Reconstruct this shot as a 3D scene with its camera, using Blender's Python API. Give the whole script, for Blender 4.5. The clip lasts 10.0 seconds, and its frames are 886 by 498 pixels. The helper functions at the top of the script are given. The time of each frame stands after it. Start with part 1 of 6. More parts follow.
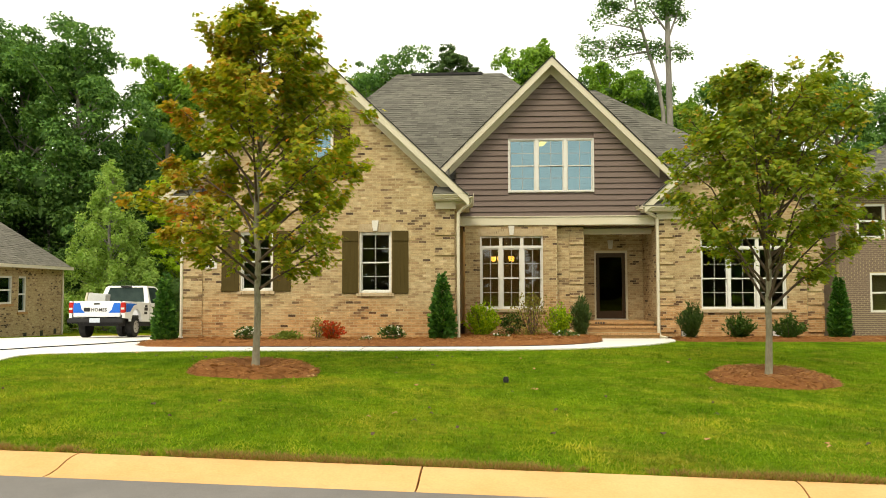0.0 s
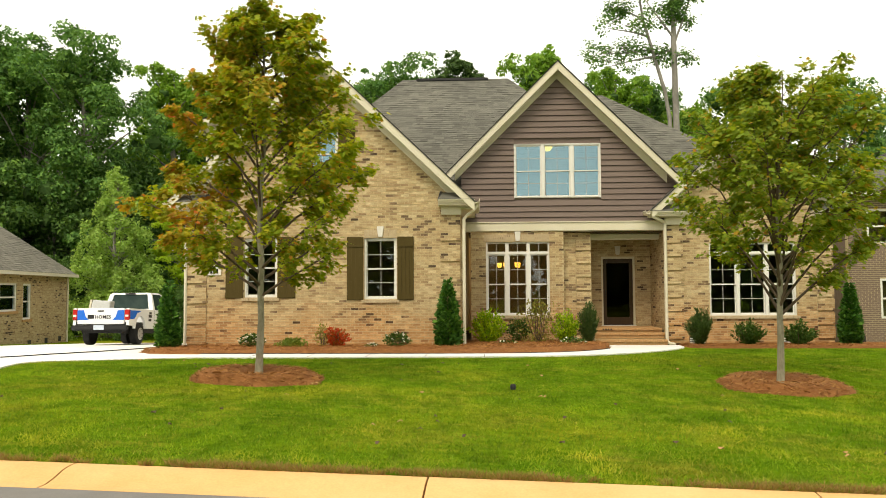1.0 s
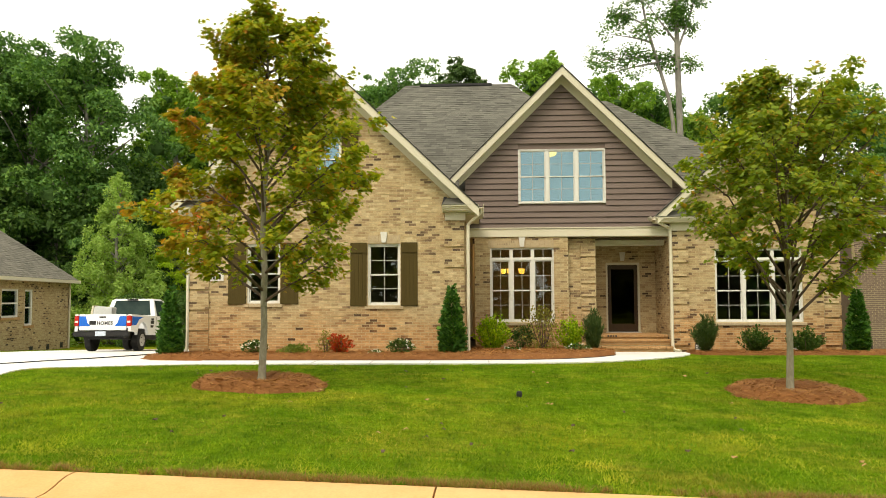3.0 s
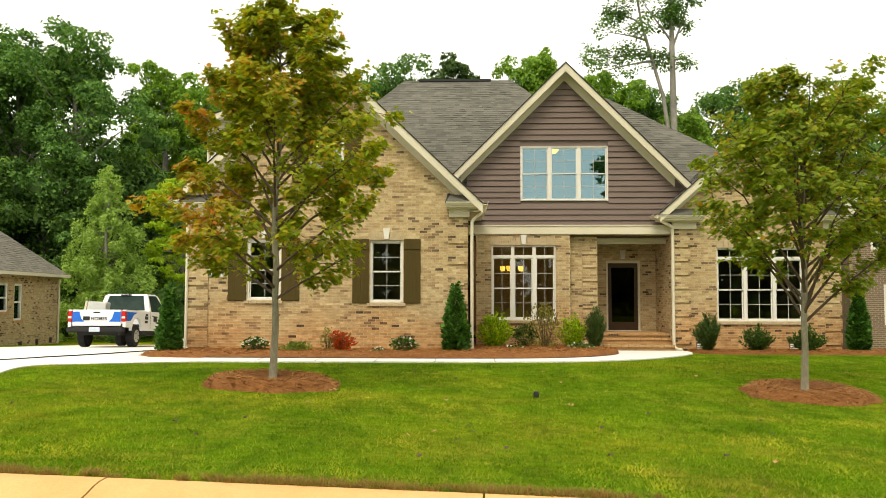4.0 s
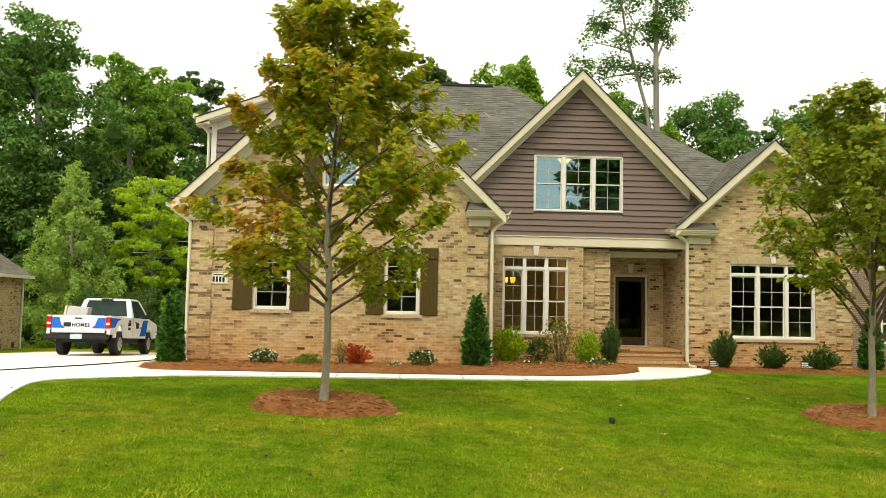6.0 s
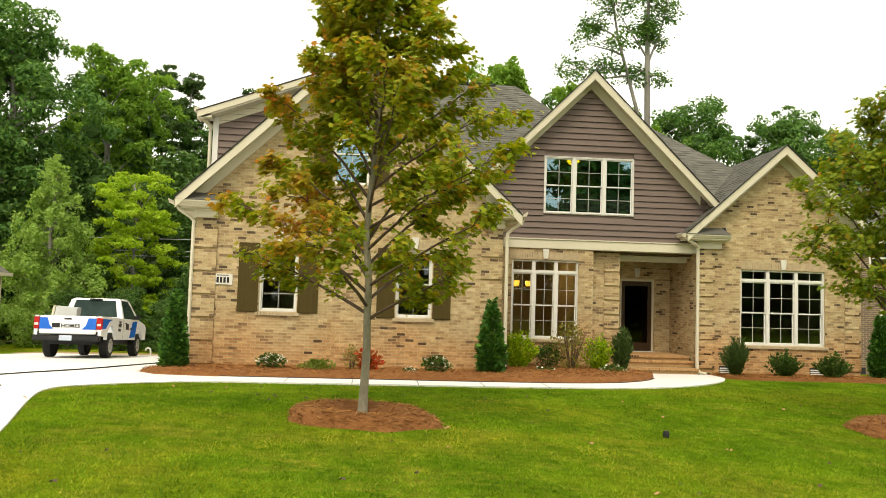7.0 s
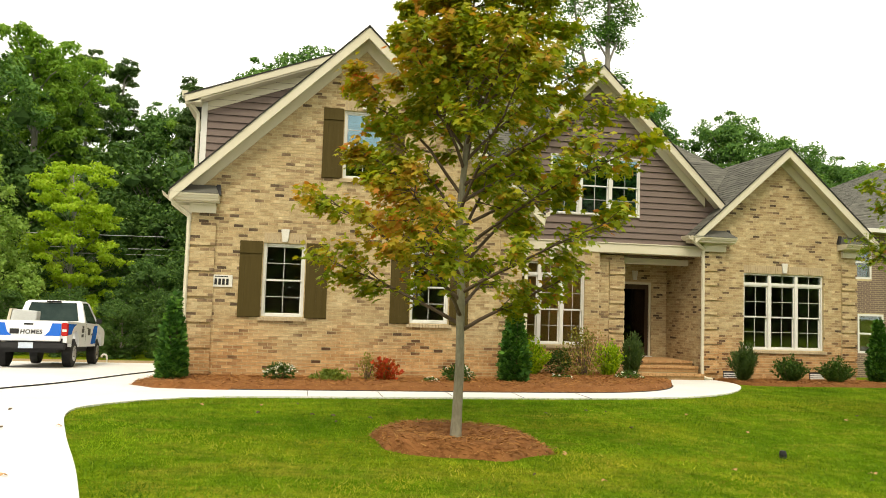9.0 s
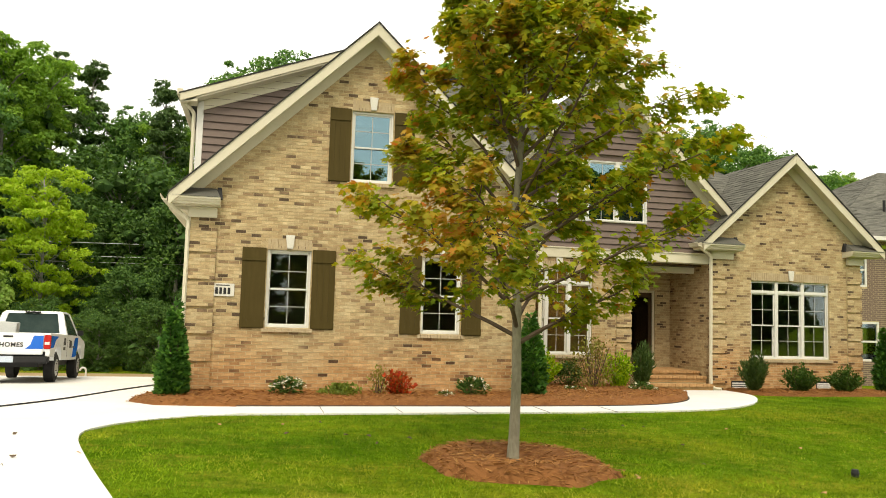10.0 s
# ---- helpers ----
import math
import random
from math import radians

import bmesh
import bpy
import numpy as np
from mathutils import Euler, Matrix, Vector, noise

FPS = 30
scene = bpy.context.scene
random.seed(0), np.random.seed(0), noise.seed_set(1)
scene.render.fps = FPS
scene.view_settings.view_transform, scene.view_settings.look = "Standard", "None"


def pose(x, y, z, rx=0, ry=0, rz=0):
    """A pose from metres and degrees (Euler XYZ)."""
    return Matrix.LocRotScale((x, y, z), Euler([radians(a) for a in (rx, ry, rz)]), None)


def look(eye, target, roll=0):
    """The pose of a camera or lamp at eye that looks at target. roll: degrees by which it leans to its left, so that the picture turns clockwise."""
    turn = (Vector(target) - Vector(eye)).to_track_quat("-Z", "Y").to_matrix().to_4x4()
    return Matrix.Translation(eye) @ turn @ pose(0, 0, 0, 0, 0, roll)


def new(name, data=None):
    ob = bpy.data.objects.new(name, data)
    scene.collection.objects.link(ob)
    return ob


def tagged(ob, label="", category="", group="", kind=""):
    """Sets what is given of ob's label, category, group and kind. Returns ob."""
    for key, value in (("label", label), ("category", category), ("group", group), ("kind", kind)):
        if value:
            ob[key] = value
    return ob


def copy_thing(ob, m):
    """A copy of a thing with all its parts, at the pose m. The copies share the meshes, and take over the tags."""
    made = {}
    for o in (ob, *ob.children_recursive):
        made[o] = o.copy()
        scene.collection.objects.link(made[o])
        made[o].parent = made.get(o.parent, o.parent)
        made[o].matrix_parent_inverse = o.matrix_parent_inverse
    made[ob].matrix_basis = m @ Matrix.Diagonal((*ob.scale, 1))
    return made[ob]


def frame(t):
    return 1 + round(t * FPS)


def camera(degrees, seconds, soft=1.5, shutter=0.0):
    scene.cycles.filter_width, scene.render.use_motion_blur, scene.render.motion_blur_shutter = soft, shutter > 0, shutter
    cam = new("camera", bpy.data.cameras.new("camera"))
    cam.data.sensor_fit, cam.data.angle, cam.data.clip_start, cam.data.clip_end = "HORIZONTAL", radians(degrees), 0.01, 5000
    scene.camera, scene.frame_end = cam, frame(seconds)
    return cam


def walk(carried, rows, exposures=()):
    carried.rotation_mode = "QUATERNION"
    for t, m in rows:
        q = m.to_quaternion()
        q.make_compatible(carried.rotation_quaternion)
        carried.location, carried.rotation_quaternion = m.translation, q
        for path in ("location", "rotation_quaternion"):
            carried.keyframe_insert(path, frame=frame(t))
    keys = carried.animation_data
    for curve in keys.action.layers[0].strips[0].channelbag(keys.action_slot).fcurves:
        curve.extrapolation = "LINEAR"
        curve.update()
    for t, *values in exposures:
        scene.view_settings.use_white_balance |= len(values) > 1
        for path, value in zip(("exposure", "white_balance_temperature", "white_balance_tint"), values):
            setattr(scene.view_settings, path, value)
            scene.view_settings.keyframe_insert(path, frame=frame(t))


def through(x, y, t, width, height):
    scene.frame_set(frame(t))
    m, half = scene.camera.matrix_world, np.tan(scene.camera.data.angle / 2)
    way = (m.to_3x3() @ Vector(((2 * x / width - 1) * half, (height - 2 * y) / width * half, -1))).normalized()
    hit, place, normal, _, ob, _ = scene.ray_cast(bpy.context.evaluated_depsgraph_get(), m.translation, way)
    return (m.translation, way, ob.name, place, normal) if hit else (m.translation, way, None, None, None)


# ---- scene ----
cam = camera(59.0, 10.0, 0.9)
PATH = [
    (0, (0.913, -0.247, 1.733), (0.835, 1.749, 1.826), -0.2),
    (0.5, (0.891, -0.161, 1.726), (0.808, 1.835, 1.822), -0.3),
    (1, (0.903, -0.067, 1.713), (0.811, 1.927, 1.824), -0.3),
    (1.5, (0.929, 0.015, 1.707), (0.828, 2.009, 1.837), -0.3),
    (2, (0.93, 0.012, 1.699), (0.827, 2.004, 1.84), -0.3),
    (2.5, (0.936, 0.022, 1.695), (0.831, 2.015, 1.831), -0.3),
    (4, (0.356, 0.244, 1.736), (0.299, 2.24, 1.854), 0.1),
    (4.5, (0.039, 0.381, 1.752), (0.005, 2.376, 1.884), 0.4),
    (5, (-0.416, 0.615, 1.775), (-0.415, 2.61, 1.917), 0.7),
    (6.5, (-1.909, 1.389, 1.899), (-1.792, 3.382, 2.032), 1.4),
    (7, (-2.429, 1.74, 1.915), (-2.271, 3.728, 2.053), 1.7),
    (7.5, (-2.964, 2.073, 1.928), (-2.755, 4.057, 2.069), 2.0),
    (8, (-3.485, 2.456, 1.93), (-3.223, 4.434, 2.071), 2.0),
    (8.5, (-4.01, 2.817, 1.936), (-3.694, 4.786, 2.077), 1.9),
    (9, (-4.538, 3.209, 1.966), (-4.166, 5.169, 2.108), 1.8),
    (9.5, (-5.004, 3.69, 1.96), (-4.582, 5.639, 2.113), 1.7),
    (10, (-5.362, 4.141, 1.962), (-4.902, 6.081, 2.128), 1.6),
]
walk(cam, [(t, look(eye, target, roll)) for t, eye, target, roll in PATH], [(0.0, 0.16, 7600, 6), (10.0, 0.16, 7500, 6)])

# ---- world and light: bright overcast day ----
world = bpy.data.worlds.new("overcast")
scene.world = world
world.use_nodes = True
wt = world.node_tree
sky = wt.nodes.new("ShaderNodeTexSky")
sky.sky_type, sky.sun_disc = "NISHITA", False
sky.sun_elevation, sky.sun_rotation = radians(58), radians(200)
sky.air_density, sky.dust_density, sky.ozone_density = 1.0, 4.0, 1.0
cloud = wt.nodes.new("ShaderNodeMix")
cloud.data_type = "RGBA"
cloud.inputs[0].default_value = 0.9
cloud.inputs[7].default_value = (14.0, 14.2, 14.4, 1)
wt.links.new(sky.outputs[0], cloud.inputs[6])
wt.links.new(cloud.outputs[2], wt.nodes["Background"].inputs[0])
wt.nodes["Background"].inputs[1].default_value = 0.100
sun = new("sun", bpy.data.lights.new("sun", "SUN"))
sun.data.energy, sun.data.angle, sun.data.color = 1.95, radians(22), (1.0, 0.93, 0.82)
sun.matrix_world = look((-7, -10, 30), (0, 12, 0))

# ---- materials ----
def material(name, rough=0.7, spec=0.3, metal=0.0):
    m = bpy.data.materials.new(name)
    m.use_nodes = True
    b = m.node_tree.nodes["Principled BSDF"]
    b.inputs["Roughness"].default_value = rough
    b.inputs["Specular IOR Level"].default_value = spec
    b.inputs["Metallic"].default_value = metal
    return m, m.node_tree, b


def noise_of(t, scale, detail=4.0, rough=0.6, stretch=None):
    co = t.nodes.new("ShaderNodeTexCoord")
    n = t.nodes.new("ShaderNodeTexNoise")
    n.inputs["Scale"].default_value, n.inputs["Detail"].default_value, n.inputs["Roughness"].default_value = scale, detail, rough
    if stretch:
        mp = t.nodes.new("ShaderNodeMapping")
        mp.inputs["Scale"].default_value = stretch
        t.links.new(co.outputs["Object"], mp.inputs[0])
        t.links.new(mp.outputs[0], n.inputs["Vector"])
    else:
        t.links.new(co.outputs["Object"], n.inputs["Vector"])
    return n.outputs["Fac"]


def ramp(t, value, stops):
    r = t.nodes.new("ShaderNodeValToRGB")
    e = r.color_ramp.elements
    while len(e) < len(stops):
        e.new(0.5)
    for el, (p, c) in zip(e, stops):
        el.position, el.color = p, (*c, 1)
    t.links.new(value, r.inputs[0])
    return r.outputs[0]


def blend(t, fac, a, b, mode="MIX"):
    m = t.nodes.new("ShaderNodeMix")
    m.data_type, m.blend_type = "RGBA", mode
    for sock, v in ((m.inputs[0], fac), (m.inputs[6], a), (m.inputs[7], b)):
        if isinstance(v, (int, float)):
            sock.default_value = v
        elif isinstance(v, tuple):
            sock.default_value = (*v, 1)
        else:
            t.links.new(v, sock)
    return m.outputs[2]


def relief(t, b, height, strength=0.3, dist=0.01):
    n = t.nodes.new("ShaderNodeBump")
    n.inputs["Strength"].default_value, n.inputs["Distance"].default_value = strength, dist
    t.links.new(height, n.inputs["Height"])
    t.links.new(n.outputs[0], b.inputs["Normal"])


def two_tone(name, a, b_, scale=3.0, fine=60.0, rough=0.7, bump=0.2, spec=0.3, metal=0.0, amount=1.0, stretch=None):
    """A surface with a broad drift of colour and a fine grain."""
    m, t, b = material(name, rough, spec, metal)
    big = noise_of(t, scale, 5, 0.65, stretch)
    small = noise_of(t, fine, 3, 0.6, stretch)
    c = ramp(t, big, [(0.3, a), (0.7, b_)])
    g = ramp(t, small, [(0.25, (0.75, 0.75, 0.75)), (0.75, (1.2, 1.2, 1.2))])
    t.links.new(blend(t, 0.5 * amount, c, g, "MULTIPLY"), b.inputs["Base Color"])
    relief(t, b, small, bump, 0.004)
    return m


def brick_material(name, single, clay_bounce=1.0):
    m, t, b = material(name, 0.9, 0.15)
    if single:
        r = t.nodes.new("ShaderNodeObjectInfo").outputs["Random"]
    else:
        r = t.nodes.new("ShaderNodeNewGeometry").outputs["Random Per Island"]
    # dark bricks come in loose clusters
    spot, drift = t.nodes.new("ShaderNodeNewGeometry"), t.nodes.new("ShaderNodeTexNoise")
    drift.inputs["Scale"].default_value, drift.inputs["Detail"].default_value = 1.3, 3.0
    t.links.new(spot.outputs["Position"], drift.inputs["Vector"])
    pick = t.nodes.new("ShaderNodeMath")
    pick.operation, pick.inputs[1].default_value = "MULTIPLY_ADD", 0.62
    t.links.new(drift.outputs["Fac"], pick.inputs[0])
    t.links.new(r, pick.inputs[2])
    half = t.nodes.new("ShaderNodeMath")
    half.operation, half.inputs[1].default_value = "MULTIPLY", 0.5
    t.links.new(pick.outputs[0], half.inputs[0])
    c = ramp(t, half.outputs[0], [(0.15, (0.571, 0.475, 0.296)), (0.21, (0.459, 0.353, 0.202)), (0.28, (0.520, 0.414, 0.245)), (0.34, (0.423, 0.318, 0.179)), (0.40, (0.581, 0.480, 0.296)),
                    (0.47, (0.479, 0.369, 0.212)), (0.55, (0.418, 0.308, 0.174)), (0.605, (0.352, 0.253, 0.146)), (0.635, (0.224, 0.157, 0.098)), (0.665, (0.102, 0.073, 0.050))])
    face = noise_of(t, 45, 4, 0.7)
    stain = noise_of(t, 1.1, 4, 0.6)
    c = blend(t, 0.6, c, ramp(t, noise_of(t, 9, 4, 0.75, (0.7, 1, 1.6)), [(0.34, (0.66, 0.63, 0.58)), (0.52, (1.0, 1.0, 1.0)), (0.66, (1.34, 1.32, 1.28))]), "MULTIPLY")
    c = blend(t, 0.6, c, ramp(t, face, [(0.3, (0.7, 0.68, 0.66)), (0.7, (1.15, 1.12, 1.1))]), "MULTIPLY")
    c = blend(t, 0.35, c, ramp(t, stain, [(0.35, (0.85, 0.78, 0.72)), (0.65, (1.1, 1.08, 1.05))]), "MULTIPLY")
    # red clay splash plus bounced light off the beds, painted in; ragged upper edge
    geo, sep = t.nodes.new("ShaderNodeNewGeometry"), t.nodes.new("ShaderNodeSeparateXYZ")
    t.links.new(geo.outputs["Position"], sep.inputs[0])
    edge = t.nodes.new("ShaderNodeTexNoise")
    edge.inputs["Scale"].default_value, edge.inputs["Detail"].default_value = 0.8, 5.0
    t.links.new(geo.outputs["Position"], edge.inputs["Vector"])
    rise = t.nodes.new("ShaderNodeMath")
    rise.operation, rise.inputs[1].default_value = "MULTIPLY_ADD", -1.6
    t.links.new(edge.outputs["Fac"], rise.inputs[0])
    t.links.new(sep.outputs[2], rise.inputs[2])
    c = blend(t, ramp(t, rise.outputs[0], [(0.0, (0.85 * clay_bounce, 0.85 * clay_bounce, 0.85 * clay_bounce)), (0.75, (0, 0, 0))]), c, (1.08, 0.80, 0.62), "MULTIPLY")
    t.links.new(c, b.inputs["Base Color"])
    relief(t, b, face, 0.5, 0.006)
    return m


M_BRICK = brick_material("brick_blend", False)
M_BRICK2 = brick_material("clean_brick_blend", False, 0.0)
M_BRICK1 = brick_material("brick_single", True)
M_SOLDIER = two_tone("soldier_brick", (0.40, 0.305, 0.185), (0.50, 0.40, 0.26), 9, 60, 0.9, 0.4)
M_BROWNBRICK = two_tone("brown_brick", (0.17, 0.12, 0.095), (0.24, 0.175, 0.14), 7, 60, 0.9, 0.4)
M_MORTAR = two_tone("mortar", (0.47, 0.38, 0.22), (0.57, 0.47, 0.285), 2, 90, 0.95, 0.4)
M_TRIM = two_tone("cream_trim", (0.60, 0.555, 0.42), (0.64, 0.595, 0.47), 1.5, 30, 0.5, 0.05, amount=0.3)
M_WHITE = two_tone("white_vinyl", (0.68, 0.67, 0.63), (0.73, 0.72, 0.68), 2, 40, 0.4, 0.03, amount=0.25)
M_GRILLE = two_tone("grey_white_grille", (0.40, 0.40, 0.38), (0.46, 0.46, 0.44), 2, 40, 0.5, 0.03, amount=0.25)
M_SIDING = two_tone("brown_siding", (0.152, 0.112, 0.096), (0.180, 0.134, 0.115), 1.2, 70, 0.65, 0.15, stretch=(0.4, 1, 6))
M_SHUT = two_tone("olive_shutter", (0.062, 0.045, 0.013), (0.078, 0.057, 0.018), 2, 60, 0.6, 0.15, 0.10, stretch=(8, 1, 0.6))
# porch ceiling: the shade under the porch roof is painted into this brown
M_PORCH = two_tone("shade_dark_board", (0.07, 0.045, 0.025), (0.10, 0.065, 0.035), 2, 50, 0.6, 0.2, stretch=(6, 0.5, 1))
M_STONE = two_tone("cast_stone", (0.62, 0.60, 0.54), (0.70, 0.68, 0.62), 4, 90, 0.85, 0.25)
M_DOOR = two_tone("dark_door", (0.045, 0.026, 0.015), (0.065, 0.037, 0.021), 3, 50, 0.35, 0.1, stretch=(6, 1, 0.6))
M_ROOM = two_tone("room_paint", (0.40, 0.30, 0.175), (0.45, 0.34, 0.20), 1, 40, 0.8, 0.05)
M_DARK = two_tone("dark_plastic", (0.015, 0.015, 0.016), (0.025, 0.025, 0.026), 5, 90, 0.55, 0.1)
M_STEPBRICK = two_tone("step_brick", (0.42, 0.23, 0.095), (0.52, 0.32, 0.15), 9, 60, 0.9, 0.4)
M_CONCRETE = two_tone("pale_concrete", (0.70, 0.69, 0.67), (0.80, 0.79, 0.77), 0.7, 45, 0.9, 0.3, amount=0.6)
M_EDGE = two_tone("dark_shingle_edge", (0.030, 0.029, 0.026), (0.045, 0.043, 0.038), 4, 80, 0.95, 0.3)
M_SOIL = two_tone("tan_soil", (0.30, 0.20, 0.10), (0.42, 0.31, 0.17), 1.5, 40, 0.95, 0.6)
M_KERB = two_tone("orange_stained_kerb", (0.58, 0.33, 0.125), (0.66, 0.42, 0.19), 0.9, 50, 0.9, 0.35, amount=0.7)
M_ASPHALT = two_tone("asphalt", (0.13, 0.125, 0.12), (0.19, 0.182, 0.172), 1.2, 140, 0.9, 0.8)
M_BARK = two_tone("grey_bark", (0.175, 0.16, 0.108), (0.315, 0.29, 0.212), 5, 40, 0.95, 0.7, stretch=(1, 1, 0.35))
M_FARBARK = two_tone("weathered_far_bark", (0.17, 0.16, 0.14), (0.31, 0.29, 0.26), 1.5, 12, 0.95, 0.6, stretch=(1, 1, 0.35))
M_TWIG = two_tone("brown_twig", (0.09, 0.06, 0.04), (0.14, 0.10, 0.07), 6, 60, 0.9, 0.4)
M_RUBBER = two_tone("tyre_rubber", (0.018, 0.018, 0.018), (0.03, 0.03, 0.03), 8, 80, 0.85, 0.3)
M_CARWHITE = two_tone("white_car_paint", (0.85, 0.87, 0.90), (0.88, 0.90, 0.93), 1, 30, 0.2, 0.0, spec=0.5, amount=0.15)
M_CARBLUE = two_tone("blue_car_stripe", (0.010, 0.13, 0.62), (0.012, 0.15, 0.68), 2, 30, 0.25, 0.0, spec=0.5, amount=0.15)
M_RED = two_tone("red_lens", (0.42, 0.012, 0.012), (0.5, 0.02, 0.016), 9, 60, 0.2, 0.0, spec=0.6)
M_ALU = two_tone("wheel_alloy", (0.5, 0.5, 0.51), (0.6, 0.6, 0.61), 6, 50, 0.35, 0.05, metal=0.8)


def shingle_material(name, a, b_, c_):
    m, t, b = material(name, 0.95, 0.15)
    r = t.nodes.new("ShaderNodeNewGeometry").outputs["Random Per Island"]
    c = ramp(t, r, [(0.0, a), (0.35, b_), (0.7, c_), (1.0, a)])
    n = noise_of(t, 140, 3, 0.7)
    c = blend(t, 0.6, c, ramp(t, n, [(0.3, (0.6, 0.6, 0.6)), (0.7, (1.3, 1.3, 1.3))]), "MULTIPLY")
    c = blend(t, 0.4, c, ramp(t, noise_of(t, 0.8, 4), [(0.35, (0.8, 0.8, 0.8)), (0.65, (1.15, 1.13, 1.1))]), "MULTIPLY")
    t.links.new(c, b.inputs["Base Color"])
    relief(t, b, n, 0.6, 0.005)
    return m


M_SHINGLE = shingle_material("grey_shingle", (0.130, 0.128, 0.110), (0.160, 0.157, 0.135), (0.105, 0.104, 0.090))
M_SHINGLE2 = shingle_material("brown_grey_shingle", (0.175, 0.168, 0.14), (0.215, 0.205, 0.172), (0.145, 0.14, 0.118))


def glass_material(name, tint, base, mirror=(0.80, 0.93, 1.0)):
    """Thin window glass: what lies behind shows through, the surroundings are mirrored in it."""
    m = bpy.data.materials.new(name)
    m.use_nodes = True
    t = m.node_tree
    t.nodes.remove(t.nodes["Principled BSDF"])
    clear, gloss, mix = t.nodes.new("ShaderNodeBsdfTransparent"), t.nodes.new("ShaderNodeBsdfGlossy"), t.nodes.new("ShaderNodeMixShader")
    clear.inputs[0].default_value = (*tint, 1)
    gloss.inputs[0].default_value = (*mirror, 1)
    gloss.inputs["Roughness"].default_value = 0.015
    fr = t.nodes.new("ShaderNodeFresnel")
    fr.inputs[0].default_value = 1.5
    add = t.nodes.new("ShaderNodeMath")
    add.inputs[1].default_value = base
    t.links.new(fr.outputs[0], add.inputs[0])
    t.links.new(add.outputs[0], mix.inputs[0])
    t.links.new(clear.outputs[0], mix.inputs[1])
    t.links.new(gloss.outputs[0], mix.inputs[2])
    t.links.new(mix.outputs[0], t.nodes["Material Output"].inputs[0])
    return m


M_GLASS = glass_material("window_glass", (0.80, 0.82, 0.79), 0.015)
M_SKYGLASS = glass_material("coated_window_glass", (0.6, 0.66, 0.66), 0.24, (0.50, 0.78, 0.90))
M_CARGLASS = two_tone("tinted_car_glass", (0.022, 0.040, 0.038), (0.045, 0.070, 0.065), 2.5, 40, 0.12, 0.0, spec=0.06, amount=0.2)
M_PLATE = two_tone("pale_blue_plate", (0.50, 0.58, 0.70), (0.58, 0.66, 0.78), 6, 60, 0.4, 0.0)
M_FOAM = two_tone("grey_foam", (0.52, 0.54, 0.54), (0.60, 0.62, 0.62), 3, 60, 0.9, 0.2)
M_DOORGLASS = glass_material("dark_door_glass", (0.24, 0.17, 0.12), 0.0, (0.5, 0.45, 0.4))


def lamp_material(name, color, strength):
    m, t, b = material(name, 0.4)
    b.inputs["Base Color"].default_value = (0.9, 0.8, 0.6, 1)
    b.inputs["Emission Color"].default_value = (*color, 1)
    b.inputs["Emission Strength"].default_value = strength
    return m


M_BULB = lamp_material("lit_amber_glass", (1.0, 0.50, 0.06), 2.2)
M_YELLOWLAMP = lamp_material("lit_yellow_glass", (1.0, 0.62, 0.02), 5.0)


def leaf_material(name, stops, through=0.35, patch=None, patch_scale=0.9, patch_from=0.55, lean=0.0, drift=0.0, axis=0):
    """Foliage: each leaf takes its own colour; patch tints part of the crown."""
    m = bpy.data.materials.new(name)
    m.use_nodes = True
    t = m.node_tree
    b = t.nodes["Principled BSDF"]
    b.inputs["Roughness"].default_value, b.inputs["Specular IOR Level"].default_value = 0.6, 0.18
    r = t.nodes.new("ShaderNodeNewGeometry").outputs["Random Per Island"]
    c = ramp(t, r, stops)
    if patch:
        v = noise_of(t, patch_scale, 3, 0.6)
        if lean:
            sep, tilt = t.nodes.new("ShaderNodeSeparateXYZ"), t.nodes.new("ShaderNodeMath")
            t.links.new(t.nodes.new("ShaderNodeTexCoord").outputs["Object"], sep.inputs[0])
            tilt.operation, tilt.inputs[1].default_value = "MULTIPLY_ADD", lean
            t.links.new(sep.outputs[axis], tilt.inputs[0])
            t.links.new(v, tilt.inputs[2])
            v = tilt.outputs[0]
        f = ramp(t, v, [(patch_from, (0, 0, 0)), (patch_from + 0.17, (1, 1, 1))])
        c = blend(t, f, c, ramp(t, r, patch))
    if drift:
        c = blend(t, drift, c, ramp(t, noise_of(t, 0.9, 3, 0.6, (1.0, 0.6, 1)), [(0.36, (0.66, 0.73, 0.62)), (0.5, (1.02, 1.03, 0.9)), (0.64, (1.5, 1.36, 1.2))]), "MULTIPLY")
        c = blend(t, drift, c, ramp(t, noise_of(t, 2.6, 3, 0.6, (1.2, 0.6, 1)), [(0.36, (0.52, 0.60, 0.5)), (0.52, (1.05, 1.05, 0.95)), (0.68, (1.3, 1.22, 1.0))]), "MULTIPLY")
        b.inputs["Specular IOR Level"].default_value = 0.05
    t.links.new(c, b.inputs["Base Color"])
    tr = t.nodes.new("ShaderNodeBsdfTranslucent")
    t.links.new(blend(t, 1.0, c, (1.3, 1.35, 0.7), "MULTIPLY"), tr.inputs[0])
    mix = t.nodes.new("ShaderNodeMixShader")
    mix.inputs[0].default_value = through
    t.links.new(b.outputs[0], mix.inputs[1])
    t.links.new(tr.outputs[0], mix.inputs[2])
    t.links.new(mix.outputs[0], t.nodes["Material Output"].inputs[0])
    return m


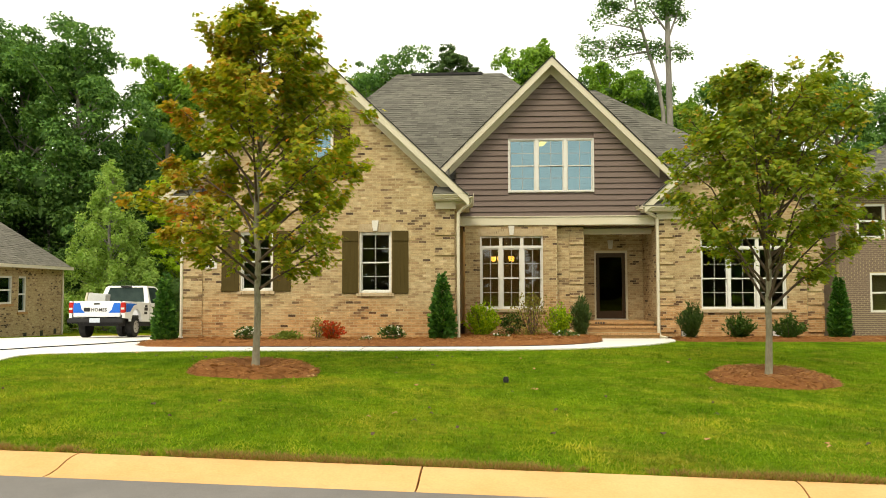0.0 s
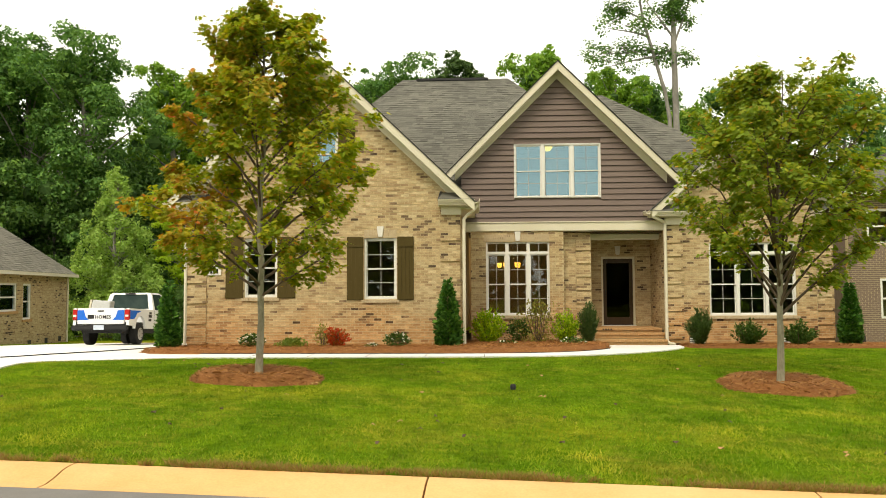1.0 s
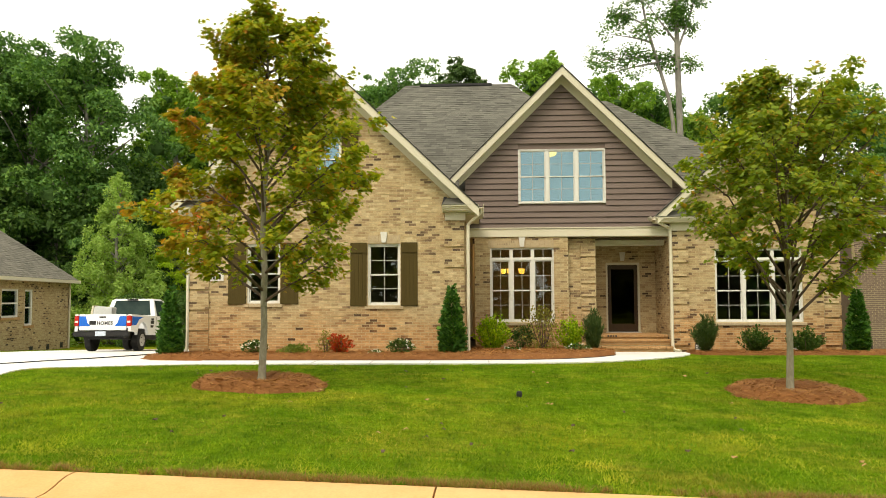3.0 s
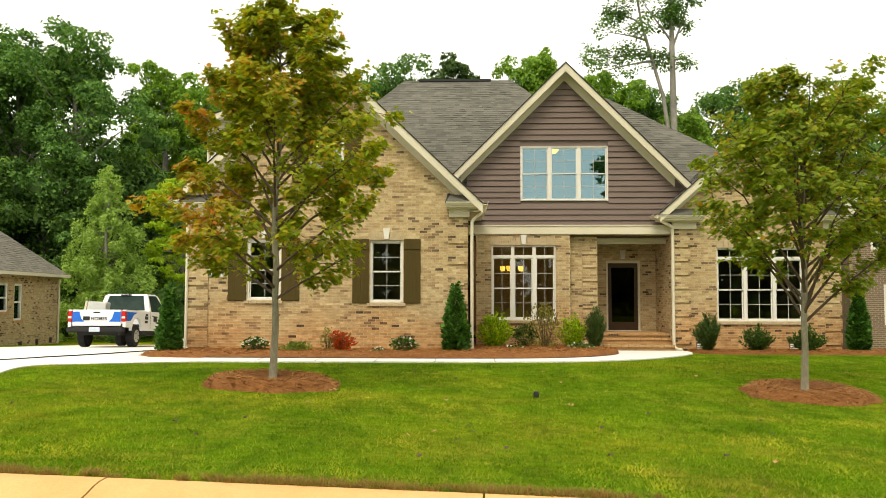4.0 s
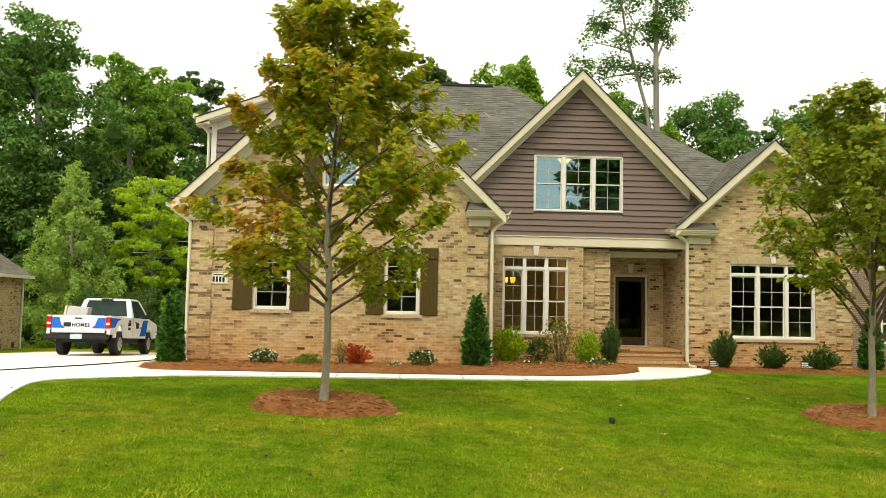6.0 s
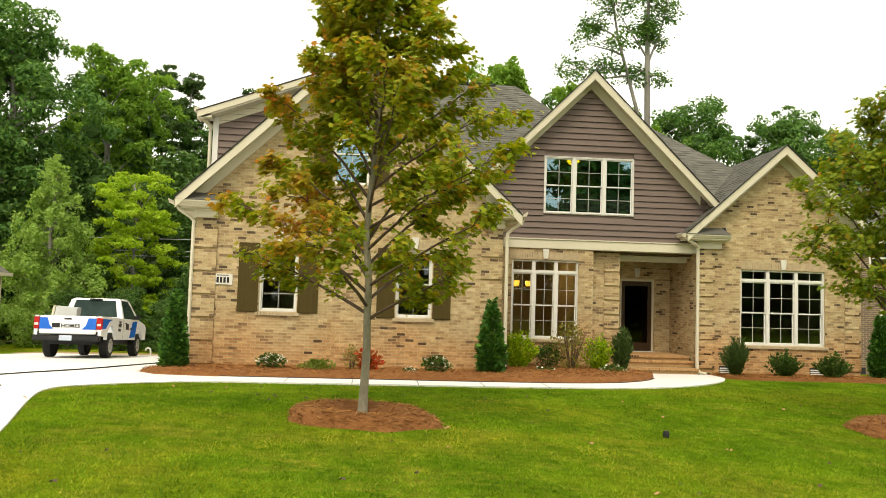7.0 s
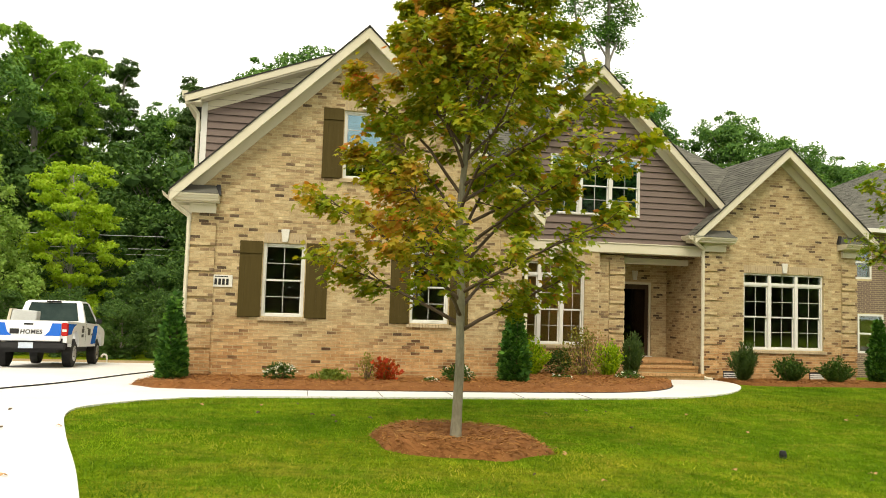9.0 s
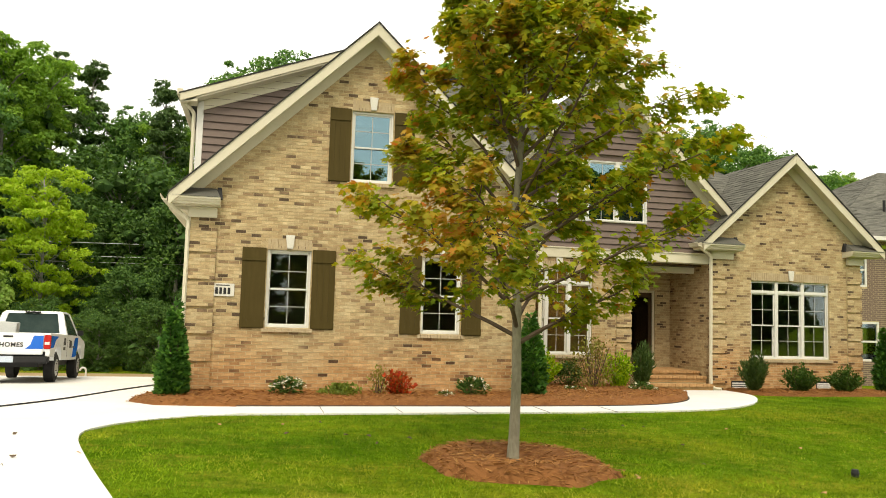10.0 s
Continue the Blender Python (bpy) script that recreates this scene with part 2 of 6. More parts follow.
M_MAPLE = leaf_material("turning_maple_leaf", [(0.0, (0.23, 0.30, 0.020)), (0.3, (0.18, 0.25, 0.020)), (0.6, (0.31, 0.345, 0.022)), (0.90, (0.40, 0.36, 0.028)), (0.97, (0.44, 0.26, 0.03)), (1.0, (0.48, 0.17, 0.03))],
                        0.38, [(0.0, (0.30, 0.27, 0.024)), (0.4, (0.40, 0.26, 0.028)), (0.8, (0.47, 0.20, 0.03)), (1.0, (0.52, 0.12, 0.035))], 0.75, 0.525, -0.06)
M_MAPLE2 = leaf_material("green_maple_leaf", [(0.0, (0.22, 0.30, 0.028)), (0.4, (0.16, 0.24, 0.028)), (0.7, (0.29, 0.34, 0.032)), (0.94, (0.36, 0.36, 0.04)), (1.0, (0.52, 0.24, 0.04))], 0.4)
M_WOODS = leaf_material("deep_green_leaf", [(0.0, (0.050, 0.130, 0.030)), (0.5, (0.092, 0.205, 0.046)), (1.0, (0.17, 0.31, 0.068))], 0.28, [(0.0, (0.10, 0.20, 0.036)), (1.0, (0.20, 0.34, 0.058))], 0.45)
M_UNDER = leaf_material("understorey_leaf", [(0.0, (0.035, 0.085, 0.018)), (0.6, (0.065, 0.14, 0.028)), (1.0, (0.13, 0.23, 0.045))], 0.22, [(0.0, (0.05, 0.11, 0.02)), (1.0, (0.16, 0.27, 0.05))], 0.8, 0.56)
M_WOODS2 = leaf_material("mid_green_leaf", [(0.0, (0.13, 0.25, 0.034)), (0.5, (0.19, 0.34, 0.048)), (1.0, (0.29, 0.45, 0.064))], 0.36)
M_PINE = leaf_material("pine_needles", [(0.0, (0.055, 0.11, 0.035)), (1.0, (0.10, 0.17, 0.05))], 0.25)
# crown cores: the shade between the leaves is put into this dark colour
M_INNER = two_tone("painted_inner_shade", (0.03, 0.075, 0.017), (0.065, 0.13, 0.028), 3.5, 14, 0.9, 1.0)
M_YELLOWGREEN = leaf_material("yellow_green_leaf", [(0.0, (0.27, 0.41, 0.03)), (0.5, (0.36, 0.51, 0.045)), (1.0, (0.47, 0.58, 0.06))], 0.45)
M_WILLOW = leaf_material("grey_green_leaf", [(0.0, (0.22, 0.36, 0.08)), (1.0, (0.37, 0.50, 0.13))], 0.42)
M_ARBOR = leaf_material("evergreen_spray", [(0.0, (0.030, 0.090, 0.016)), (0.6, (0.055, 0.155, 0.024)), (1.0, (0.12, 0.26, 0.036))], 0.15)
M_BOX = leaf_material("dark_shrub_leaf", [(0.0, (0.027, 0.070, 0.012)), (0.6, (0.052, 0.111, 0.018)), (1.0, (0.095, 0.160, 0.026))], 0.2)
M_LIME = leaf_material("lime_shrub_leaf", [(0.0, (0.12, 0.25, 0.014)), (0.4, (0.24, 0.39, 0.018)), (1.0, (0.44, 0.55, 0.03))], 0.4)
M_SAGE = leaf_material("juniper_spray", [(0.0, (0.042, 0.080, 0.022)), (1.0, (0.085, 0.135, 0.032))], 0.2)
M_REDLEAF = leaf_material("red_shrub_leaf", [(0.0, (0.36, 0.035, 0.016)), (0.6, (0.50, 0.075, 0.02)), (1.0, (0.16, 0.10, 0.02))], 0.3)
M_DRY = leaf_material("dry_twiggy_leaf", [(0.0, (0.22, 0.15, 0.05)), (0.5, (0.26, 0.23, 0.06)), (1.0, (0.20, 0.25, 0.04))], 0.3)
M_FEATHER = leaf_material("feathery_leaf", [(0.0, (0.12, 0.17, 0.03)), (1.0, (0.22, 0.27, 0.05))], 0.3)
M_PETAL = leaf_material("white_petal", [(0.0, (0.75, 0.75, 0.70)), (1.0, (0.85, 0.85, 0.80))], 0.2)
M_GRASS = leaf_material("grass_blade", [(0.0, (0.098, 0.19, 0.014)), (0.5, (0.138, 0.242, 0.019)), (0.93, (0.20, 0.295, 0.03)), (0.99, (0.30, 0.32, 0.05)), (1.0, (0.42, 0.38, 0.10))], 0.35, [(0.0, (0.215, 0.25, 0.025)), (0.5, (0.315, 0.31, 0.042)), (0.9, (0.38, 0.34, 0.06)), (1.0, (0.48, 0.41, 0.12))], 0.6, 0.365, -0.013, 0.85, 1)
M_DRYGRASS = leaf_material("dry_grass_blade", [(0.0, (0.20, 0.11, 0.04)), (0.5, (0.36, 0.22, 0.08)), (0.8, (0.20, 0.21, 0.03)), (1.0, (0.14, 0.20, 0.02))], 0.3)
M_STRAW = leaf_material("pine_straw", [(0.0, (0.20, 0.080, 0.026)), (0.5, (0.31, 0.14, 0.045)), (0.9, (0.38, 0.18, 0.055)), (1.0, (0.42, 0.25, 0.09))], 0.05)
M_MULCH = two_tone("red_brown_mulch", (0.21, 0.084, 0.026), (0.28, 0.120, 0.040), 4, 130, 0.95, 1.0)


def lawn_material():
    m, t, b = material("lawn_turf", 0.95, 0.0)
    big, mid, small = noise_of(t, 0.28, 3, 0.6, (0.6, 1.2, 1)), noise_of(t, 1.5, 4, 0.7, (0.7, 1.4, 1)), noise_of(t, 7, 4, 0.7)
    fine = noise_of(t, 55, 4, 0.8, (1, 0.5, 1))
    c = ramp(t, big, [(0.36, (0.085, 0.18, 0.009)), (0.5, (0.133, 0.23, 0.013)), (0.62, (0.225, 0.262, 0.02))])
    c = blend(t, ramp(t, mid, [(0.50, (0, 0, 0)), (0.70, (0.8, 0.8, 0.8))]), c, (0.32, 0.295, 0.045))
    c = blend(t, 0.7, c, ramp(t, small, [(0.36, (0.42, 0.52, 0.35)), (0.66, (1.35, 1.25, 1.15))]), "MULTIPLY")
    c = blend(t, 0.8, c, ramp(t, fine, [(0.3, (0.40, 0.46, 0.36)), (0.7, (1.4, 1.34, 1.3))]), "MULTIPLY")
    t.links.new(c, b.inputs["Base Color"])
    relief(t, b, fine, 0.9, 0.03)
    return m


M_LAWN = lawn_material()

# ---- building helpers ----
def smooth(a, b, x):
    u = min(1.0, max(0.0, (x - a) / (b - a)))
    return u * u * (3 - 2 * u)


def ground_z(x, y):
    """The lot falls along the street, is level along the house and falls away behind."""
    return 0.28 - 0.033 * max(-14.0, min(14.0, x)) * (1 - smooth(12.5, 17.5, y)) - 0.023 * max(0.0, min(16.0, y - 18)) - 0.030 * max(0.0, min(11.0, y - 23))


class Geo:
    """Collects vertices and faces for one mesh."""

    def __init__(self):
        self.v, self.f = [], []

    def add(self, verts, faces):
        n = len(self.v)
        self.v.extend(verts)
        self.f.extend([tuple(n + i for i in f) for f in faces])
        return self

    def box(self, x0, x1, y0, y1, z0, z1):
        v = [(x, y, z) for z in (z0, z1) for y in (y0, y1) for x in (x0, x1)]
        return self.add(v, [(0, 2, 3, 1), (4, 5, 7, 6), (0, 1, 5, 4), (2, 6, 7, 3), (0, 4, 6, 2), (1, 3, 7, 5)])

    def hexa(self, a, b):
        """A solid between two four-cornered loops a and b."""
        return self.add([*a, *b], [(3, 2, 1, 0), (4, 5, 6, 7), (0, 1, 5, 4), (1, 2, 6, 5), (2, 3, 7, 6), (3, 0, 4, 7)])

    def prism(self, loop, off):
        """A solid from a flat loop pushed along off."""
        n = len(loop)
        top = [tuple(p[i] + off[i] for i in range(3)) for p in loop]
        faces = [tuple(range(n - 1, -1, -1)), tuple(range(n, 2 * n))] + [(i, (i + 1) % n, n + (i + 1) % n, n + i) for i in range(n)]
        return self.add([*loop, *top], faces)

    def tube(self, points, radii, sides=8):
        """A round bar along points."""
        rings, n0 = [], len(self.v)
        for i, p in enumerate(points):
            p = Vector(p)
            d = (Vector(points[min(i + 1, len(points) - 1)]) - Vector(points[max(i - 1, 0)])).normalized()
            s = d.cross(Vector((0.13, 0.97, 0.21))).normalized()
            u = d.cross(s)
            r = radii[i] if isinstance(radii, (list, tuple)) else radii
            self.v.extend([tuple(p + r * (math.cos(6.28318 * k / sides) * s + math.sin(6.28318 * k / sides) * u)) for k in range(sides)])
        for i in range(len(points) - 1):
            a, b = n0 + i * sides, n0 + (i + 1) * sides
            self.f.extend([(a + k, a + (k + 1) % sides, b + (k + 1) % sides, b + k) for k in range(sides)])
        e = n0 + (len(points) - 1) * sides
        self.f.append(tuple(range(n0 + sides - 1, n0 - 1, -1)))
        self.f.append(tuple(range(e, e + sides)))
        return self

    def mesh(self, name, mat, bevel=0.0, soft=False, weld=False):
        me = bpy.data.meshes.new(name)
        me.from_pydata(self.v, [], self.f)
        bm = bmesh.new()
        bm.from_mesh(me)
        if weld:
            bmesh.ops.remove_doubles(bm, verts=bm.verts, dist=0.0005)
        bmesh.ops.recalc_face_normals(bm, faces=bm.faces)
        if bevel:
            bmesh.ops.bevel(bm, geom=[e for e in bm.edges if e.is_manifold and e.calc_face_angle(0) > 0.5], offset=bevel, segments=2, affect="EDGES", clamp_overlap=True)
        bm.to_mesh(me)
        bm.free()
        me.materials.append(mat)
        if soft:
            me.shade_smooth()
        return me

    def part(self, name, mat, parent=None, label="", bevel=0.0, soft=False, weld=False):
        ob = new(name, self.mesh(name, mat, bevel, soft, weld))
        ob.parent = parent
        return tagged(ob, label)


def fast_mesh(name, verts, faces_n, mat):
    """A mesh of many alike loose faces: verts is (count * n, 3), each n in turn one face."""
    me = bpy.data.meshes.new(name)
    verts = np.asarray(verts, dtype=np.float32).reshape(-1, 3)
    n = len(verts)
    count = n // faces_n
    me.vertices.add(n)
    me.vertices.foreach_set("co", verts.ravel())
    me.loops.add(n)
    me.loops.foreach_set("vertex_index", np.arange(n, dtype=np.int32))
    me.polygons.add(count)
    me.polygons.foreach_set("loop_start", np.arange(0, n, faces_n, dtype=np.int32))
    me.update(calc_edges=True)
    me.materials.append(mat)
    return me


def thing(name, label, category, place=(0, 0, 0), turn=0.0, group="", kind=""):
    ob = new(name)
    ob.matrix_world = pose(*place, 0, 0, turn)
    return tagged(ob, label, category, group, kind)


def spans(poly, v):
    """Where the line at height v runs inside a flat outline of (u, v)."""
    xs = []
    for (u0, v0), (u1, v1) in zip(poly, poly[1:] + poly[:1]):
        if (v0 <= v) != (v1 <= v):
            xs.append(u0 + (v - v0) / (v1 - v0) * (u1 - u0))
    xs.sort()
    return list(zip(xs[::2], xs[1::2]))


def cut(parts, holes, v0, v1):
    for h0, h1, b, t in holes:
        if b < v1 - 1e-4 and t > v0 + 1e-4:
            parts = [q for a, c in parts for q in ((a, min(c, h0)), (max(a, h1), c)) if q[1] - q[0] > 0.004]
    return parts


def slab_with_holes(g, poly, holes, at, thick):
    """A wall with openings: at(u, v, w) gives the place, w into the wall."""
    vs = sorted({round(p[1], 4) for p in poly} | {round(x, 4) for h in holes for x in h[2:]})
    lo, hi = min(p[1] for p in poly), max(p[1] for p in poly)
    vs = [v for v in vs if lo <= v <= hi]
    for v0, v1 in zip(vs, vs[1:]):
        if v1 - v0 < 0.002:
            continue
        a, b = spans(poly, v0 + 1e-4), spans(poly, v1 - 1e-4)
        for (a0, a1), (b0, b1) in zip(a, b):
            hs = sorted(h for h in holes if h[2] < v1 - 1e-4 and h[3] > v0 + 1e-4)
            cuts_lo, cuts_hi = [a0], [b0]
            for h in hs:
                cuts_lo += [h[0], h[1]]
                cuts_hi += [h[0], h[1]]
            cuts_lo.append(a1)
            cuts_hi.append(b1)
            for k in range(0, len(cuts_lo), 2):
                p = [(cuts_lo[k], v0), (cuts_lo[k + 1], v0), (cuts_hi[k + 1], v1), (cuts_hi[k], v1)]
                g.hexa([at(u, v, 0) for u, v in p], [at(u, v, thick) for u, v in p])


# ---- ground ----
def sheet(name, xs, ys, zf, mat):
    v = [(x, y, zf(x, y)) for y in ys for x in xs]
    n = len(xs)
    f = [(j * n + i, j * n + i + 1, (j + 1) * n + i + 1, (j + 1) * n + i) for j in range(len(ys) - 1) for i in range(n - 1)]
    me = bpy.data.meshes.new(name)
    me.from_pydata(v, [], f)
    me.materials.append(mat)
    me.shade_smooth()
    return new(name, me)


KERB_Y, ROAD_Y = 6.13, 5.62


def lot(x, y):
    z = ground_z(x, y)
    if y < KERB_Y:
        return z - 0.25
    bump = 0.012 * noise.noise((x * 1.3, y * 1.3, 0)) + 0.02 * noise.noise((x * 0.4, y * 0.4, 3))
    return z + (bump if 6.3 < y < 16.5 else 0)


gx = [-900, -400, -150, -70, -40, -25] + [-18 + 0.4 * i for i in range(91)] + [25, 40, 70, 150, 400, 900]
gy = [-900, -300, -100, -30, -8, 0, 5.2, 6.12, 6.14] + [6.3 + 0.4 * i for i in range(60)] + [32, 36, 40, 50, 70, 100, 200, 500, 1500]
tagged(sheet("ground", gx, gy, lot, M_LAWN), "mown green lawn with dry yellow patches", "lawn", kind="structure")

rx = [-300, -60, -30] + [-16 + 2 * i for i in range(17)] + [30, 60, 300]
tagged(sheet("road", rx, [-3.2, 0.5, 3.0, 4.6, ROAD_Y + 0.02], lambda x, y: ground_z(x, 6) - 0.062 + 0.02 * smooth(6, 1.2, y), M_ASPHALT), "grey asphalt road with fine gravel specks", "road", kind="structure")

kerb_profile = [(ROAD_Y, -0.060), (ROAD_Y + 0.10, -0.058), (ROAD_Y + 0.20, -0.040), (ROAD_Y + 0.32, -0.004), (ROAD_Y + 0.40, 0.010), (KERB_Y - 0.02, 0.014), (KERB_Y + 0.02, 0.006), (KERB_Y + 0.02, -0.2), (ROAD_Y, -0.2)]
kerb = tagged(new("kerb"), "rolled concrete kerb stained orange by clay, with joints", "kerb", kind="structure")
JOINTS = [-14.6, -11.6, -8.6, -5.5, -2.35, 0.47, 3.42, 6.4, 9.4, 12.4]
for a, b in zip(JOINTS, JOINTS[1:]):
    g = Geo()
    loops = []
    for x in (a + 0.008, (a + b) / 2, b - 0.008):
        loops.append([(x + 0.05 * (q[0] - ROAD_Y), q[0], ground_z(x, 6) + q[1] + 0.004 * noise.noise((x * 2, q[0], 1))) for q in kerb_profile])
    n = len(kerb_profile)
    g.v = [p for l in loops for p in l]
    g.f = [(i * n + k, i * n + (k + 1) % n, (i + 1) * n + (k + 1) % n, (i + 1) * n + k) for i in range(2) for k in range(n)]
    g.f += [tuple(range(n)), tuple(range(3 * n - 1, 2 * n - 1, -1))]
    g.part("kerb_stone", M_KERB, kerb)


def paved(name, outline, lift, thick, mat, label, category):
    """A flat slab that follows the ground, from an outline of (x, y)."""
    bm = bmesh.new()
    face = bm.faces.new([bm.verts.new((x, y, 0)) for x, y in outline])
    bmesh.ops.triangulate(bm, faces=[face])
    for _ in range(3):
        bmesh.ops.subdivide_edges(bm, edges=[e for e in bm.edges if e.calc_length() > 1.2], cuts=1)
        bmesh.ops.triangulate(bm, faces=[f for f in bm.faces if len(f.verts) > 3])
    for v in bm.verts:
        v.co.z = ground_z(v.co.x, v.co.y) + lift
    ext = bmesh.ops.extrude_face_region(bm, geom=bm.faces[:])
    for v in [e for e in ext["geom"] if isinstance(e, bmesh.types.BMVert)]:
        v.co.z -= thick
    bmesh.ops.recalc_face_normals(bm, faces=bm.faces)
    me = bpy.data.meshes.new(name)
    bm.to_mesh(me)
    bm.free()
    me.materials.append(mat)
    return tagged(new(name, me), label, category, kind="structure")


def curve(points, steps=6):
    """A smooth line through points."""
    out = []
    p = [points[0]] + list(points) + [points[-1]]
    for i in range(1, len(p) - 2):
        for k in range(steps):
            u = k / steps
            out.append(tuple(0.5 * ((2 * p[i][c]) + (p[i + 1][c] - p[i - 1][c]) * u + (2 * p[i - 1][c] - 5 * p[i][c] + 4 * p[i + 1][c] - p[i + 2][c]) * u * u + (3 * p[i][c] - p[i - 1][c] - 3 * p[i + 1][c] + p[i + 2][c]) * u ** 3) for c in range(len(points[0]))))
    return out + [tuple(points[-1])]


DRIVE_EDGE = curve([(-4.9, 6.2), (-5.7, 8.4), (-6.25, 10.3), (-6.75, 11.9), (-7.15, 13.4), (-7.25, 14.6), (-6.95, 15.9), (-6.3, 16.75), (-5.6, 17.02)])
drive = DRIVE_EDGE + [(-5.6, 18.0), (-6.7, 18.12), (-7.5, 18.9), (-7.35, 20.0), (-6.75, 20.3), (-6.75, 29.0), (-13.6, 29.0), (-13.6, 12.0), (-12.4, 6.2)]
paved("driveway", drive, 0.022, 0.15, M_CONCRETE, "pale concrete driveway beside the house", "driveway")
paved("soil_strip", [(-14.5, 29.0), (-6.8, 29.0), (-6.8, 34.2), (-10.0, 34.8), (-14.5, 34.4)], 0.012, 0.1, M_SOIL, "strip of bare tan soil behind the drive", "soil")
walk_front = [(-5.6, 17.02), (-3, 17.1), (0, 17.2), (2.2, 17.38), (3.6, 17.75), (4.7, 18.55), (5.7, 19.8), (6.3, 21.0), (6.45, 22.18)]
walk_back = [(4.05, 22.18), (4.25, 21.3), (4.2, 20.2), (3.3, 18.9), (2.0, 18.18), (0, 17.98), (-3, 17.98), (-5.6, 17.98), (-6.6, 18.1)]
edge_f, edge_b = curve(walk_front, 4), curve(walk_back, 4)
paved("walkway", edge_f + edge_b[:-4] + [(-5.6, 18.0)], 0.034, 0.12, M_CONCRETE, "narrow pale concrete walk curving to the front steps", "path")
joints = Geo()
for x in (-4.2, -2.9, -1.6, -0.3, 1.0):
    joints.box(x - 0.006, x + 0.006, 17.13, 17.95, ground_z(x, 17.5) + 0.03, ground_z(x, 17.5) + 0.0385)
tagged(joints.part("walkway_joints", M_DARK), "dark saw-cut joints across the walk", "joint", kind="structure")

strip = Geo().tube([(x, y + 0.012, ground_z(x, y) + 0.03) for x, y in reversed(edge_b[:-4])], 0.02, 6)
tagged(strip.part("bed_edging", M_DARK), "black plastic edging along the straw bed", "edging", kind="structure")

# black cable lying across the drive
cable = curve([(-13.0, 13.2), (-11.2, 15.2), (-9.6, 17.4), (-8.7, 19.1), (-8.0, 21.4), (-7.3, 23.4)], 8)
g = Geo().tube([(x, y, ground_z(x, y) + 0.036) for x, y in cable], 0.014, 6)
tagged(g.part("cable", M_DARK), "black cable lying across the concrete driveway", "cable")


# ---- mulch beds ----
def bed(name, outline, top, label, seed):
    """A low mound of straw inside an outline; top(x, y) is its height over the ground."""
    bm = bmesh.new()
    face = bm.faces.new([bm.verts.new((x, y, 0)) for x, y in outline])
    bmesh.ops.triangulate(bm, faces=[face])
    for _ in range(6):
        long = [e for e in bm.edges if e.calc_length() > 0.22]
        if not long:
            break
        bmesh.ops.subdivide_edges(bm, edges=long, cuts=1)
        bmesh.ops.triangulate(bm, faces=[f for f in bm.faces if len(f.verts) > 3])
    rim = {v for e in bm.edges if e.is_boundary for v in e.verts}
    spots = []
    for v in bm.verts:
        x, y = v.co.x, v.co.y
        lift = -0.02 if v in rim else 0.045 + top(x, y) + 0.016 * noise.noise((x * 5, y * 5, seed)) + 0.010 * noise.noise((x * 14, y * 14, seed))
        v.co.z = ground_z(x, y) + lift
        spots.append(tuple(v.co))
    tris = [[tuple(v.co) for v in f.verts] for f in bm.faces if len(f.verts) == 3]
    me = bpy.data.meshes.new(name)
    bm.to_mesh(me)
    bm.free()
    me.materials.append(M_MULCH)
    me.shade_smooth()
    ob = tagged(new(name, me), label, "mulch bed", kind="structure")
    rng = np.random.default_rng(seed)
    T = np.array(tris)
    area = np.linalg.norm(np.cross(T[:, 1] - T[:, 0], T[:, 2] - T[:, 0]), axis=1)
    n = int(min(26000, area.sum() / 2 * 1100))
    pick = rng.choice(len(T), n, p=area / area.sum())
    w = rng.dirichlet((1, 1, 1), n)
    c = (T[pick] * w[:, :, None]).sum(1)
    a = rng.uniform(0, 6.283, n)
    ln = rng.uniform(0.02, 0.06, n)[:, None]
    d = np.stack([np.cos(a), np.sin(a), rng.normal(0, 0.25, n)], 1) * ln
    s = np.stack([-np.sin(a), np.cos(a), rng.normal(0, 0.5, n)], 1) * rng.uniform(0.002, 0.0045, n)[:, None]
    c[:, 2] += rng.uniform(0.002, 0.03, n)
    quads = np.stack([c - d - s, c + d - s, c + d + s, c - d + s], 1)
    straw = new("straw", fast_mesh("straw", quads, 4, M_STRAW))
    straw.parent = ob
    tagged(straw, kind="stuff")
    return ob


front_bed = [(x, y + 0.03) for x, y in reversed(edge_b[:-4])]
bed("mulch_bed", [(-7.5, 18.95), (-7.0, 18.3), (-5.9, 18.05)] + front_bed[1:] + [(4.05, 22.55), (0.6, 22.55), (0.55, 19.9), (-6.6, 19.9), (-6.75, 20.15), (-7.35, 20.0)],
    lambda x, y: 0.06 * smooth(18.0, 18.6, y) + 0.05 * smooth(-7.4, -6.6, x), "red-brown pine straw bed along the brick house", 3)
bed("mulch_bed", curve([(6.5, 22.45), (6.5, 21.3), (6.9, 20.85), (8, 20.7), (9.6, 20.75), (11.6, 20.7), (12.6, 21.2), (12.6, 22.6)], 4) + [(11.2, 22.47)],
    lambda x, y: 0.02, "red-brown pine straw bed under the wide window", 4)


def ring(cx, cy, r, seed):
    rng = random.Random(seed)
    pts = [(cx + r * (1 + rng.uniform(-0.12, 0.12)) * math.cos(a), cy + 0.92 * r * (1 + rng.uniform(-0.12, 0.12)) * math.sin(a)) for a in [6.28318 * k / 16 for k in range(16)]]
    pts = curve(pts + pts[:1], 3)[:-1]
    bed("mulch_ring", pts, lambda x, y: 0.11 * smooth(1.0, 0.72, math.hypot(x - cx, y - cy) / r) - 0.09 * smooth(0.62, 0.2, math.hypot(x - cx, y - cy) / r), "round ring of red-brown pine straw under a tree", seed)


ring(-2.62, 12.15, 1.03, 5)
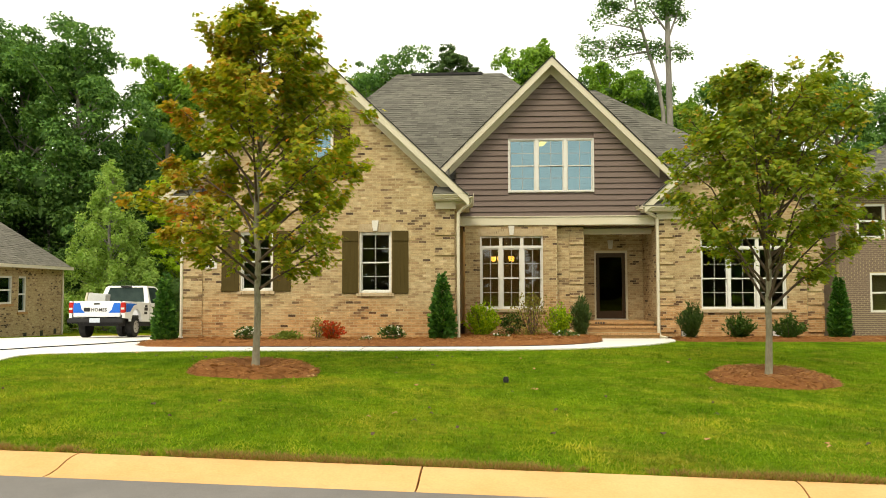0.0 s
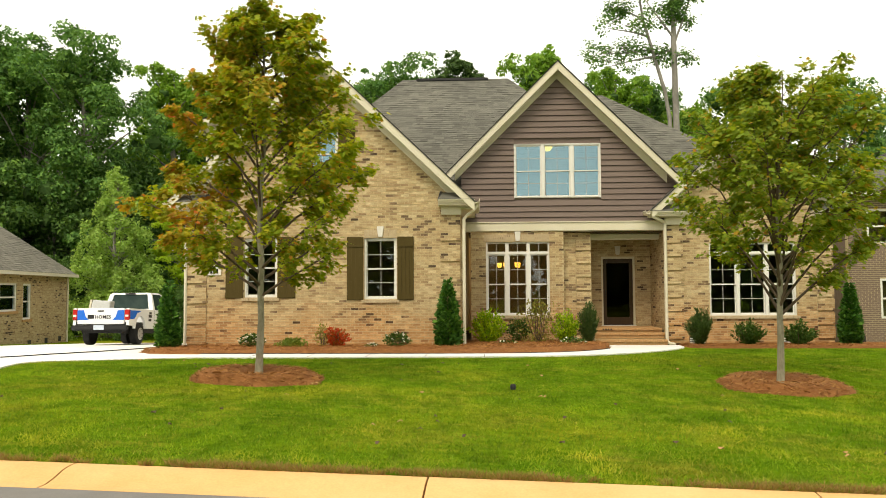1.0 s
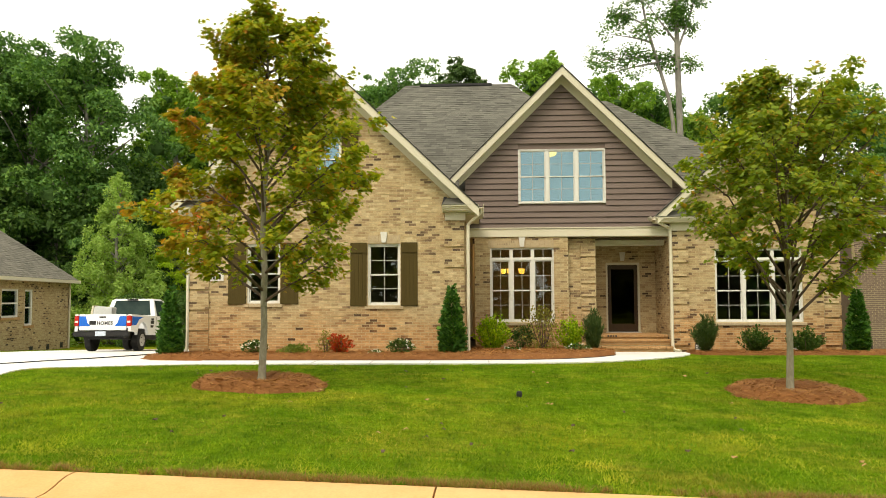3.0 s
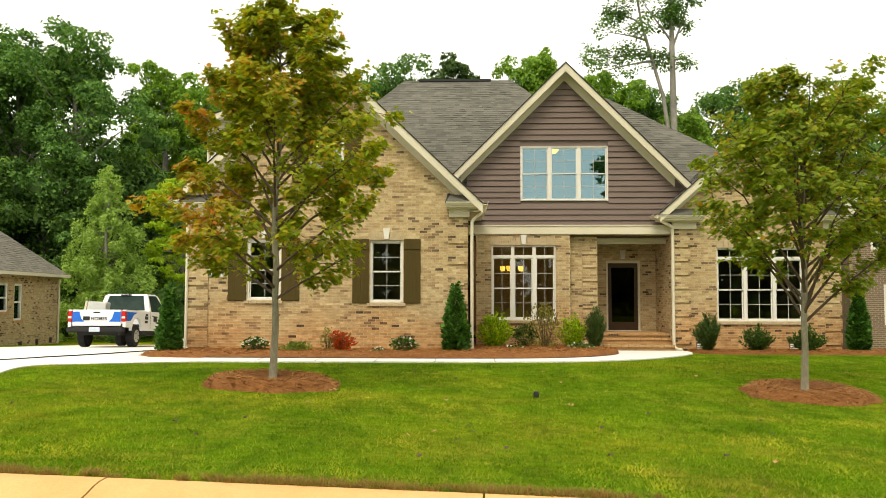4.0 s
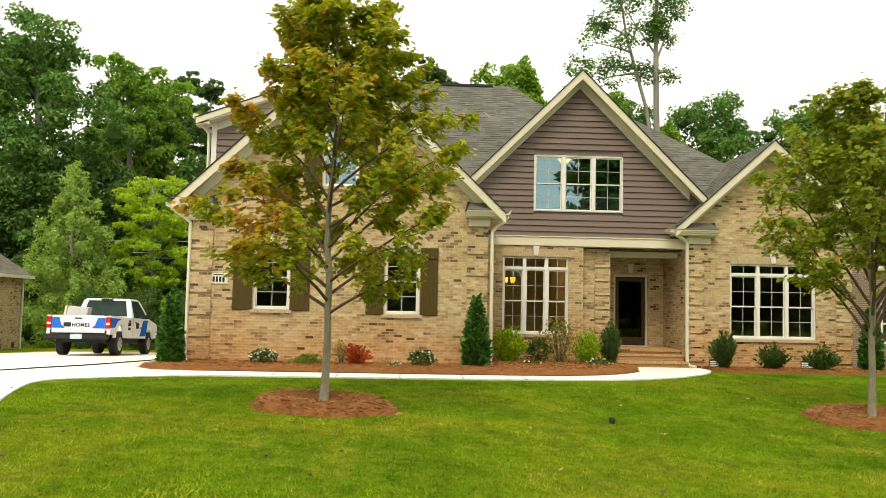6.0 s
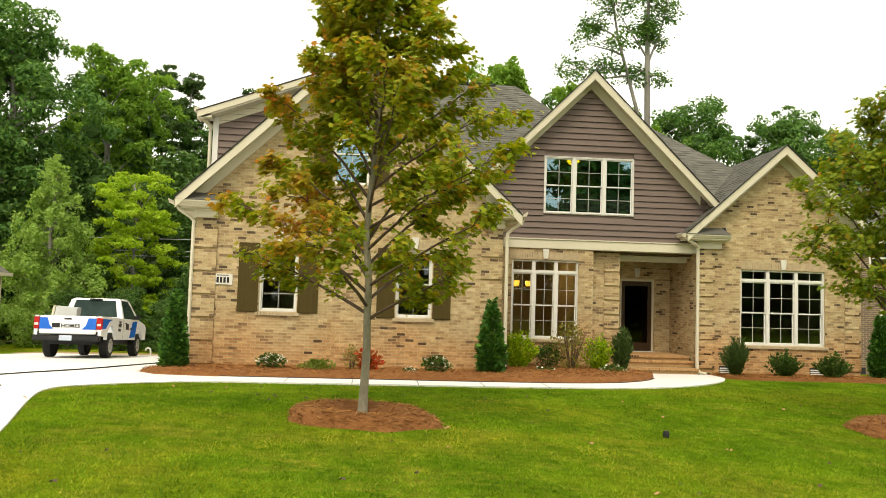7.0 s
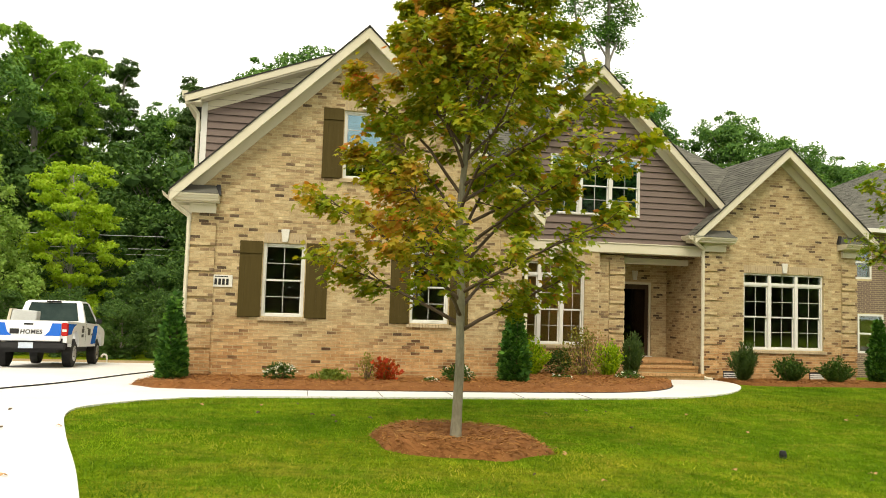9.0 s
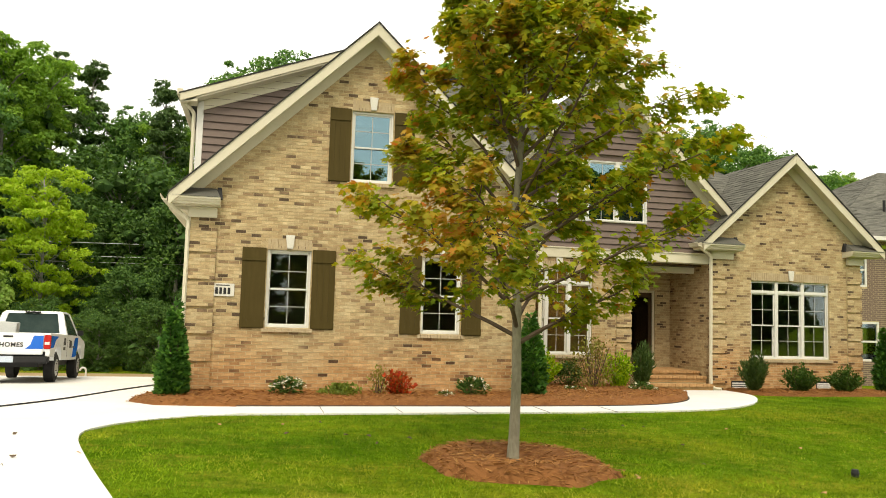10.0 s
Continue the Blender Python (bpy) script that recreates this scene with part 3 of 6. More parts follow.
ring(5.95, 13.3, 1.06, 6)

# ---- grass blades ----
def blades(name, n, y0, y1, x0, x1, tall, mat, seed, keep, label):
    rng = np.random.default_rng(seed)
    x = rng.uniform(x0, x1, n)
    y = y0 + (y1 - y0) * rng.uniform(0, 1, n) ** 1.25
    ok = np.array([keep(a, b) for a, b in zip(x, y)])
    x, y = x[ok], y[ok]
    z = np.array([lot(a, b) for a, b in zip(x, y)])
    n = len(x)
    a = rng.uniform(0, 6.283, n)
    h = tall * rng.uniform(0.5, 1.3, n)
    c = np.stack([x, y, z - 0.004], 1)
    s = np.stack([np.cos(a), np.sin(a), 0 * a], 1) * rng.uniform(0.004, 0.008, n)[:, None]
    lean = np.stack([rng.normal(0, 0.7, n) * h, rng.normal(0, 0.7, n) * h, h], 1)
    ob = new(name, fast_mesh(name, np.stack([c - s, c + s, c + lean], 1), 3, mat))
    return tagged(ob, label, "grass", kind="stuff")


WALK_X = np.array([p[0] for p in edge_f if p[1] < 20.6] + [6.6, 30.0])
WALK_Y = np.array([p[1] for p in edge_f if p[1] < 20.6] + [20.7, 20.7])
EDGE_X = np.array([p[0] for p in DRIVE_EDGE])
EDGE_Y = np.array([p[1] for p in DRIVE_EDGE])


def on_lawn(x, y):
    if x < np.interp(y, EDGE_Y, EDGE_X) + 0.02 or y > np.interp(x, WALK_X, WALK_Y) + 0.02:
        return False
    return math.hypot(x + 2.62, y - 12.15) > 1.0 and math.hypot(x - 5.95, y - 13.3) > 1.02 and (x < 6.6 or y < 20.5)


blades("grass", 330000, KERB_Y + 0.03, 20.5, -9.0, 15.0, 0.036, M_GRASS, 11, on_lawn, "short mown grass blades of the front lawn")
blades("grass", 42000, KERB_Y - 0.02, KERB_Y + 0.16, -5.0, 8.0, 0.055, M_DRYGRASS, 12, lambda x, y: noise.noise((x * 0.7, 7.0, 2)) + 0.9 * noise.noise((x * 7, y * 11, 1)) - 1.4 * (y - KERB_Y - 0.06) > -0.08, "dry straw-coloured grass fringe along the kerb")

# ---- the brick house ----
house = thing("house", "tan brick house with three gables, brown siding and grey shingle roof", "house")
LX0, LX1, LY = -6.65, 0.42, 19.93          # garage wing, front wall
DX0, DX1, DY = 0.66, 3.33, 22.58           # dining bay
CX1, CY = 4.14, 22.86                      # pier beside the entry
RX0, RX1, RY = 6.22, 10.86, 22.50          # right wing
DOOR_Y = 24.55
BASE = -0.35
COURSE, LONG = 0.0677, 0.200


def brick_rows(poly, holes, v_start, rng):
    """Running-bond bricks inside an outline: (u0, u1, v0, v1)."""
    hi = max(p[1] for p in poly)
    out, row, v = [], 0, v_start
    while v < hi:
        v1 = v + COURSE - 0.011
        row_spans = spans(poly, (v + v1) / 2)
        top = spans(poly, min(v1, hi - 1e-3)) or row_spans
        row_spans = [(max(a, c), min(b, d)) for (a, b), (c, d) in zip(row_spans, top)]
        for a, b in cut(row_spans, holes, v, v1):
            u = math.floor((a - 40) / LONG) * LONG + (LONG / 2 if row % 2 else 0)
            u += math.floor((a - u) / LONG) * LONG
            while u < b:
                p, q = max(a, u + 0.0055), min(b, u + LONG - 0.0055)
                if q - p > 0.025:
                    out.append((p, q, v, v1))
                u += LONG
        v += COURSE
        row += 1
    return out


def brick_wall(label, poly, holes, at, proud, thick=0.22, loose=None, seed=1, mat=None):
    """A mortar wall with openings and its bricks, standing a little proud."""
    rng = random.Random(seed)
    g = Geo()
    slab_with_holes(g, poly, holes, at, thick)
    wall = g.part("wall", M_MORTAR, house, label, weld=True)
    body, singles = Geo(), []
    for p, q, v0, v1 in brick_rows(poly, holes, min(c[1] for c in poly), rng):
        e = proud + rng.uniform(-0.002, 0.002)
        front = [at(p, v0, -e), at(q, v0, -e), at(q, v1, -e), at(p, v1, -e)]
        back = [at(p, v0, 0.002), at(q, v0, 0.002), at(q, v1, 0.002), at(p, v1, 0.002)]
        if loose and len(singles) < 290 and loose[0] < p and q < loose[1] and loose[2] < v0 and v1 < loose[3]:
            singles.append((p, q, v0, v1, e))
        else:
            body.add(front + back, [(0, 1, 2, 3), (1, 0, 4, 5), (2, 1, 5, 6), (3, 2, 6, 7), (0, 3, 7, 4)])
    me = bpy.data.meshes.new("bricks")
    me.from_pydata(body.v, [], body.f)
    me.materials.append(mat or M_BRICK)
    ob = new("bricks", me)
    ob.parent = wall
    tagged(ob, kind="stuff")
    return wall, singles


def front_at(y):
    return lambda u, v, w: (u, y + w, v)


# openings: (x0, x1, z0, z1)
W1, W2, UW = (-5.17, -4.31, 1.61, 3.14), (-2.05, -1.21, 1.55, 3.12), (-3.60, -2.74, 4.60, 6.07)
DW, RW, GW = (1.10, 2.93, 1.04, 3.16), (7.43, 9.85, 1.02, 3.08), (1.95, 4.42, 4.45, 6.00)

# garage wing: gable wall
L_APEX, L_PEAK, L_SLOPE = -3.18, 7.81, 0.96


def under_left(x):
    return L_PEAK - 0.10 - L_SLOPE * abs(x - L_APEX)


l_poly = [(LX0, BASE), (LX1, BASE), (LX1, under_left(LX1)), (L_APEX, under_left(L_APEX)), (LX0, under_left(LX0))]
l_wall, loose_bricks = brick_wall("tan and buff brick gable wall", l_poly, [W1, W2, UW], front_at(LY), 0.006, loose=(-6.0, -3.75, 0.35, 1.5), seed=2)
# garage wing: side walls and the return towards the dining bay
sw = Geo()
sw.box(LX0, LX0 + 0.22, LY + 0.22, 31.0, BASE, 3.95)
sw.part("wall", M_MORTAR, house, "plain brick side wall")
side_poly = [(LY + 0.012, BASE), (DY + 0.3, BASE), (DY + 0.3, 3.85), (LY + 0.012, 3.85)]
brick_wall("shaded brick return wall", side_poly, [], lambda u, v, w: (LX1 - w, u, v), 0.006, seed=3)

# dining bay, pier and entry recess
brick_wall("brick wall of the dining bay", [(DX0, BASE), (DX1, BASE), (DX1, 3.50), (DX0, 3.50)], [DW], front_at(DY), 0.006, seed=4)
brick_wall("brick side of the dining bay", [(DY + 0.012, BASE), (CY - 0.008, BASE), (CY - 0.008, 3.5), (DY + 0.012, 3.5)], [], lambda u, v, w: (DX1 - w, u, v), 0.006, 0.2, seed=5)
brick_wall("brick pier beside the entry", [(DX1 - 0.1, BASE), (CX1, BASE), (CX1, 3.42), (DX1 - 0.1, 3.42)], [], front_at(CY), 0.006, seed=6)
brick_wall("shaded brick side of the entry", [(CY + 0.012, BASE), (DOOR_Y - 0.008, BASE), (DOOR_Y - 0.008, 3.42), (CY + 0.012, 3.42)], [], lambda u, v, w: (CX1 - w, u, v), 0.006, seed=7, mat=M_BRICK2)
ENTRY = (4.70, 5.74, 0.60, 2.80)
brick_wall("shaded brick wall behind the porch", [(CX1 - 0.1, BASE), (RX0 + 0.1, BASE), (RX0 + 0.1, 3.41), (CX1 - 0.1, 3.41)], [ENTRY], front_at(DOOR_Y), 0.006, seed=8, mat=M_BRICK2)
brick_wall("brick porch wall of the right wing", [(RY + 0.012, BASE), (DOOR_Y - 0.008, BASE), (DOOR_Y - 0.008, 3.70), (RY + 0.012, 3.70)], [], lambda u, v, w: (RX0 + w, u, v), 0.006, seed=9, mat=M_BRICK2)
brick_wall("tan brick gable wall with wide window", [(RX0, BASE), (RX1, BASE), (RX1, 4.02), (8.53, 6.30), (RX0, 4.02)], [RW], front_at(RY), 0.006, seed=10)
rest = Geo()
rest.box(RX1 - 0.22, RX1, RY + 0.22, 33.0, BASE, 3.95)
rest.box(LX0, RX1, 33.0, 33.22, BASE, 3.95)
rest.part("wall", M_MORTAR, house, "plain brick back walls")


def quoins(x0, x1, y, z0, z1, courses=7):
    """Blocks of several courses that stand proud of a corner, each with its bricks."""
    rng, z, n = random.Random(int(x0 * 100)), z0, 0
    while z + courses * COURSE < z1:
        g = Geo()
        d = 0.045
        g.box(x0, x1, y - d, y + 0.01, z, z + courses * COURSE - 0.012)
        q = g.part("quoin", M_MORTAR, house)
        b = Geo()
        for k in range(courses):
            u = x0 - (LONG / 2 if k % 2 else 0)
            while u < x1:
                p, r = max(x0 - 0.004, u + 0.005), min(x1 + 0.004, u + LONG - 0.005)
                if r - p > 0.03:
                    b.box(p, r, y - d - 0.006, y - d + 0.002, z + k * COURSE, z + (k + 1) * COURSE - 0.012)
                u += LONG
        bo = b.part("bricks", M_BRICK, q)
        tagged(bo, kind="stuff")
        z += courses * COURSE + 0.05
        n += 1


quoins(LX0, LX0 + 0.50, LY, 0.42, 3.72)
quoins(LX1 - 0.50, LX1, LY, 0.42, 3.72)
quoins(RX0, RX0 + 0.46, RY, 0.38, 3.68, 5)
quoins(RX1 - 0.46, RX1, RY, 0.38, 3.68, 5)
quoins(CX1 - 0.42, CX1, CY, 0.60, 3.36, 5)


def lintel(x0, x1, z, y, sill_z):
    """Soldier bricks over a window, rowlock sill under it."""
    rng = random.Random(int(100 * x0 + 7 * z))
    n = max(3, round((x1 - x0) / COURSE))
    step = (x1 - x0) / n
    g = Geo()
    for i in range(n):
        g.box(x0 + i * step + 0.005, x0 + (i + 1) * step - 0.005, y - 0.013 - rng.uniform(0, 0.003), y + 0.01, z + 0.008, z + 0.215)
    tagged(g.part("lintel", M_SOLDIER, house, "row of upright soldier bricks"), kind="stuff")
    if sill_z is not None:
        s = Geo()
        for i in range(n + 2):
            a = x0 - step + i * step
            s.hexa([(a + 0.004, y - 0.06, sill_z - 0.085), (a + step - 0.004, y - 0.06, sill_z - 0.085), (a + step - 0.004, y + 0.03, sill_z - 0.085), (a + 0.004, y + 0.03, sill_z - 0.085)],
                   [(a + 0.004, y - 0.055, sill_z - 0.018), (a + step - 0.004, y - 0.055, sill_z - 0.018), (a + step - 0.004, y + 0.03, sill_z - 0.004), (a + 0.004, y + 0.03, sill_z - 0.004)])
        tagged(s.part("sill", M_SOLDIER, house, "sloping rowlock brick sill"), kind="stuff")


def keystone(x, z, y):
    loop = [(x - 0.055, y, z), (x + 0.055, y, z), (x + 0.09, y, z + 0.27), (x - 0.09, y, z + 0.27)]
    Geo().prism(loop, (0, -0.045, 0)).part("keystone", M_STONE, house, "pale cast stone keystone", 0.008)


for o, y, s in ((W1, LY, True), (W2, LY, True), (UW, LY, True), (DW, DY, True), (RW, RY, True)):
    lintel(o[0] - (0.0 if o is not DW else 0.05), o[1], o[3], y, o[2] if s else None)
    keystone((o[0] + o[1]) / 2, o[3] + 0.03, y - 0.012)
keystone(5.21, 2.86, DOOR_Y - 0.008)


# ---- windows ----
def window(label, o, y, units=1, transom=0.0, grid=(2, 2), out=False, sky_side=False):
    """A white vinyl window in an opening: double-hung units side by side, and a strip of lights over them."""
    x0, x1, z0, z1 = o
    w = 0.030 if out else 0.045
    y0 = y - 0.02 if out else y + 0.045
    f = Geo()
    f.box(x0, x0 + w, y0, y0 + 0.13, z0, z1).box(x1 - w, x1, y0, y0 + 0.13, z0, z1)
    f.box(x0 + w, x1 - w, y0, y0 + 0.13, z1 - w, z1).box(x0 + w, x1 - w, y0 - 0.015, y0 + 0.13, z0, z0 + w)
    zt = z1 - w
    mull = 0.095
    wide = (x1 - x0 - 2 * w - (units - 1) * mull) / units
    if transom:
        zt = z1 - w - transom
        zt -= 0.085
    win = f.part("window", M_WHITE, house, label, 0.006, weld=True)
    for i in range(1, units):
        a = x0 + w + i * wide + (i - 1) * mull
        Geo().box(a, a + mull, y0 - 0.006, y0 + 0.13, z0 + w, z1 - w).part("mullion", M_WHITE, win, "", 0.006)
    if transom:
        for i in range(units):
            a = x0 + w + i * (wide + mull)
            Geo().box(a, a + wide, y0 - 0.002, y0 + 0.12, zt, zt + 0.085).part("transom_bar", M_WHITE, win, "", 0.006)

    def pane(a, b, c, d, yy, nx, nz):
        g = Geo().box(a, b, yy + 0.012, yy + 0.018, c, d).part("pane", M_SKYGLASS if sky_side else M_GLASS, win)
        g.visible_shadow = False
        m = Geo()
        for k in range(1, nx):
            u = a + (b - a) * k / nx
            m.box(u - 0.007, u + 0.007, yy + 0.002, yy + 0.010, c, d)
        for k in range(1, nz):
            v = c + (d - c) * k / nz
            m.box(a, b, yy + 0.003, yy + 0.009, v - 0.007, v + 0.007)
        m.part("muntin", M_GRILLE, win)

    for i in range(units):
        a = x0 + w + i * (wide + mull)
        b, zm = a + wide, (z0 + w + zt) / 2
        s = 0.030
        for lo, hi, yy in ((zm - 0.02, zt, y0 + 0.03), (z0 + w, zm + 0.02, y0 + 0.068)):
            sash = Geo()
            sash.box(a, a + s, yy, yy + 0.034, lo, hi).box(b - s, b, yy, yy + 0.034, lo, hi)
            sash.box(a + s, b - s, yy, yy + 0.034, hi - s, hi).box(a + s, b - s, yy, yy + 0.034, lo, lo + s)
            sash.part("sash", M_WHITE, win, "", 0.004, weld=True)
            pane(a + s, b - s, lo + s, hi - s, yy, *grid)
        if transom:
            pane(a, b, zt + 0.085, z1 - w, y0 + 0.03, 2, 1)
    return win


window("white double-hung window with grilles", W1, LY)
window("white double-hung window with grilles", W2, LY)
window("white upper double-hung window with grilles", UW, LY, sky_side=True)
window("white triple window with a transom strip", DW, DY, 3, 0.23)
window("white wide triple window with a transom strip", RW, RY, 3, 0.20)


def shutter(x0, x1, z0, z1, y):
    g = Geo()
    n = 4
    step = (x1 - x0) / n
    for i in range(n):
        g.box(x0 + i * step + 0.0012, x0 + (i + 1) * step - 0.0012, y - 0.028, y - 0.006, z0, z1)
    g.box(x0 + 0.004, x1 - 0.004, y - 0.010, y - 0.004, z0 + 0.003, z1 - 0.003)
    s = g.part("shutter", M_SHUT, house, "olive-brown board shutter")
    for z in (z0 + 0.012, z1 - 0.26):
        Geo().box(x0, x1, y - 0.050, y - 0.026, z, z + (0.14 if z < z0 + 0.1 else 0.25)).part("batten", M_SHUT, s, "", 0.004)


for o, ww in ((W1, 0.46), (W2, 0.42), (UW, 0.43)):
    shutter(o[0] - ww - 0.02, o[0] - 0.02, o[2] - 0.02, o[3] + 0.03, LY)
    shutter(o[1] + 0.02, o[1] + ww + 0.02, o[2] - 0.02, o[3] + 0.03, LY)

# plaque with illegible characters
pl = Geo().box(-6.19, -5.77, LY - 0.034, LY - 0.006, 2.19, 2.44).part("number_plaque", M_STONE, house, "pale plaque with dark characters", 0.006)
for i in range(4):
    Geo().box(-6.125 + i * 0.077, -6.075 + i * 0.077, LY - 0.040, LY - 0.033, 2.235, 2.36).part("bar", M_DARK, pl)
Geo().box(-6.12, -5.86, LY - 0.036, LY - 0.033, 2.395, 2.415).part("bar", M_DARK, pl)

# ---- front gable over the porch: lap siding ----
P_APEX, P_PEAK, P_SLOPE = 3.20, 8.34, 1.0
SID_Y = 22.62


def under_mid(x):
    return P_PEAK - 0.10 - P_SLOPE * abs(x - P_APEX)


p_poly = [(0.40, 3.70), (6.22, 3.70), (6.22, 4.25), (6.86, 4.62), (6.78, under_mid(6.78)), (P_APEX, under_mid(P_APEX)), (0.40, under_mid(0.40))]
g = Geo()
slab_with_holes(g, p_poly, [GW], front_at(SID_Y + 0.02), 0.16)
gable = g.part("wall", M_SIDING, house, "gable wall with brown lap siding", weld=True)


def lap(poly, holes, y, z0, z1, parent, pitch=0.165):
    z = z0
    while z < z1:
        for a, b in cut(spans(poly, z + pitch / 2), holes, z, z + pitch):
            aa, bb = spans(poly, z + 0.002), spans(poly, min(z + pitch, z1) - 0.002)
            la, lb = (aa[0][0], bb[0][0]) if aa and bb and abs(a - spans(poly, z + pitch / 2)[0][0]) < 0.01 else (a, a)
            ra, rb = (aa[-1][1], bb[-1][1]) if aa and bb and abs(b - spans(poly, z + pitch / 2)[-1][1]) < 0.01 else (b, b)
            Geo().hexa([(la, y - 0.042, z + 0.012), (ra, y - 0.042, z + 0.012), (ra, y + 0.01, z + 0.012), (la, y + 0.01, z + 0.012)],
                       [(lb, y - 0.006, z + pitch), (rb, y - 0.006, z + pitch), (rb, y + 0.01, z + pitch), (lb, y + 0.01, z + pitch)]).part("board", M_SIDING, parent)
        z += pitch


lap(p_poly, [(GW[0] - 0.016, GW[1] + 0.016, GW[2] - 0.016, GW[3] + 0.016)], SID_Y, 3.70, 8.3, gable)
window("white triple gable window with blue sky mirrored", GW, SID_Y - 0.01, 3, 0.0, (2, 2), True, True)
x0, x1, z0, z1 = GW
for cx0, cx1, cz0, cz1 in ((x0 - 0.016, x0, z0 - 0.016, z1 + 0.016), (x1, x1 + 0.016, z0 - 0.016, z1 + 0.016), (x0, x1, z1, z1 + 0.016), (x0, x1, z0 - 0.016, z0)):
    Geo().box(cx0, cx1, SID_Y - 0.034, SID_Y + 0.03, cz0, cz1).part("casing", M_WHITE, house, "white window casing", 0.004)
b = Geo().box(0.43, 6.22, SID_Y - 0.09, SID_Y + 0.3, 3.47, 3.71)
b.part("beam", M_TRIM, house, "long cream trim beam over the porch", 0.01)
Geo().box(0.43, 6.22, SID_Y - 0.115, SID_Y - 0.02, 3.712, 3.74).part("drip_cap", M_TRIM, house)
# ceiling coloured dark in place of the porch's own shade
Geo().box(0.44, 6.22, SID_Y + 0.3, DOOR_Y, 3.42, 3.46).part("porch_ceiling", M_PORCH, house, "porch ceiling with its shade in the colour")
Geo().box(CX1 + 0.01, RX0 - 0.01, 23.25, 23.5, 3.25, 3.415).part("porch_header", M_TRIM, house, "cream header over the entry", 0.008)

# ---- entry: door, frame, steps ----
d = Geo()
d.box(4.70, 4.76, DOOR_Y + 0.03, DOOR_Y + 0.16, 0.66, 2.80).box(5.68, 5.74, DOOR_Y + 0.03, DOOR_Y + 0.16, 0.66, 2.80).box(4.76, 5.68, DOOR_Y + 0.03, DOOR_Y + 0.16, 2.74, 2.80)
fr = d.part("door_frame", M_TRIM, house, "cream door frame", 0.006)
dd = Geo()
dd.box(4.765, 4.87, DOOR_Y + 0.06, DOOR_Y + 0.10, 0.68, 2.735).box(5.57, 5.675, DOOR_Y + 0.06, DOOR_Y + 0.10, 0.68, 2.735)
dd.box(4.87, 5.57, DOOR_Y + 0.06, DOOR_Y + 0.10, 2.60, 2.735).box(4.87, 5.57, DOOR_Y + 0.06, DOOR_Y + 0.10, 0.68, 0.92)
door = dd.part("front_door", M_DOOR, house, "dark brown front door with a tall glass light", 0.006)
pn = Geo().box(4.87, 5.57, DOOR_Y + 0.075, DOOR_Y + 0.083, 0.92, 2.60).part("pane", M_DOORGLASS, door)
pn.visible_shadow = False
Geo().tube([(4.83, DOOR_Y + 0.06, 1.60), (4.83, DOOR_Y + 0.02, 1.60), (4.83, DOOR_Y + 0.01, 1.68), (4.83, DOOR_Y + 0.02, 1.76), (4.83, DOOR_Y + 0.06, 1.76)], 0.009, 6).part("door_handle", M_DARK, door)
Geo().box(4.68, 5.76, DOOR_Y - 0.06, DOOR_Y + 0.16, 0.60, 0.67).part("threshold", M_STONE, house, "", 0.006)


def steps():
    st = thing("front_steps", "three orange-brown brick steps up to the porch", "steps")
    gz = ground_z(5.2, 22.3)
    tread = [(22.30, gz + 0.18), (22.62, gz + 0.36), (22.94, 0.655)]
    x0, x1 = 4.20, 6.18
    for i, (y, z) in enumerate(tread):
        zb = gz - 0.1 if i == 0 else tread[i - 1][1] - 0.06
        back = 24.5 if i == 2 else tread[i + 1][0] + 0.15
        g = Geo().box(x0, x1, y + 0.012, back, zb, z - 0.065)
        s = g.part("step", M_MORTAR, st, "mortar bed of a brick step")
        n = round((x1 - x0) / 0.1)
        for k in range(n):
            a = x0 + (x1 - x0) * k / n
            Geo().box(a + 0.004, a + (x1 - x0) / n - 0.004, y - 0.034, y + 0.193, z - 0.064, z).part("brick", M_STEPBRICK, s, "", 0.004)
        for r in range(2):
            zz = z - 0.065 - (r + 1) * 0.052
            u = x0 - (0.1 if r else 0)
            while u < x1 - 0.03 and zz > gz - 0.06:
                Geo().box(max(x0, u) + 0.004, min(x1, u + 0.2) - 0.004, y, y + 0.05, zz + 0.004, zz + 0.048).part("brick", M_STEPBRICK, s)
                u += 0.2
    top = Geo().box(x0, x1, 23.1, DOOR_Y - 0.062, 0.4, 0.65).part("landing", M_STEPBRICK, st, "brick landing")
    for i in range(4):
        Geo().box(4.46 + i * 0.075, 4.505 + i * 0.075, 22.898, 22.908, 0.60, 0.645).part("bar", M_DARK, st)
    return st


steps()

# ---- roofs ----
def shingles(g, poly, at, rng, expose=0.128):
    """Shingle tabs course by course over a slope: at(u, v, w), w out of the slope."""
    lo, hi = min(p[1] for p in poly), max(p[1] for p in poly)
    v = lo
    while v < hi - 0.02:
        v1 = min(v + expose, hi)
        for (a, b), (c, d) in zip(spans(poly, v + 1e-3), spans(poly, v1 - 1e-3)):
            cuts, u = [0.0], a + rng.uniform(0.1, 0.5)
            wide = max(b - a, d - c, 1e-3)
            k = 0.0
            while k < 1:
                k += rng.uniform(0.10, 0.34) / wide
                cuts.append(min(k, 1.0))
            for s, e in zip(cuts, cuts[1:]):
                p = [(a + (b - a) * s, v), (a + (b - a) * e, v), (c + (d - c) * e, v1), (c + (d - c) * s, v1)]
                h = 0.008 + rng.choice((0, 0, 0.008))
                top = [at(*p[0], h), at(*p[1], h), at(*p[2], 0.004), at(*p[3], 0.004)]
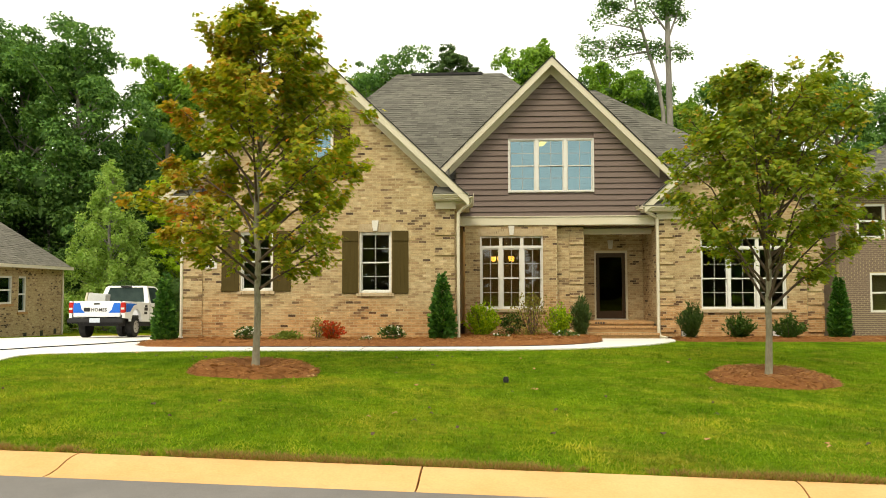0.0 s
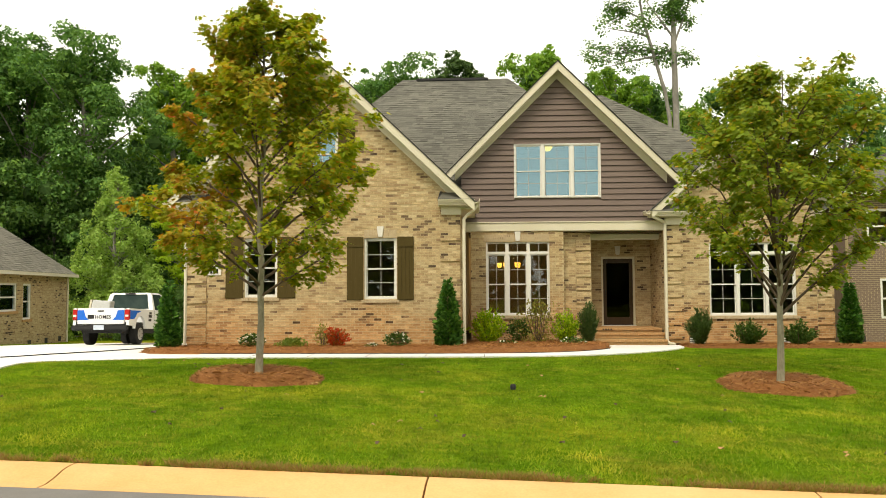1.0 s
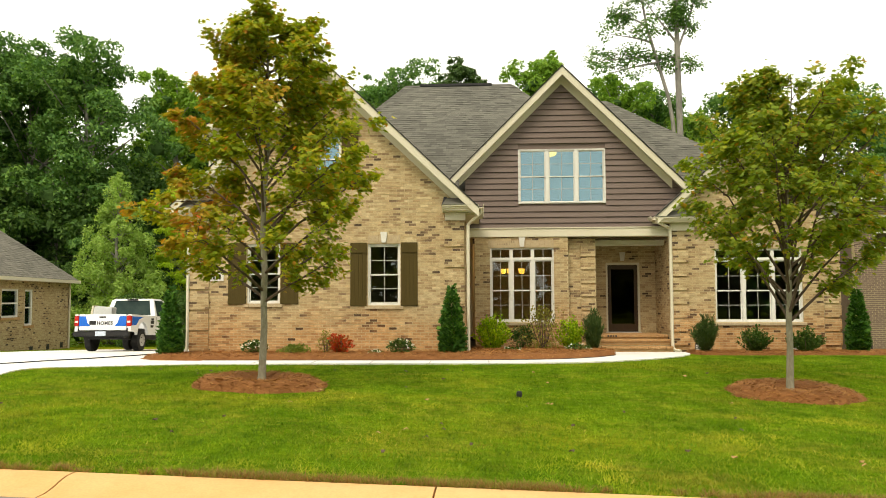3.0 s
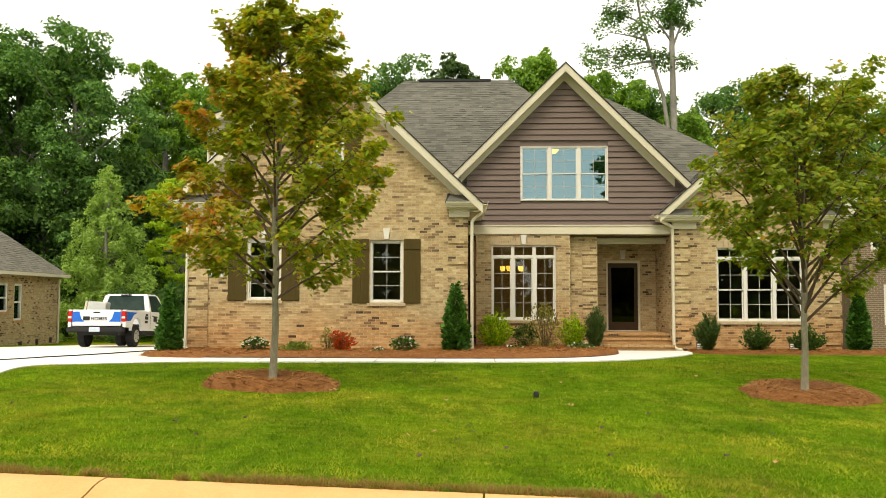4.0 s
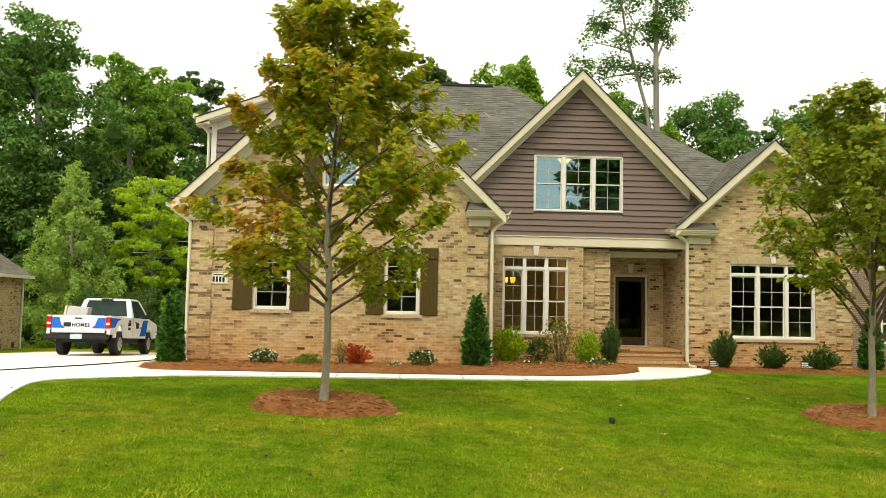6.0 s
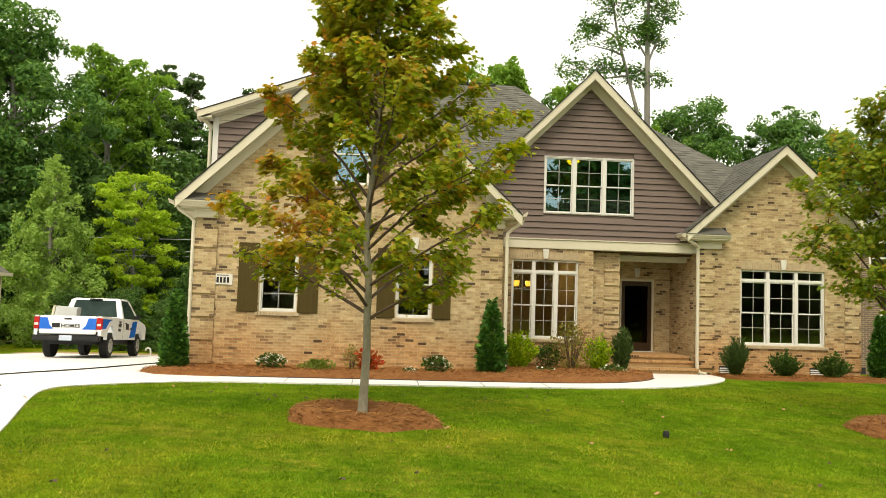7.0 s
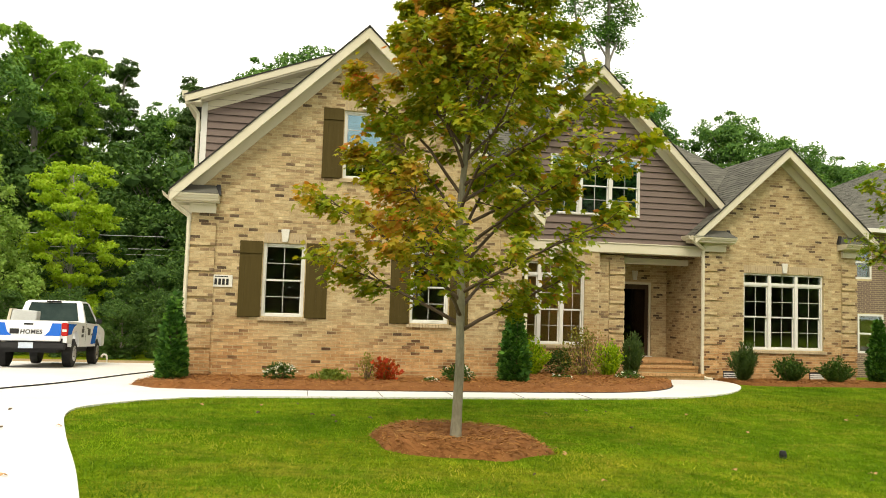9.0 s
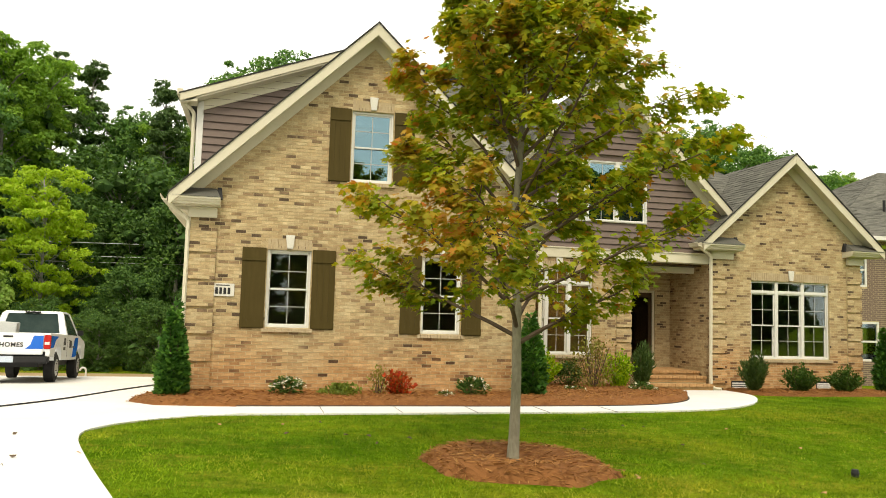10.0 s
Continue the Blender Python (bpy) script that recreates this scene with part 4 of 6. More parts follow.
                g.add(top + [at(*p[0], 0), at(*p[1], 0)], [(0, 1, 2, 3), (4, 5, 1, 0)])
        v = v1


def slope_part(poly, at, label, mat, seed, parent=None, thick=0.05):
    g = Geo()
    g.prism([at(u, v, 0) for u, v in poly], tuple(at(0, 0, -thick)[i] - at(0, 0, 0)[i] for i in range(3)))
    roof = g.part("roof", mat, parent or house, label)
    s = Geo()
    shingles(s, poly, at, random.Random(seed))
    me = bpy.data.meshes.new("shingles")
    me.from_pydata(s.v, [], s.f)
    me.materials.append(mat)
    ob = new("shingles", me)
    ob.parent = roof
    tagged(ob, kind="stuff")
    return roof


def gable_roof(apex, peak, slope, half_l, half_r, y0, y1, label, seed):
    """Two slopes either side of a ridge that runs back from the street. The ends may differ in y at the eave."""
    k = math.hypot(1, slope)
    for sgn, half in ((-1, half_l), (1, half_r)):
        def at(u, v, w, sgn=sgn):
            return (apex + sgn * (v / k) + sgn * w * slope / k, u, peak - slope * v / k + w / k)
        poly = [(y0, 0), (y1[0], 0), (y1[1], half * k), (y0, half * k)]
        # rows count from the eave upwards
        top = half * k

        def up(u, v, w, at=at, top=top):
            return at(u, top - v, w)
        slope_part([(y0, 0), (y1[1], 0), (y1[0], top), (y0, top)], up, label, M_SHINGLE, seed + sgn)


gable_roof(L_APEX, L_PEAK, L_SLOPE, 3.88, 4.0, 19.52, (28.5, 28.5), "grey shingle roof of the garage wing", 20)
gable_roof(P_APEX, P_PEAK, P_SLOPE, 3.36, 3.48, 22.22, (27.0, 22.9), "grey shingle roof of the front gable", 22)
gable_roof(8.53, 6.50, 0.90, 2.78, 2.78, 22.10, (25.4, 25.4), "grey shingle roof of the right wing", 24)


def hip_front(x0, x1, eave_y, eave_z, slope, ridge_y, ends, label, seed, lift=0.0):
    """Front and side slopes of a hipped roof: ridge from ends[0] to ends[1]."""
    k = math.hypot(1, slope)
    rise = (ridge_y - eave_y)
    slope_part([(x0, 0), (x1, 0), (ends[1], rise * k), (ends[0], rise * k)], lambda u, v, w: (u, eave_y + v / k - w * slope / k, eave_z + lift + slope * v / k + w / k), label, M_SHINGLE, seed)
    for sgn, xe, xr in ((1, x1, ends[1]), (-1, x0, ends[0])):
        run = abs(xe - xr)
        s2 = slope * rise / run
        k2 = math.hypot(1, s2)
        slope_part([(eave_y, 0), (2 * ridge_y - eave_y, 0), (ridge_y, run * k2)], lambda u, v, w, sgn=sgn, xe=xe, s2=s2, k2=k2: (xe - sgn * v / k2 + sgn * w * s2 / k2, u, eave_z + lift + s2 * v / k2 + w / k2), label, M_SHINGLE, seed + 1 + sgn)
    slope_part([(-x1, 0), (-x0, 0), (-ends[0], rise * k), (-ends[1], rise * k)], lambda u, v, w: (-u, 2 * ridge_y - eave_y - v / k + w * slope / k, eave_z + lift + slope * v / k + w / k), label, M_SHINGLE, seed + 5)
    Geo().box(ends[0] + 0.5, ends[1] - 0.7, ridge_y - 0.13, ridge_y + 0.13, eave_z + lift + slope * rise - 0.08, eave_z + lift + slope * rise + 0.022).part("ridge_vent", M_DARK, house, "dark ridge vent", 0.02)


hip_front(-5.92, 6.74, 22.85, 4.555, 0.957, 27.95, (-1.82, 1.98), "grey shingle hipped main roof", 26)
hip_front(-1.37, 10.62, 22.85, 4.526, 0.957, 27.06, (3.3, 5.22), "lower grey shingle hipped roof", 30, -0.03)


# ---- rakes, cornices and gutters ----
def rake(apex, peak, slope, half_l, half_r, y, wall_y, label):
    """Fascia boards along the gable's edge, a thin shingle edge over it and a soffit behind."""
    for sgn, half in ((-1, half_l), (1, half_r)):
        xe = apex + sgn * half
        ze = peak - slope * half
        drop = 0.235
        Geo().prism([(apex, y, peak - 0.012), (xe, y, ze - 0.012), (xe, y, ze - 0.012 - drop), (apex, y, peak - 0.012 - drop * 1.05)], (0, -0.035, 0)).part("rake_board", M_TRIM, house, label, 0.006)
        Geo().prism([(apex, y - 0.03, peak + 0.024), (xe, y - 0.03, ze + 0.024), (xe, y - 0.03, ze - 0.006), (apex, y - 0.03, peak - 0.006)], (0, -0.035, 0)).part("roof_edge", M_EDGE, house, "dark shingle edge")
        Geo().prism([(apex, y, peak - 0.10), (xe, y, ze - 0.10), (xe, y, ze - 0.13), (apex, y, peak - 0.13)], (0, wall_y - y, 0)).part("soffit", M_TRIM, house)
        # frieze board on the wall under the soffit
        zi, xi = ze, apex + sgn * (half - 0.36)
        Geo().prism([(apex, wall_y, peak - 0.13), (xi, wall_y, peak - slope * (half - 0.36) - 0.13), (xi, wall_y, peak - slope * (half - 0.36) - 0.40), (apex, wall_y, peak - 0.42)], (0, -0.042, 0)).part("frieze_board", M_TRIM, house, "", 0.005)


rake(L_APEX, L_PEAK, L_SLOPE, 3.86, 3.98, 19.52, LY, "cream rake board of the gable")
rake(P_APEX, P_PEAK, P_SLOPE, 3.34, 3.48, 22.22, SID_Y, "cream rake board of the gable")
rake(8.53, 6.50, 0.90, 2.76, 2.76, 22.10, RY, "cream rake board of the gable")


def cornice(xa, xb, y0, y1, z, tip, w0, w1):
    """Boxed eave return at a gable's foot: crown, bed mould and a frieze on the wall, with a small shingled top."""
    prof = [(0.0, 0.0), (0.0, -0.035), (0.03, -0.05), (0.045, -0.085), (0.075, -0.105), (0.085, -0.135), (0.20, -0.145), (0.20, -0.16), (y1 - y0, -0.16), (y1 - y0, 0.0)]
    ob = Geo().prism([(xa, y0 + a, z + b) for a, b in prof], (xb - xa, 0, 0)).part("cornice", M_TRIM, house, "cream boxed cornice return")
    Geo().box(w0, w1, y1 - 0.085, y1, z - 0.36, z - 0.162).part("frieze", M_TRIM, ob, "", 0.006)
    Geo().box(w0, w1, y1 - 0.13, y1, z - 0.20, z - 0.163).part("bed_mould", M_TRIM, ob, "", 0.01)
    xd = xb - 0.05 if tip < 0 else xa + 0.05
    Geo().hexa([(xd - 0.08, y1 - 0.14, z + 0.01), (xd + 0.08, y1 - 0.14, z + 0.01), (xd + 0.08, y1, z + 0.01), (xd - 0.08, y1, z + 0.01)], [(xd - 0.02, y1 - 0.05, z + 0.24), (xd + 0.05, y1 - 0.05, z + 0.24), (xd + 0.05, y1, z + 0.24), (xd - 0.02, y1, z + 0.24)]).part("flashing", M_DARK, ob, "dark folded flashing")
    i0, i1 = (0.1, 0.35) if tip > 0 else (0.35, 0.1)
    Geo().hexa([(xa, y0 - 0.02, z + 0.004), (xb, y0 - 0.02, z + 0.004), (xb, y1, z + 0.004), (xa, y1, z + 0.004)],
               [(xa + i0, y1 - 0.02, z + 0.22), (xb - i1, y1 - 0.02, z + 0.22), (xb - i1, y1, z + 0.22), (xa + i0, y1, z + 0.22)]).part("return_roof", M_SHINGLE, ob, "small shingled return top")


cornice(-7.04, -6.10, 19.50, LY - 0.008, 4.06, -1, LX0 - 0.04, -6.16)
cornice(-0.12, 0.80, 19.50, LY - 0.008, 4.06, 1, -0.06, LX1 + 0.04)
cornice(5.72, 6.98, 22.06, RY - 0.008, 3.97, -1, RX0 - 0.04, 6.86)
cornice(10.28, 11.27, 22.06, RY - 0.008, 3.97, 1, 10.40, RX1 + 0.04)


def gutter(xa, ya, xb, yb, z):
    d = Vector((xb - xa, yb - ya, 0)).normalized()
    n = Vector((d.y, -d.x, 0))
    loop = [(0, 0), (0.10, 0.02), (0.13, 0.11), (0.12, 0.12), (0.095, 0.03), (0.01, 0.03), (0.0, 0.12)]
    pts = [tuple(Vector((xa, ya, z)) + n * a + Vector((0, 0, b))) for a, b in loop]
    return Geo().prism(pts, (xb - xa, yb - ya, 0)).part("gutter", M_TRIM, house, "cream metal gutter")


gutter(-7.06, 31.0, -7.06, 19.5, 3.95)
gutter(0.80, 19.5, 0.80, 22.2, 3.95)
gutter(5.71, 22.5, 5.71, 22.06, 3.87)
Geo().box(-7.06, -6.63, LY, 31.0, 3.84, 3.90).part("soffit", M_TRIM, house)
Geo().box(0.40, 0.80, LY, 22.3, 3.84, 3.90).part("soffit", M_TRIM, house)


def downspout(points, r=0.042):
    Geo().tube(curve(points, 4), r, 6).part("downspout", M_TRIM, house, "cream downspout")


gL = ground_z(-6.7, 20)
downspout([(-7.0, 19.62, 4.0), (-6.98, 19.68, 3.86), (-6.72, 19.86, 3.66), (-6.69, 19.87, 3.4), (-6.69, 19.87, 2.0), (-6.69, 19.87, 0.5), (-6.72, 19.78, 0.36)])
downspout([(0.84, 19.66, 4.0), (0.82, 19.70, 3.84), (0.56, 19.86, 3.62), (0.52, 19.87, 3.4), (0.52, 19.87, 2.0), (0.52, 19.87, 0.5), (0.54, 19.76, 0.36)])
downspout([(5.78, 22.16, 3.95), (5.80, 22.18, 3.83), (6.14, 22.38, 3.68), (6.19, 22.42, 3.5), (6.19, 22.42, 2.0), (6.19, 22.42, 0.50), (6.22, 22.36, 0.27), (6.36, 22.2, 0.235)], 0.048)

# ---- side dormer with shed roof ----
DM_Y = 21.9
dm_poly = [(-6.66, 4.3), (-3.3, 7.5), (-3.6, 7.72), (-6.66, 6.50)]
g = Geo()
g.prism([(x, DM_Y, z) for x, z in dm_poly], (0, 0.15, 0))
dw = g.part("dormer_wall", M_SIDING, house, "dormer cheek with brown lap siding")
lap(dm_poly, [], DM_Y, 4.35, 7.7, dw, 0.17)
Geo().box(-6.80, -6.66, DM_Y - 0.03, DM_Y + 0.12, 4.3, 6.50).part("corner_board", M_WHITE, house, "white corner board", 0.006)
Geo().box(-6.80, -6.66, DM_Y + 0.12, 29.0, 4.2, 6.45).part("dormer_side", M_SIDING, house, "brown side wall of the dormer")
dz = lambda x: 6.54 + (x + 7.13) * 0.375
Geo().prism([(-7.13, DM_Y - 0.36, dz(-7.13)), (-3.3, DM_Y - 0.36, dz(-3.3)), (-3.3, DM_Y - 0.36, dz(-3.3) - 0.16), (-7.13, DM_Y - 0.36, dz(-7.13) - 0.16)], (0, -0.035, 0)).part("rake_board", M_TRIM, house, "cream dormer fascia", 0.005)
Geo().prism([(-7.16, DM_Y - 0.41, dz(-7.16) + 0.03), (-3.2, DM_Y - 0.41, dz(-3.2) + 0.03), (-3.2, DM_Y - 0.41, dz(-3.2)), (-7.16, DM_Y - 0.41, dz(-7.16))], (0, 7.6, 0)).part("dormer_roof", M_EDGE, house, "low shed roof of the dormer")
Geo().prism([(-7.13, DM_Y - 0.36, dz(-7.13) - 0.16), (-3.4, DM_Y - 0.36, dz(-3.4) - 0.16), (-3.4, DM_Y - 0.36, dz(-3.4) - 0.2), (-7.13, DM_Y - 0.36, dz(-7.13) - 0.2)], (0, 0.36, 0)).part("soffit", M_TRIM, house)
Geo().prism([(-6.66, DM_Y, dz(-6.66) - 0.2), (-3.6, DM_Y, dz(-3.6) - 0.2), (-3.6, DM_Y, dz(-3.6) - 0.42), (-6.66, DM_Y, dz(-6.66) - 0.42)], (0, -0.04, 0)).part("frieze_board", M_TRIM, house)
Geo().box(-7.20, -7.08, DM_Y - 0.40, 29.0, 6.52, 6.64).part("gutter", M_TRIM, house)
Geo().box(-7.13, -6.78, DM_Y - 0.36, DM_Y + 0.1, 6.40, 6.48).part("soffit", M_TRIM, house)
downspout([(-7.12, DM_Y - 0.25, 6.60), (-7.10, DM_Y - 0.2, 6.45), (-6.90, DM_Y - 0.06, 6.25), (-6.86, DM_Y - 0.05, 6.0), (-6.86, DM_Y - 0.05, 4.5), (-6.86, DM_Y - 0.08, 4.35)])

# ---- rooms behind the windows ----
r = Geo()
r.box(LX0 + 0.22, LX1 - 0.22, LY + 0.3, 32.9, 0.50, 0.60).box(LX1 - 0.22, CX1 - 0.3, DY + 0.3, 32.9, 0.50, 0.60).box(CX1 - 0.3, RX0, DOOR_Y + 0.23, 32.9, 0.50, 0.60).box(RX0 + 0.22, RX1 - 0.22, RY + 0.3, 32.9, 0.50, 0.60)
r.part("interior_floor", M_DOOR, house, "dark floor inside")
for q in ((LX0 + 0.23, LX1 - 0.23, 22.3, 22.4, 0.60, 3.7), (LX0 + 0.23, RX1 - 0.23, 29.5, 29.6, 0.60, 3.7), (3.4, 3.5, 23.3, 29.5, 0.60, 3.7), (0.5, 0.6, 22.9, 29.5, 0.60, 3.7),
          (6.4, 6.5, 24.8, 29.5, 0.60, 3.7), (-2.9, -2.8, 20.3, 22.3, 0.6, 3.7), (1.2, 5.6, 27.0, 27.1, 3.85, 6.2)):
    Geo().box(*q).part("interior_wall", M_ROOM, house, "beige inside wall")
r = Geo()
r.box(LX0 + 0.23, LX1 - 0.02, LY + 0.25, 29.5, 3.72, 3.80).box(0.5, 6.2, 24.8, 29.5, 3.72, 3.8).box(0.7, 6.2, 22.9, 24.8, 3.72, 3.8).box(6.47, RX1 - 0.23, 22.75, 29.5, 3.6, 3.68)
r.part("interior_ceiling", M_ROOM, house, "pale inside ceilings")


def chandelier():
    ch = thing("chandelier", "lit chandelier with amber glass shades in the dining room", "chandelier", (1.9, 25.8, -0.22))
    Geo().tube([(0, 0, 3.92), (0, 0, 2.75)], 0.012, 6).part("rod", M_DARK, ch)
    for i in range(5):
        a = 6.28318 * i / 5 + 0.5
        x, y = 0.33 * math.cos(a), 0.33 * math.sin(a)
        Geo().tube(curve([(0, 0, 2.78), (x * 0.5, y * 0.5, 2.68), (x, y, 2.74)], 4), 0.011, 6).part("arm", M_DARK, ch)
        Geo().tube([(x, y, 2.74), (x, y, 2.79), (x, y, 2.90)], [0.05, 0.075, 0.085], 10).part("shade", M_BULB, ch, "glowing amber glass shade")
    lamp = new("chandelier_light", bpy.data.lights.new("chandelier_light", "POINT"))
    lamp.data.energy, lamp.data.color, lamp.data.shadow_soft_size = 40, (1.0, 0.72, 0.38), 0.2
    lamp.location = (1.9, 25.8, 2.95)


chandelier()
up = thing("ceiling_lamp", "lit yellow ceiling lamp behind the gable window", "ceiling lamp", (2.975, 23.6, -0.04))
Geo().tube([(0, 0, 6.20), (0, 0, 6.13), (0, 0, 6.03)], [0.12, 0.19, 0.10], 14).part("bowl", M_YELLOWLAMP, up)
Geo().box(-0.6, 0.6, -0.6, 0.8, 6.21, 6.26).part("ceiling_plate", M_ROOM, up)

low = thing("ceiling_lamp", "lit yellow ceiling lamp in the upper room of the garage wing", "ceiling lamp", (-3.62, 21.0, 0))
Geo().tube([(0, 0, 5.86), (0, 0, 5.80), (0, 0, 5.70)], [0.10, 0.15, 0.08], 14).part("bowl", M_YELLOWLAMP, low)
Geo().box(-0.5, 0.5, -0.5, 0.5, 5.865, 5.92).part("ceiling_plate", M_ROOM, low)

# crawl-space vents at the foot of the right wing
for x in (7.05, 9.62):
    v = Geo().box(x - 0.22, x + 0.22, RY - 0.022, RY - 0.004, 0.24, 0.44).part("foundation_vent", M_DARK, house, "dark foundation vent with pale louvres")
    for k in range(3):
        Geo().box(x - 0.21, x + 0.21, RY - 0.05, RY - 0.022, 0.25 + k * 0.055, 0.285 + k * 0.055).part("louvre", M_WHITE, v)

# loose bricks near the drive, one by one
shared = {}
for p, q, v0, v1, e in loose_bricks:
    key = round(q - p, 3)
    if key not in shared:
        hx, hz = (q - p) / 2, (v1 - v0) / 2
        shared[key] = Geo().hexa([(-hx, 0, -hz), (hx, 0, -hz), (hx, 0.01, -hz), (-hx, 0.01, -hz)], [(-hx, 0, hz), (hx, 0, hz), (hx, 0.01, hz), (-hx, 0.01, hz)]).mesh("brick", M_BRICK1)
    ob = new("brick", shared[key])
    ob.location = ((p + q) / 2, LY - e, (v0 + v1) / 2)
    ob.parent = l_wall

# ---- trees and shrubs ----
MAPLE_LEAF = np.array([(0, 0), (0.44, 0.10), (0.25, 0.36), (0.50, 0.66), (0.17, 0.60), (0, 1), (-0.17, 0.60), (-0.50, 0.66), (-0.25, 0.36), (-0.44, 0.10)])
OVAL_LEAF = np.array([(0, 0), (0.30, 0.28), (0.30, 0.68), (0, 1), (-0.30, 0.68), (-0.30, 0.28)])
QUAD_LEAF = np.array([(0, 0), (0.34, 0.45), (0, 1), (-0.34, 0.45)])
NEEDLE = np.array([(0, 0), (0.10, 0.45), (0, 1), (-0.10, 0.45)])
SPRAY = np.array([(0, 0), (0.22, 0.35), (0.34, 0.75), (0.08, 0.70), (0, 1), (-0.10, 0.70), (-0.34, 0.72), (-0.20, 0.33)])


def leaf_mesh(name, spots, outward, size, shape, mat, rng, flat=0.6, droop=0.35, curl=0.22, face=0.0):
    """One loose leaf at every spot: lying more or less flat, its tip outward and down, or (face) turned outward like the skin of a clump."""
    n, k = len(spots), len(shape)
    if face:
        up = outward * face + rng.normal(0, 0.42, (n, 3)) + np.array([0, 0, 0.3])
        d = np.cross(up, rng.normal(0, 1, (n, 3)))
        d[:, 2] -= droop
    else:
        d = outward + rng.normal(0, 0.6, (n, 3))
        d[:, 2] = d[:, 2] * 0.5 - droop
        up = np.stack([rng.normal(0, 1 - flat, n), rng.normal(0, 1 - flat, n), np.full(n, 1.0)], 1) + 0.35 * outward
    d /= np.linalg.norm(d, axis=1)[:, None] + 1e-6
    s = np.cross(d, up)
    s /= np.linalg.norm(s, axis=1)[:, None] + 1e-6
    nrm = np.cross(s, d)
    z = (size * rng.uniform(0.65, 1.25, n))[:, None, None]
    u, v = shape[:, 0][None, :, None], shape[:, 1][None, :, None]
    bend = -curl * (np.abs(u) ** 1.0) * 1.2 - curl * v * v * 0.6
    pts = spots[:, None, :] + z * (u * s[:, None, :] + v * d[:, None, :] + bend * nrm[:, None, :])
    return fast_mesh(name, pts, k, mat)


def maple(name, place, height, radius, middle, base, seed, n_leaves, mat, label, leaf=0.115, rise=(0.34, 0.35), reach=0.95, nb=40):
    """A young street tree: straight grey trunk, a leader and rising branches, leaves in layered tufts.
    radius(z) is the crown's half width, middle(z) how far its middle stands aside."""
    rng = np.random.default_rng(seed)
    tree = thing(name, label, "tree", place)
    tk = Geo()
    lead = [(0, 0, -0.1), (0.0, 0, 0.02), (0.01, 0, 0.3), (0.03, 0.01, base * 0.7), (0.02, 0.0, base)]
    wob = np.cumsum(rng.normal(0, 0.022, (9, 2)), 0)
    for i in range(9):
        z = base + (height * 0.95 - base) * (i + 1) / 9
        lead.append((0.02 + wob[i, 0] + middle(z) * 0.6 * (i + 1) / 9, wob[i, 1], z))
    tk.tube(lead, [0.104, 0.074, 0.060, 0.053, 0.050] + [0.044 * (1 - i / 9.5) + 0.006 for i in range(9)], 10)
    tk.part("trunk", M_BARK, tree, "smooth grey trunk", 0, True)
    lead_z = np.array([p[2] for p in lead])
    lead_x, lead_y = np.array([p[0] for p in lead]), np.array([p[1] for p in lead])
    spots, outs, wts = [], [], []
    twigs = Geo()
    for i in range(nb):
        f = i / (nb - 1)
        z0 = base * 0.98 + (height * reach - base) * f ** 1.05
        a = i * 2.39996 + rng.normal(0, 0.25)
        z_end = min(height * 0.98, z0 + (rise[0] + rise[1] * rng.random()) * radius(z0 + 0.5))
        r = radius(z_end) * rng.uniform(0.66, 1.0)
        x0, y0 = np.interp(z0, lead_z, lead_x), np.interp(z0, lead_z, lead_y)
        x1 = middle(z_end) + math.cos(a) * r
        y1 = math.sin(a) * r
        pts = []
        for k in range(7):
            u = k / 6
            pts.append((x0 + (x1 - x0) * u + rng.normal(0, 0.03) * u, y0 + (y1 - y0) * u + rng.normal(0, 0.03) * u, z0 + (z_end - z0) * (1.25 * u - 0.25 * u * u) + rng.normal(0, 0.02) * u))
        Geo().tube(pts, [0.024 * (1 - 0.85 * k / 6) * (1 - 0.4 * f) + 0.003 for k in range(7)], 5).part("branch", M_TWIG, tree)
        P = np.array(pts)
        for j in range(9):
            u = 0.26 + 0.74 * (j + rng.random()) / 9
            q = np.array([np.interp(u * 6, range(7), P[:, c]) for c in range(3)])
            b = a + rng.choice((-1, 1)) * rng.uniform(0.3, 1.25)
            ln = r * rng.uniform(0.14, 0.32) * (1.15 - 0.4 * u) + 0.10
            tip = q + ln * np.array([math.cos(b), math.sin(b), rng.uniform(-0.2, 0.9)])
            tip[2] = min(tip[2], height)
            twigs.tube([tuple(q), tuple((q + tip) / 2 + rng.normal(0, 0.02, 3)), tuple(tip)], [0.007, 0.005, 0.0025], 4)
            full = rng.choice((0.25, 0.8, 1.2, 2.0))
            for _ in range(4):
                w = rng.uniform(0.4, 1.1)
                spots.append(q + (tip - q) * w)
                outs.append((math.cos(b) * 0.8, math.sin(b) * 0.8, 0.1))
                wts.append(full)
            spots.append(q)
            outs.append((math.cos(a), math.sin(a), 0.1))
            wts.append(0.3)
    tagged(twigs.part("twig_spray", M_TWIG, tree), kind="stuff")
    spots, outs, wts = np.array(spots), np.array(outs), np.array(wts)
    pick = rng.choice(len(spots), n_leaves, p=wts / wts.sum())
    at = spots[pick] + rng.normal(0, 1, (n_leaves, 3)) * np.array([0.070, 0.070, 0.060])
    me = leaf_mesh("leaves", at, outs[pick], np.full(n_leaves, leaf), MAPLE_LEAF, mat, rng, 0.5, 0.45)
    lv = new("leaves", me)
    lv.parent = tree
    tagged(lv, "lobed leaves, some turning", kind="stuff")
    return tree


def profile(*knots):
    zs, rs = [k[0] for k in knots], [k[1] for k in knots]
    return lambda z: float(np.interp(z, zs, rs))


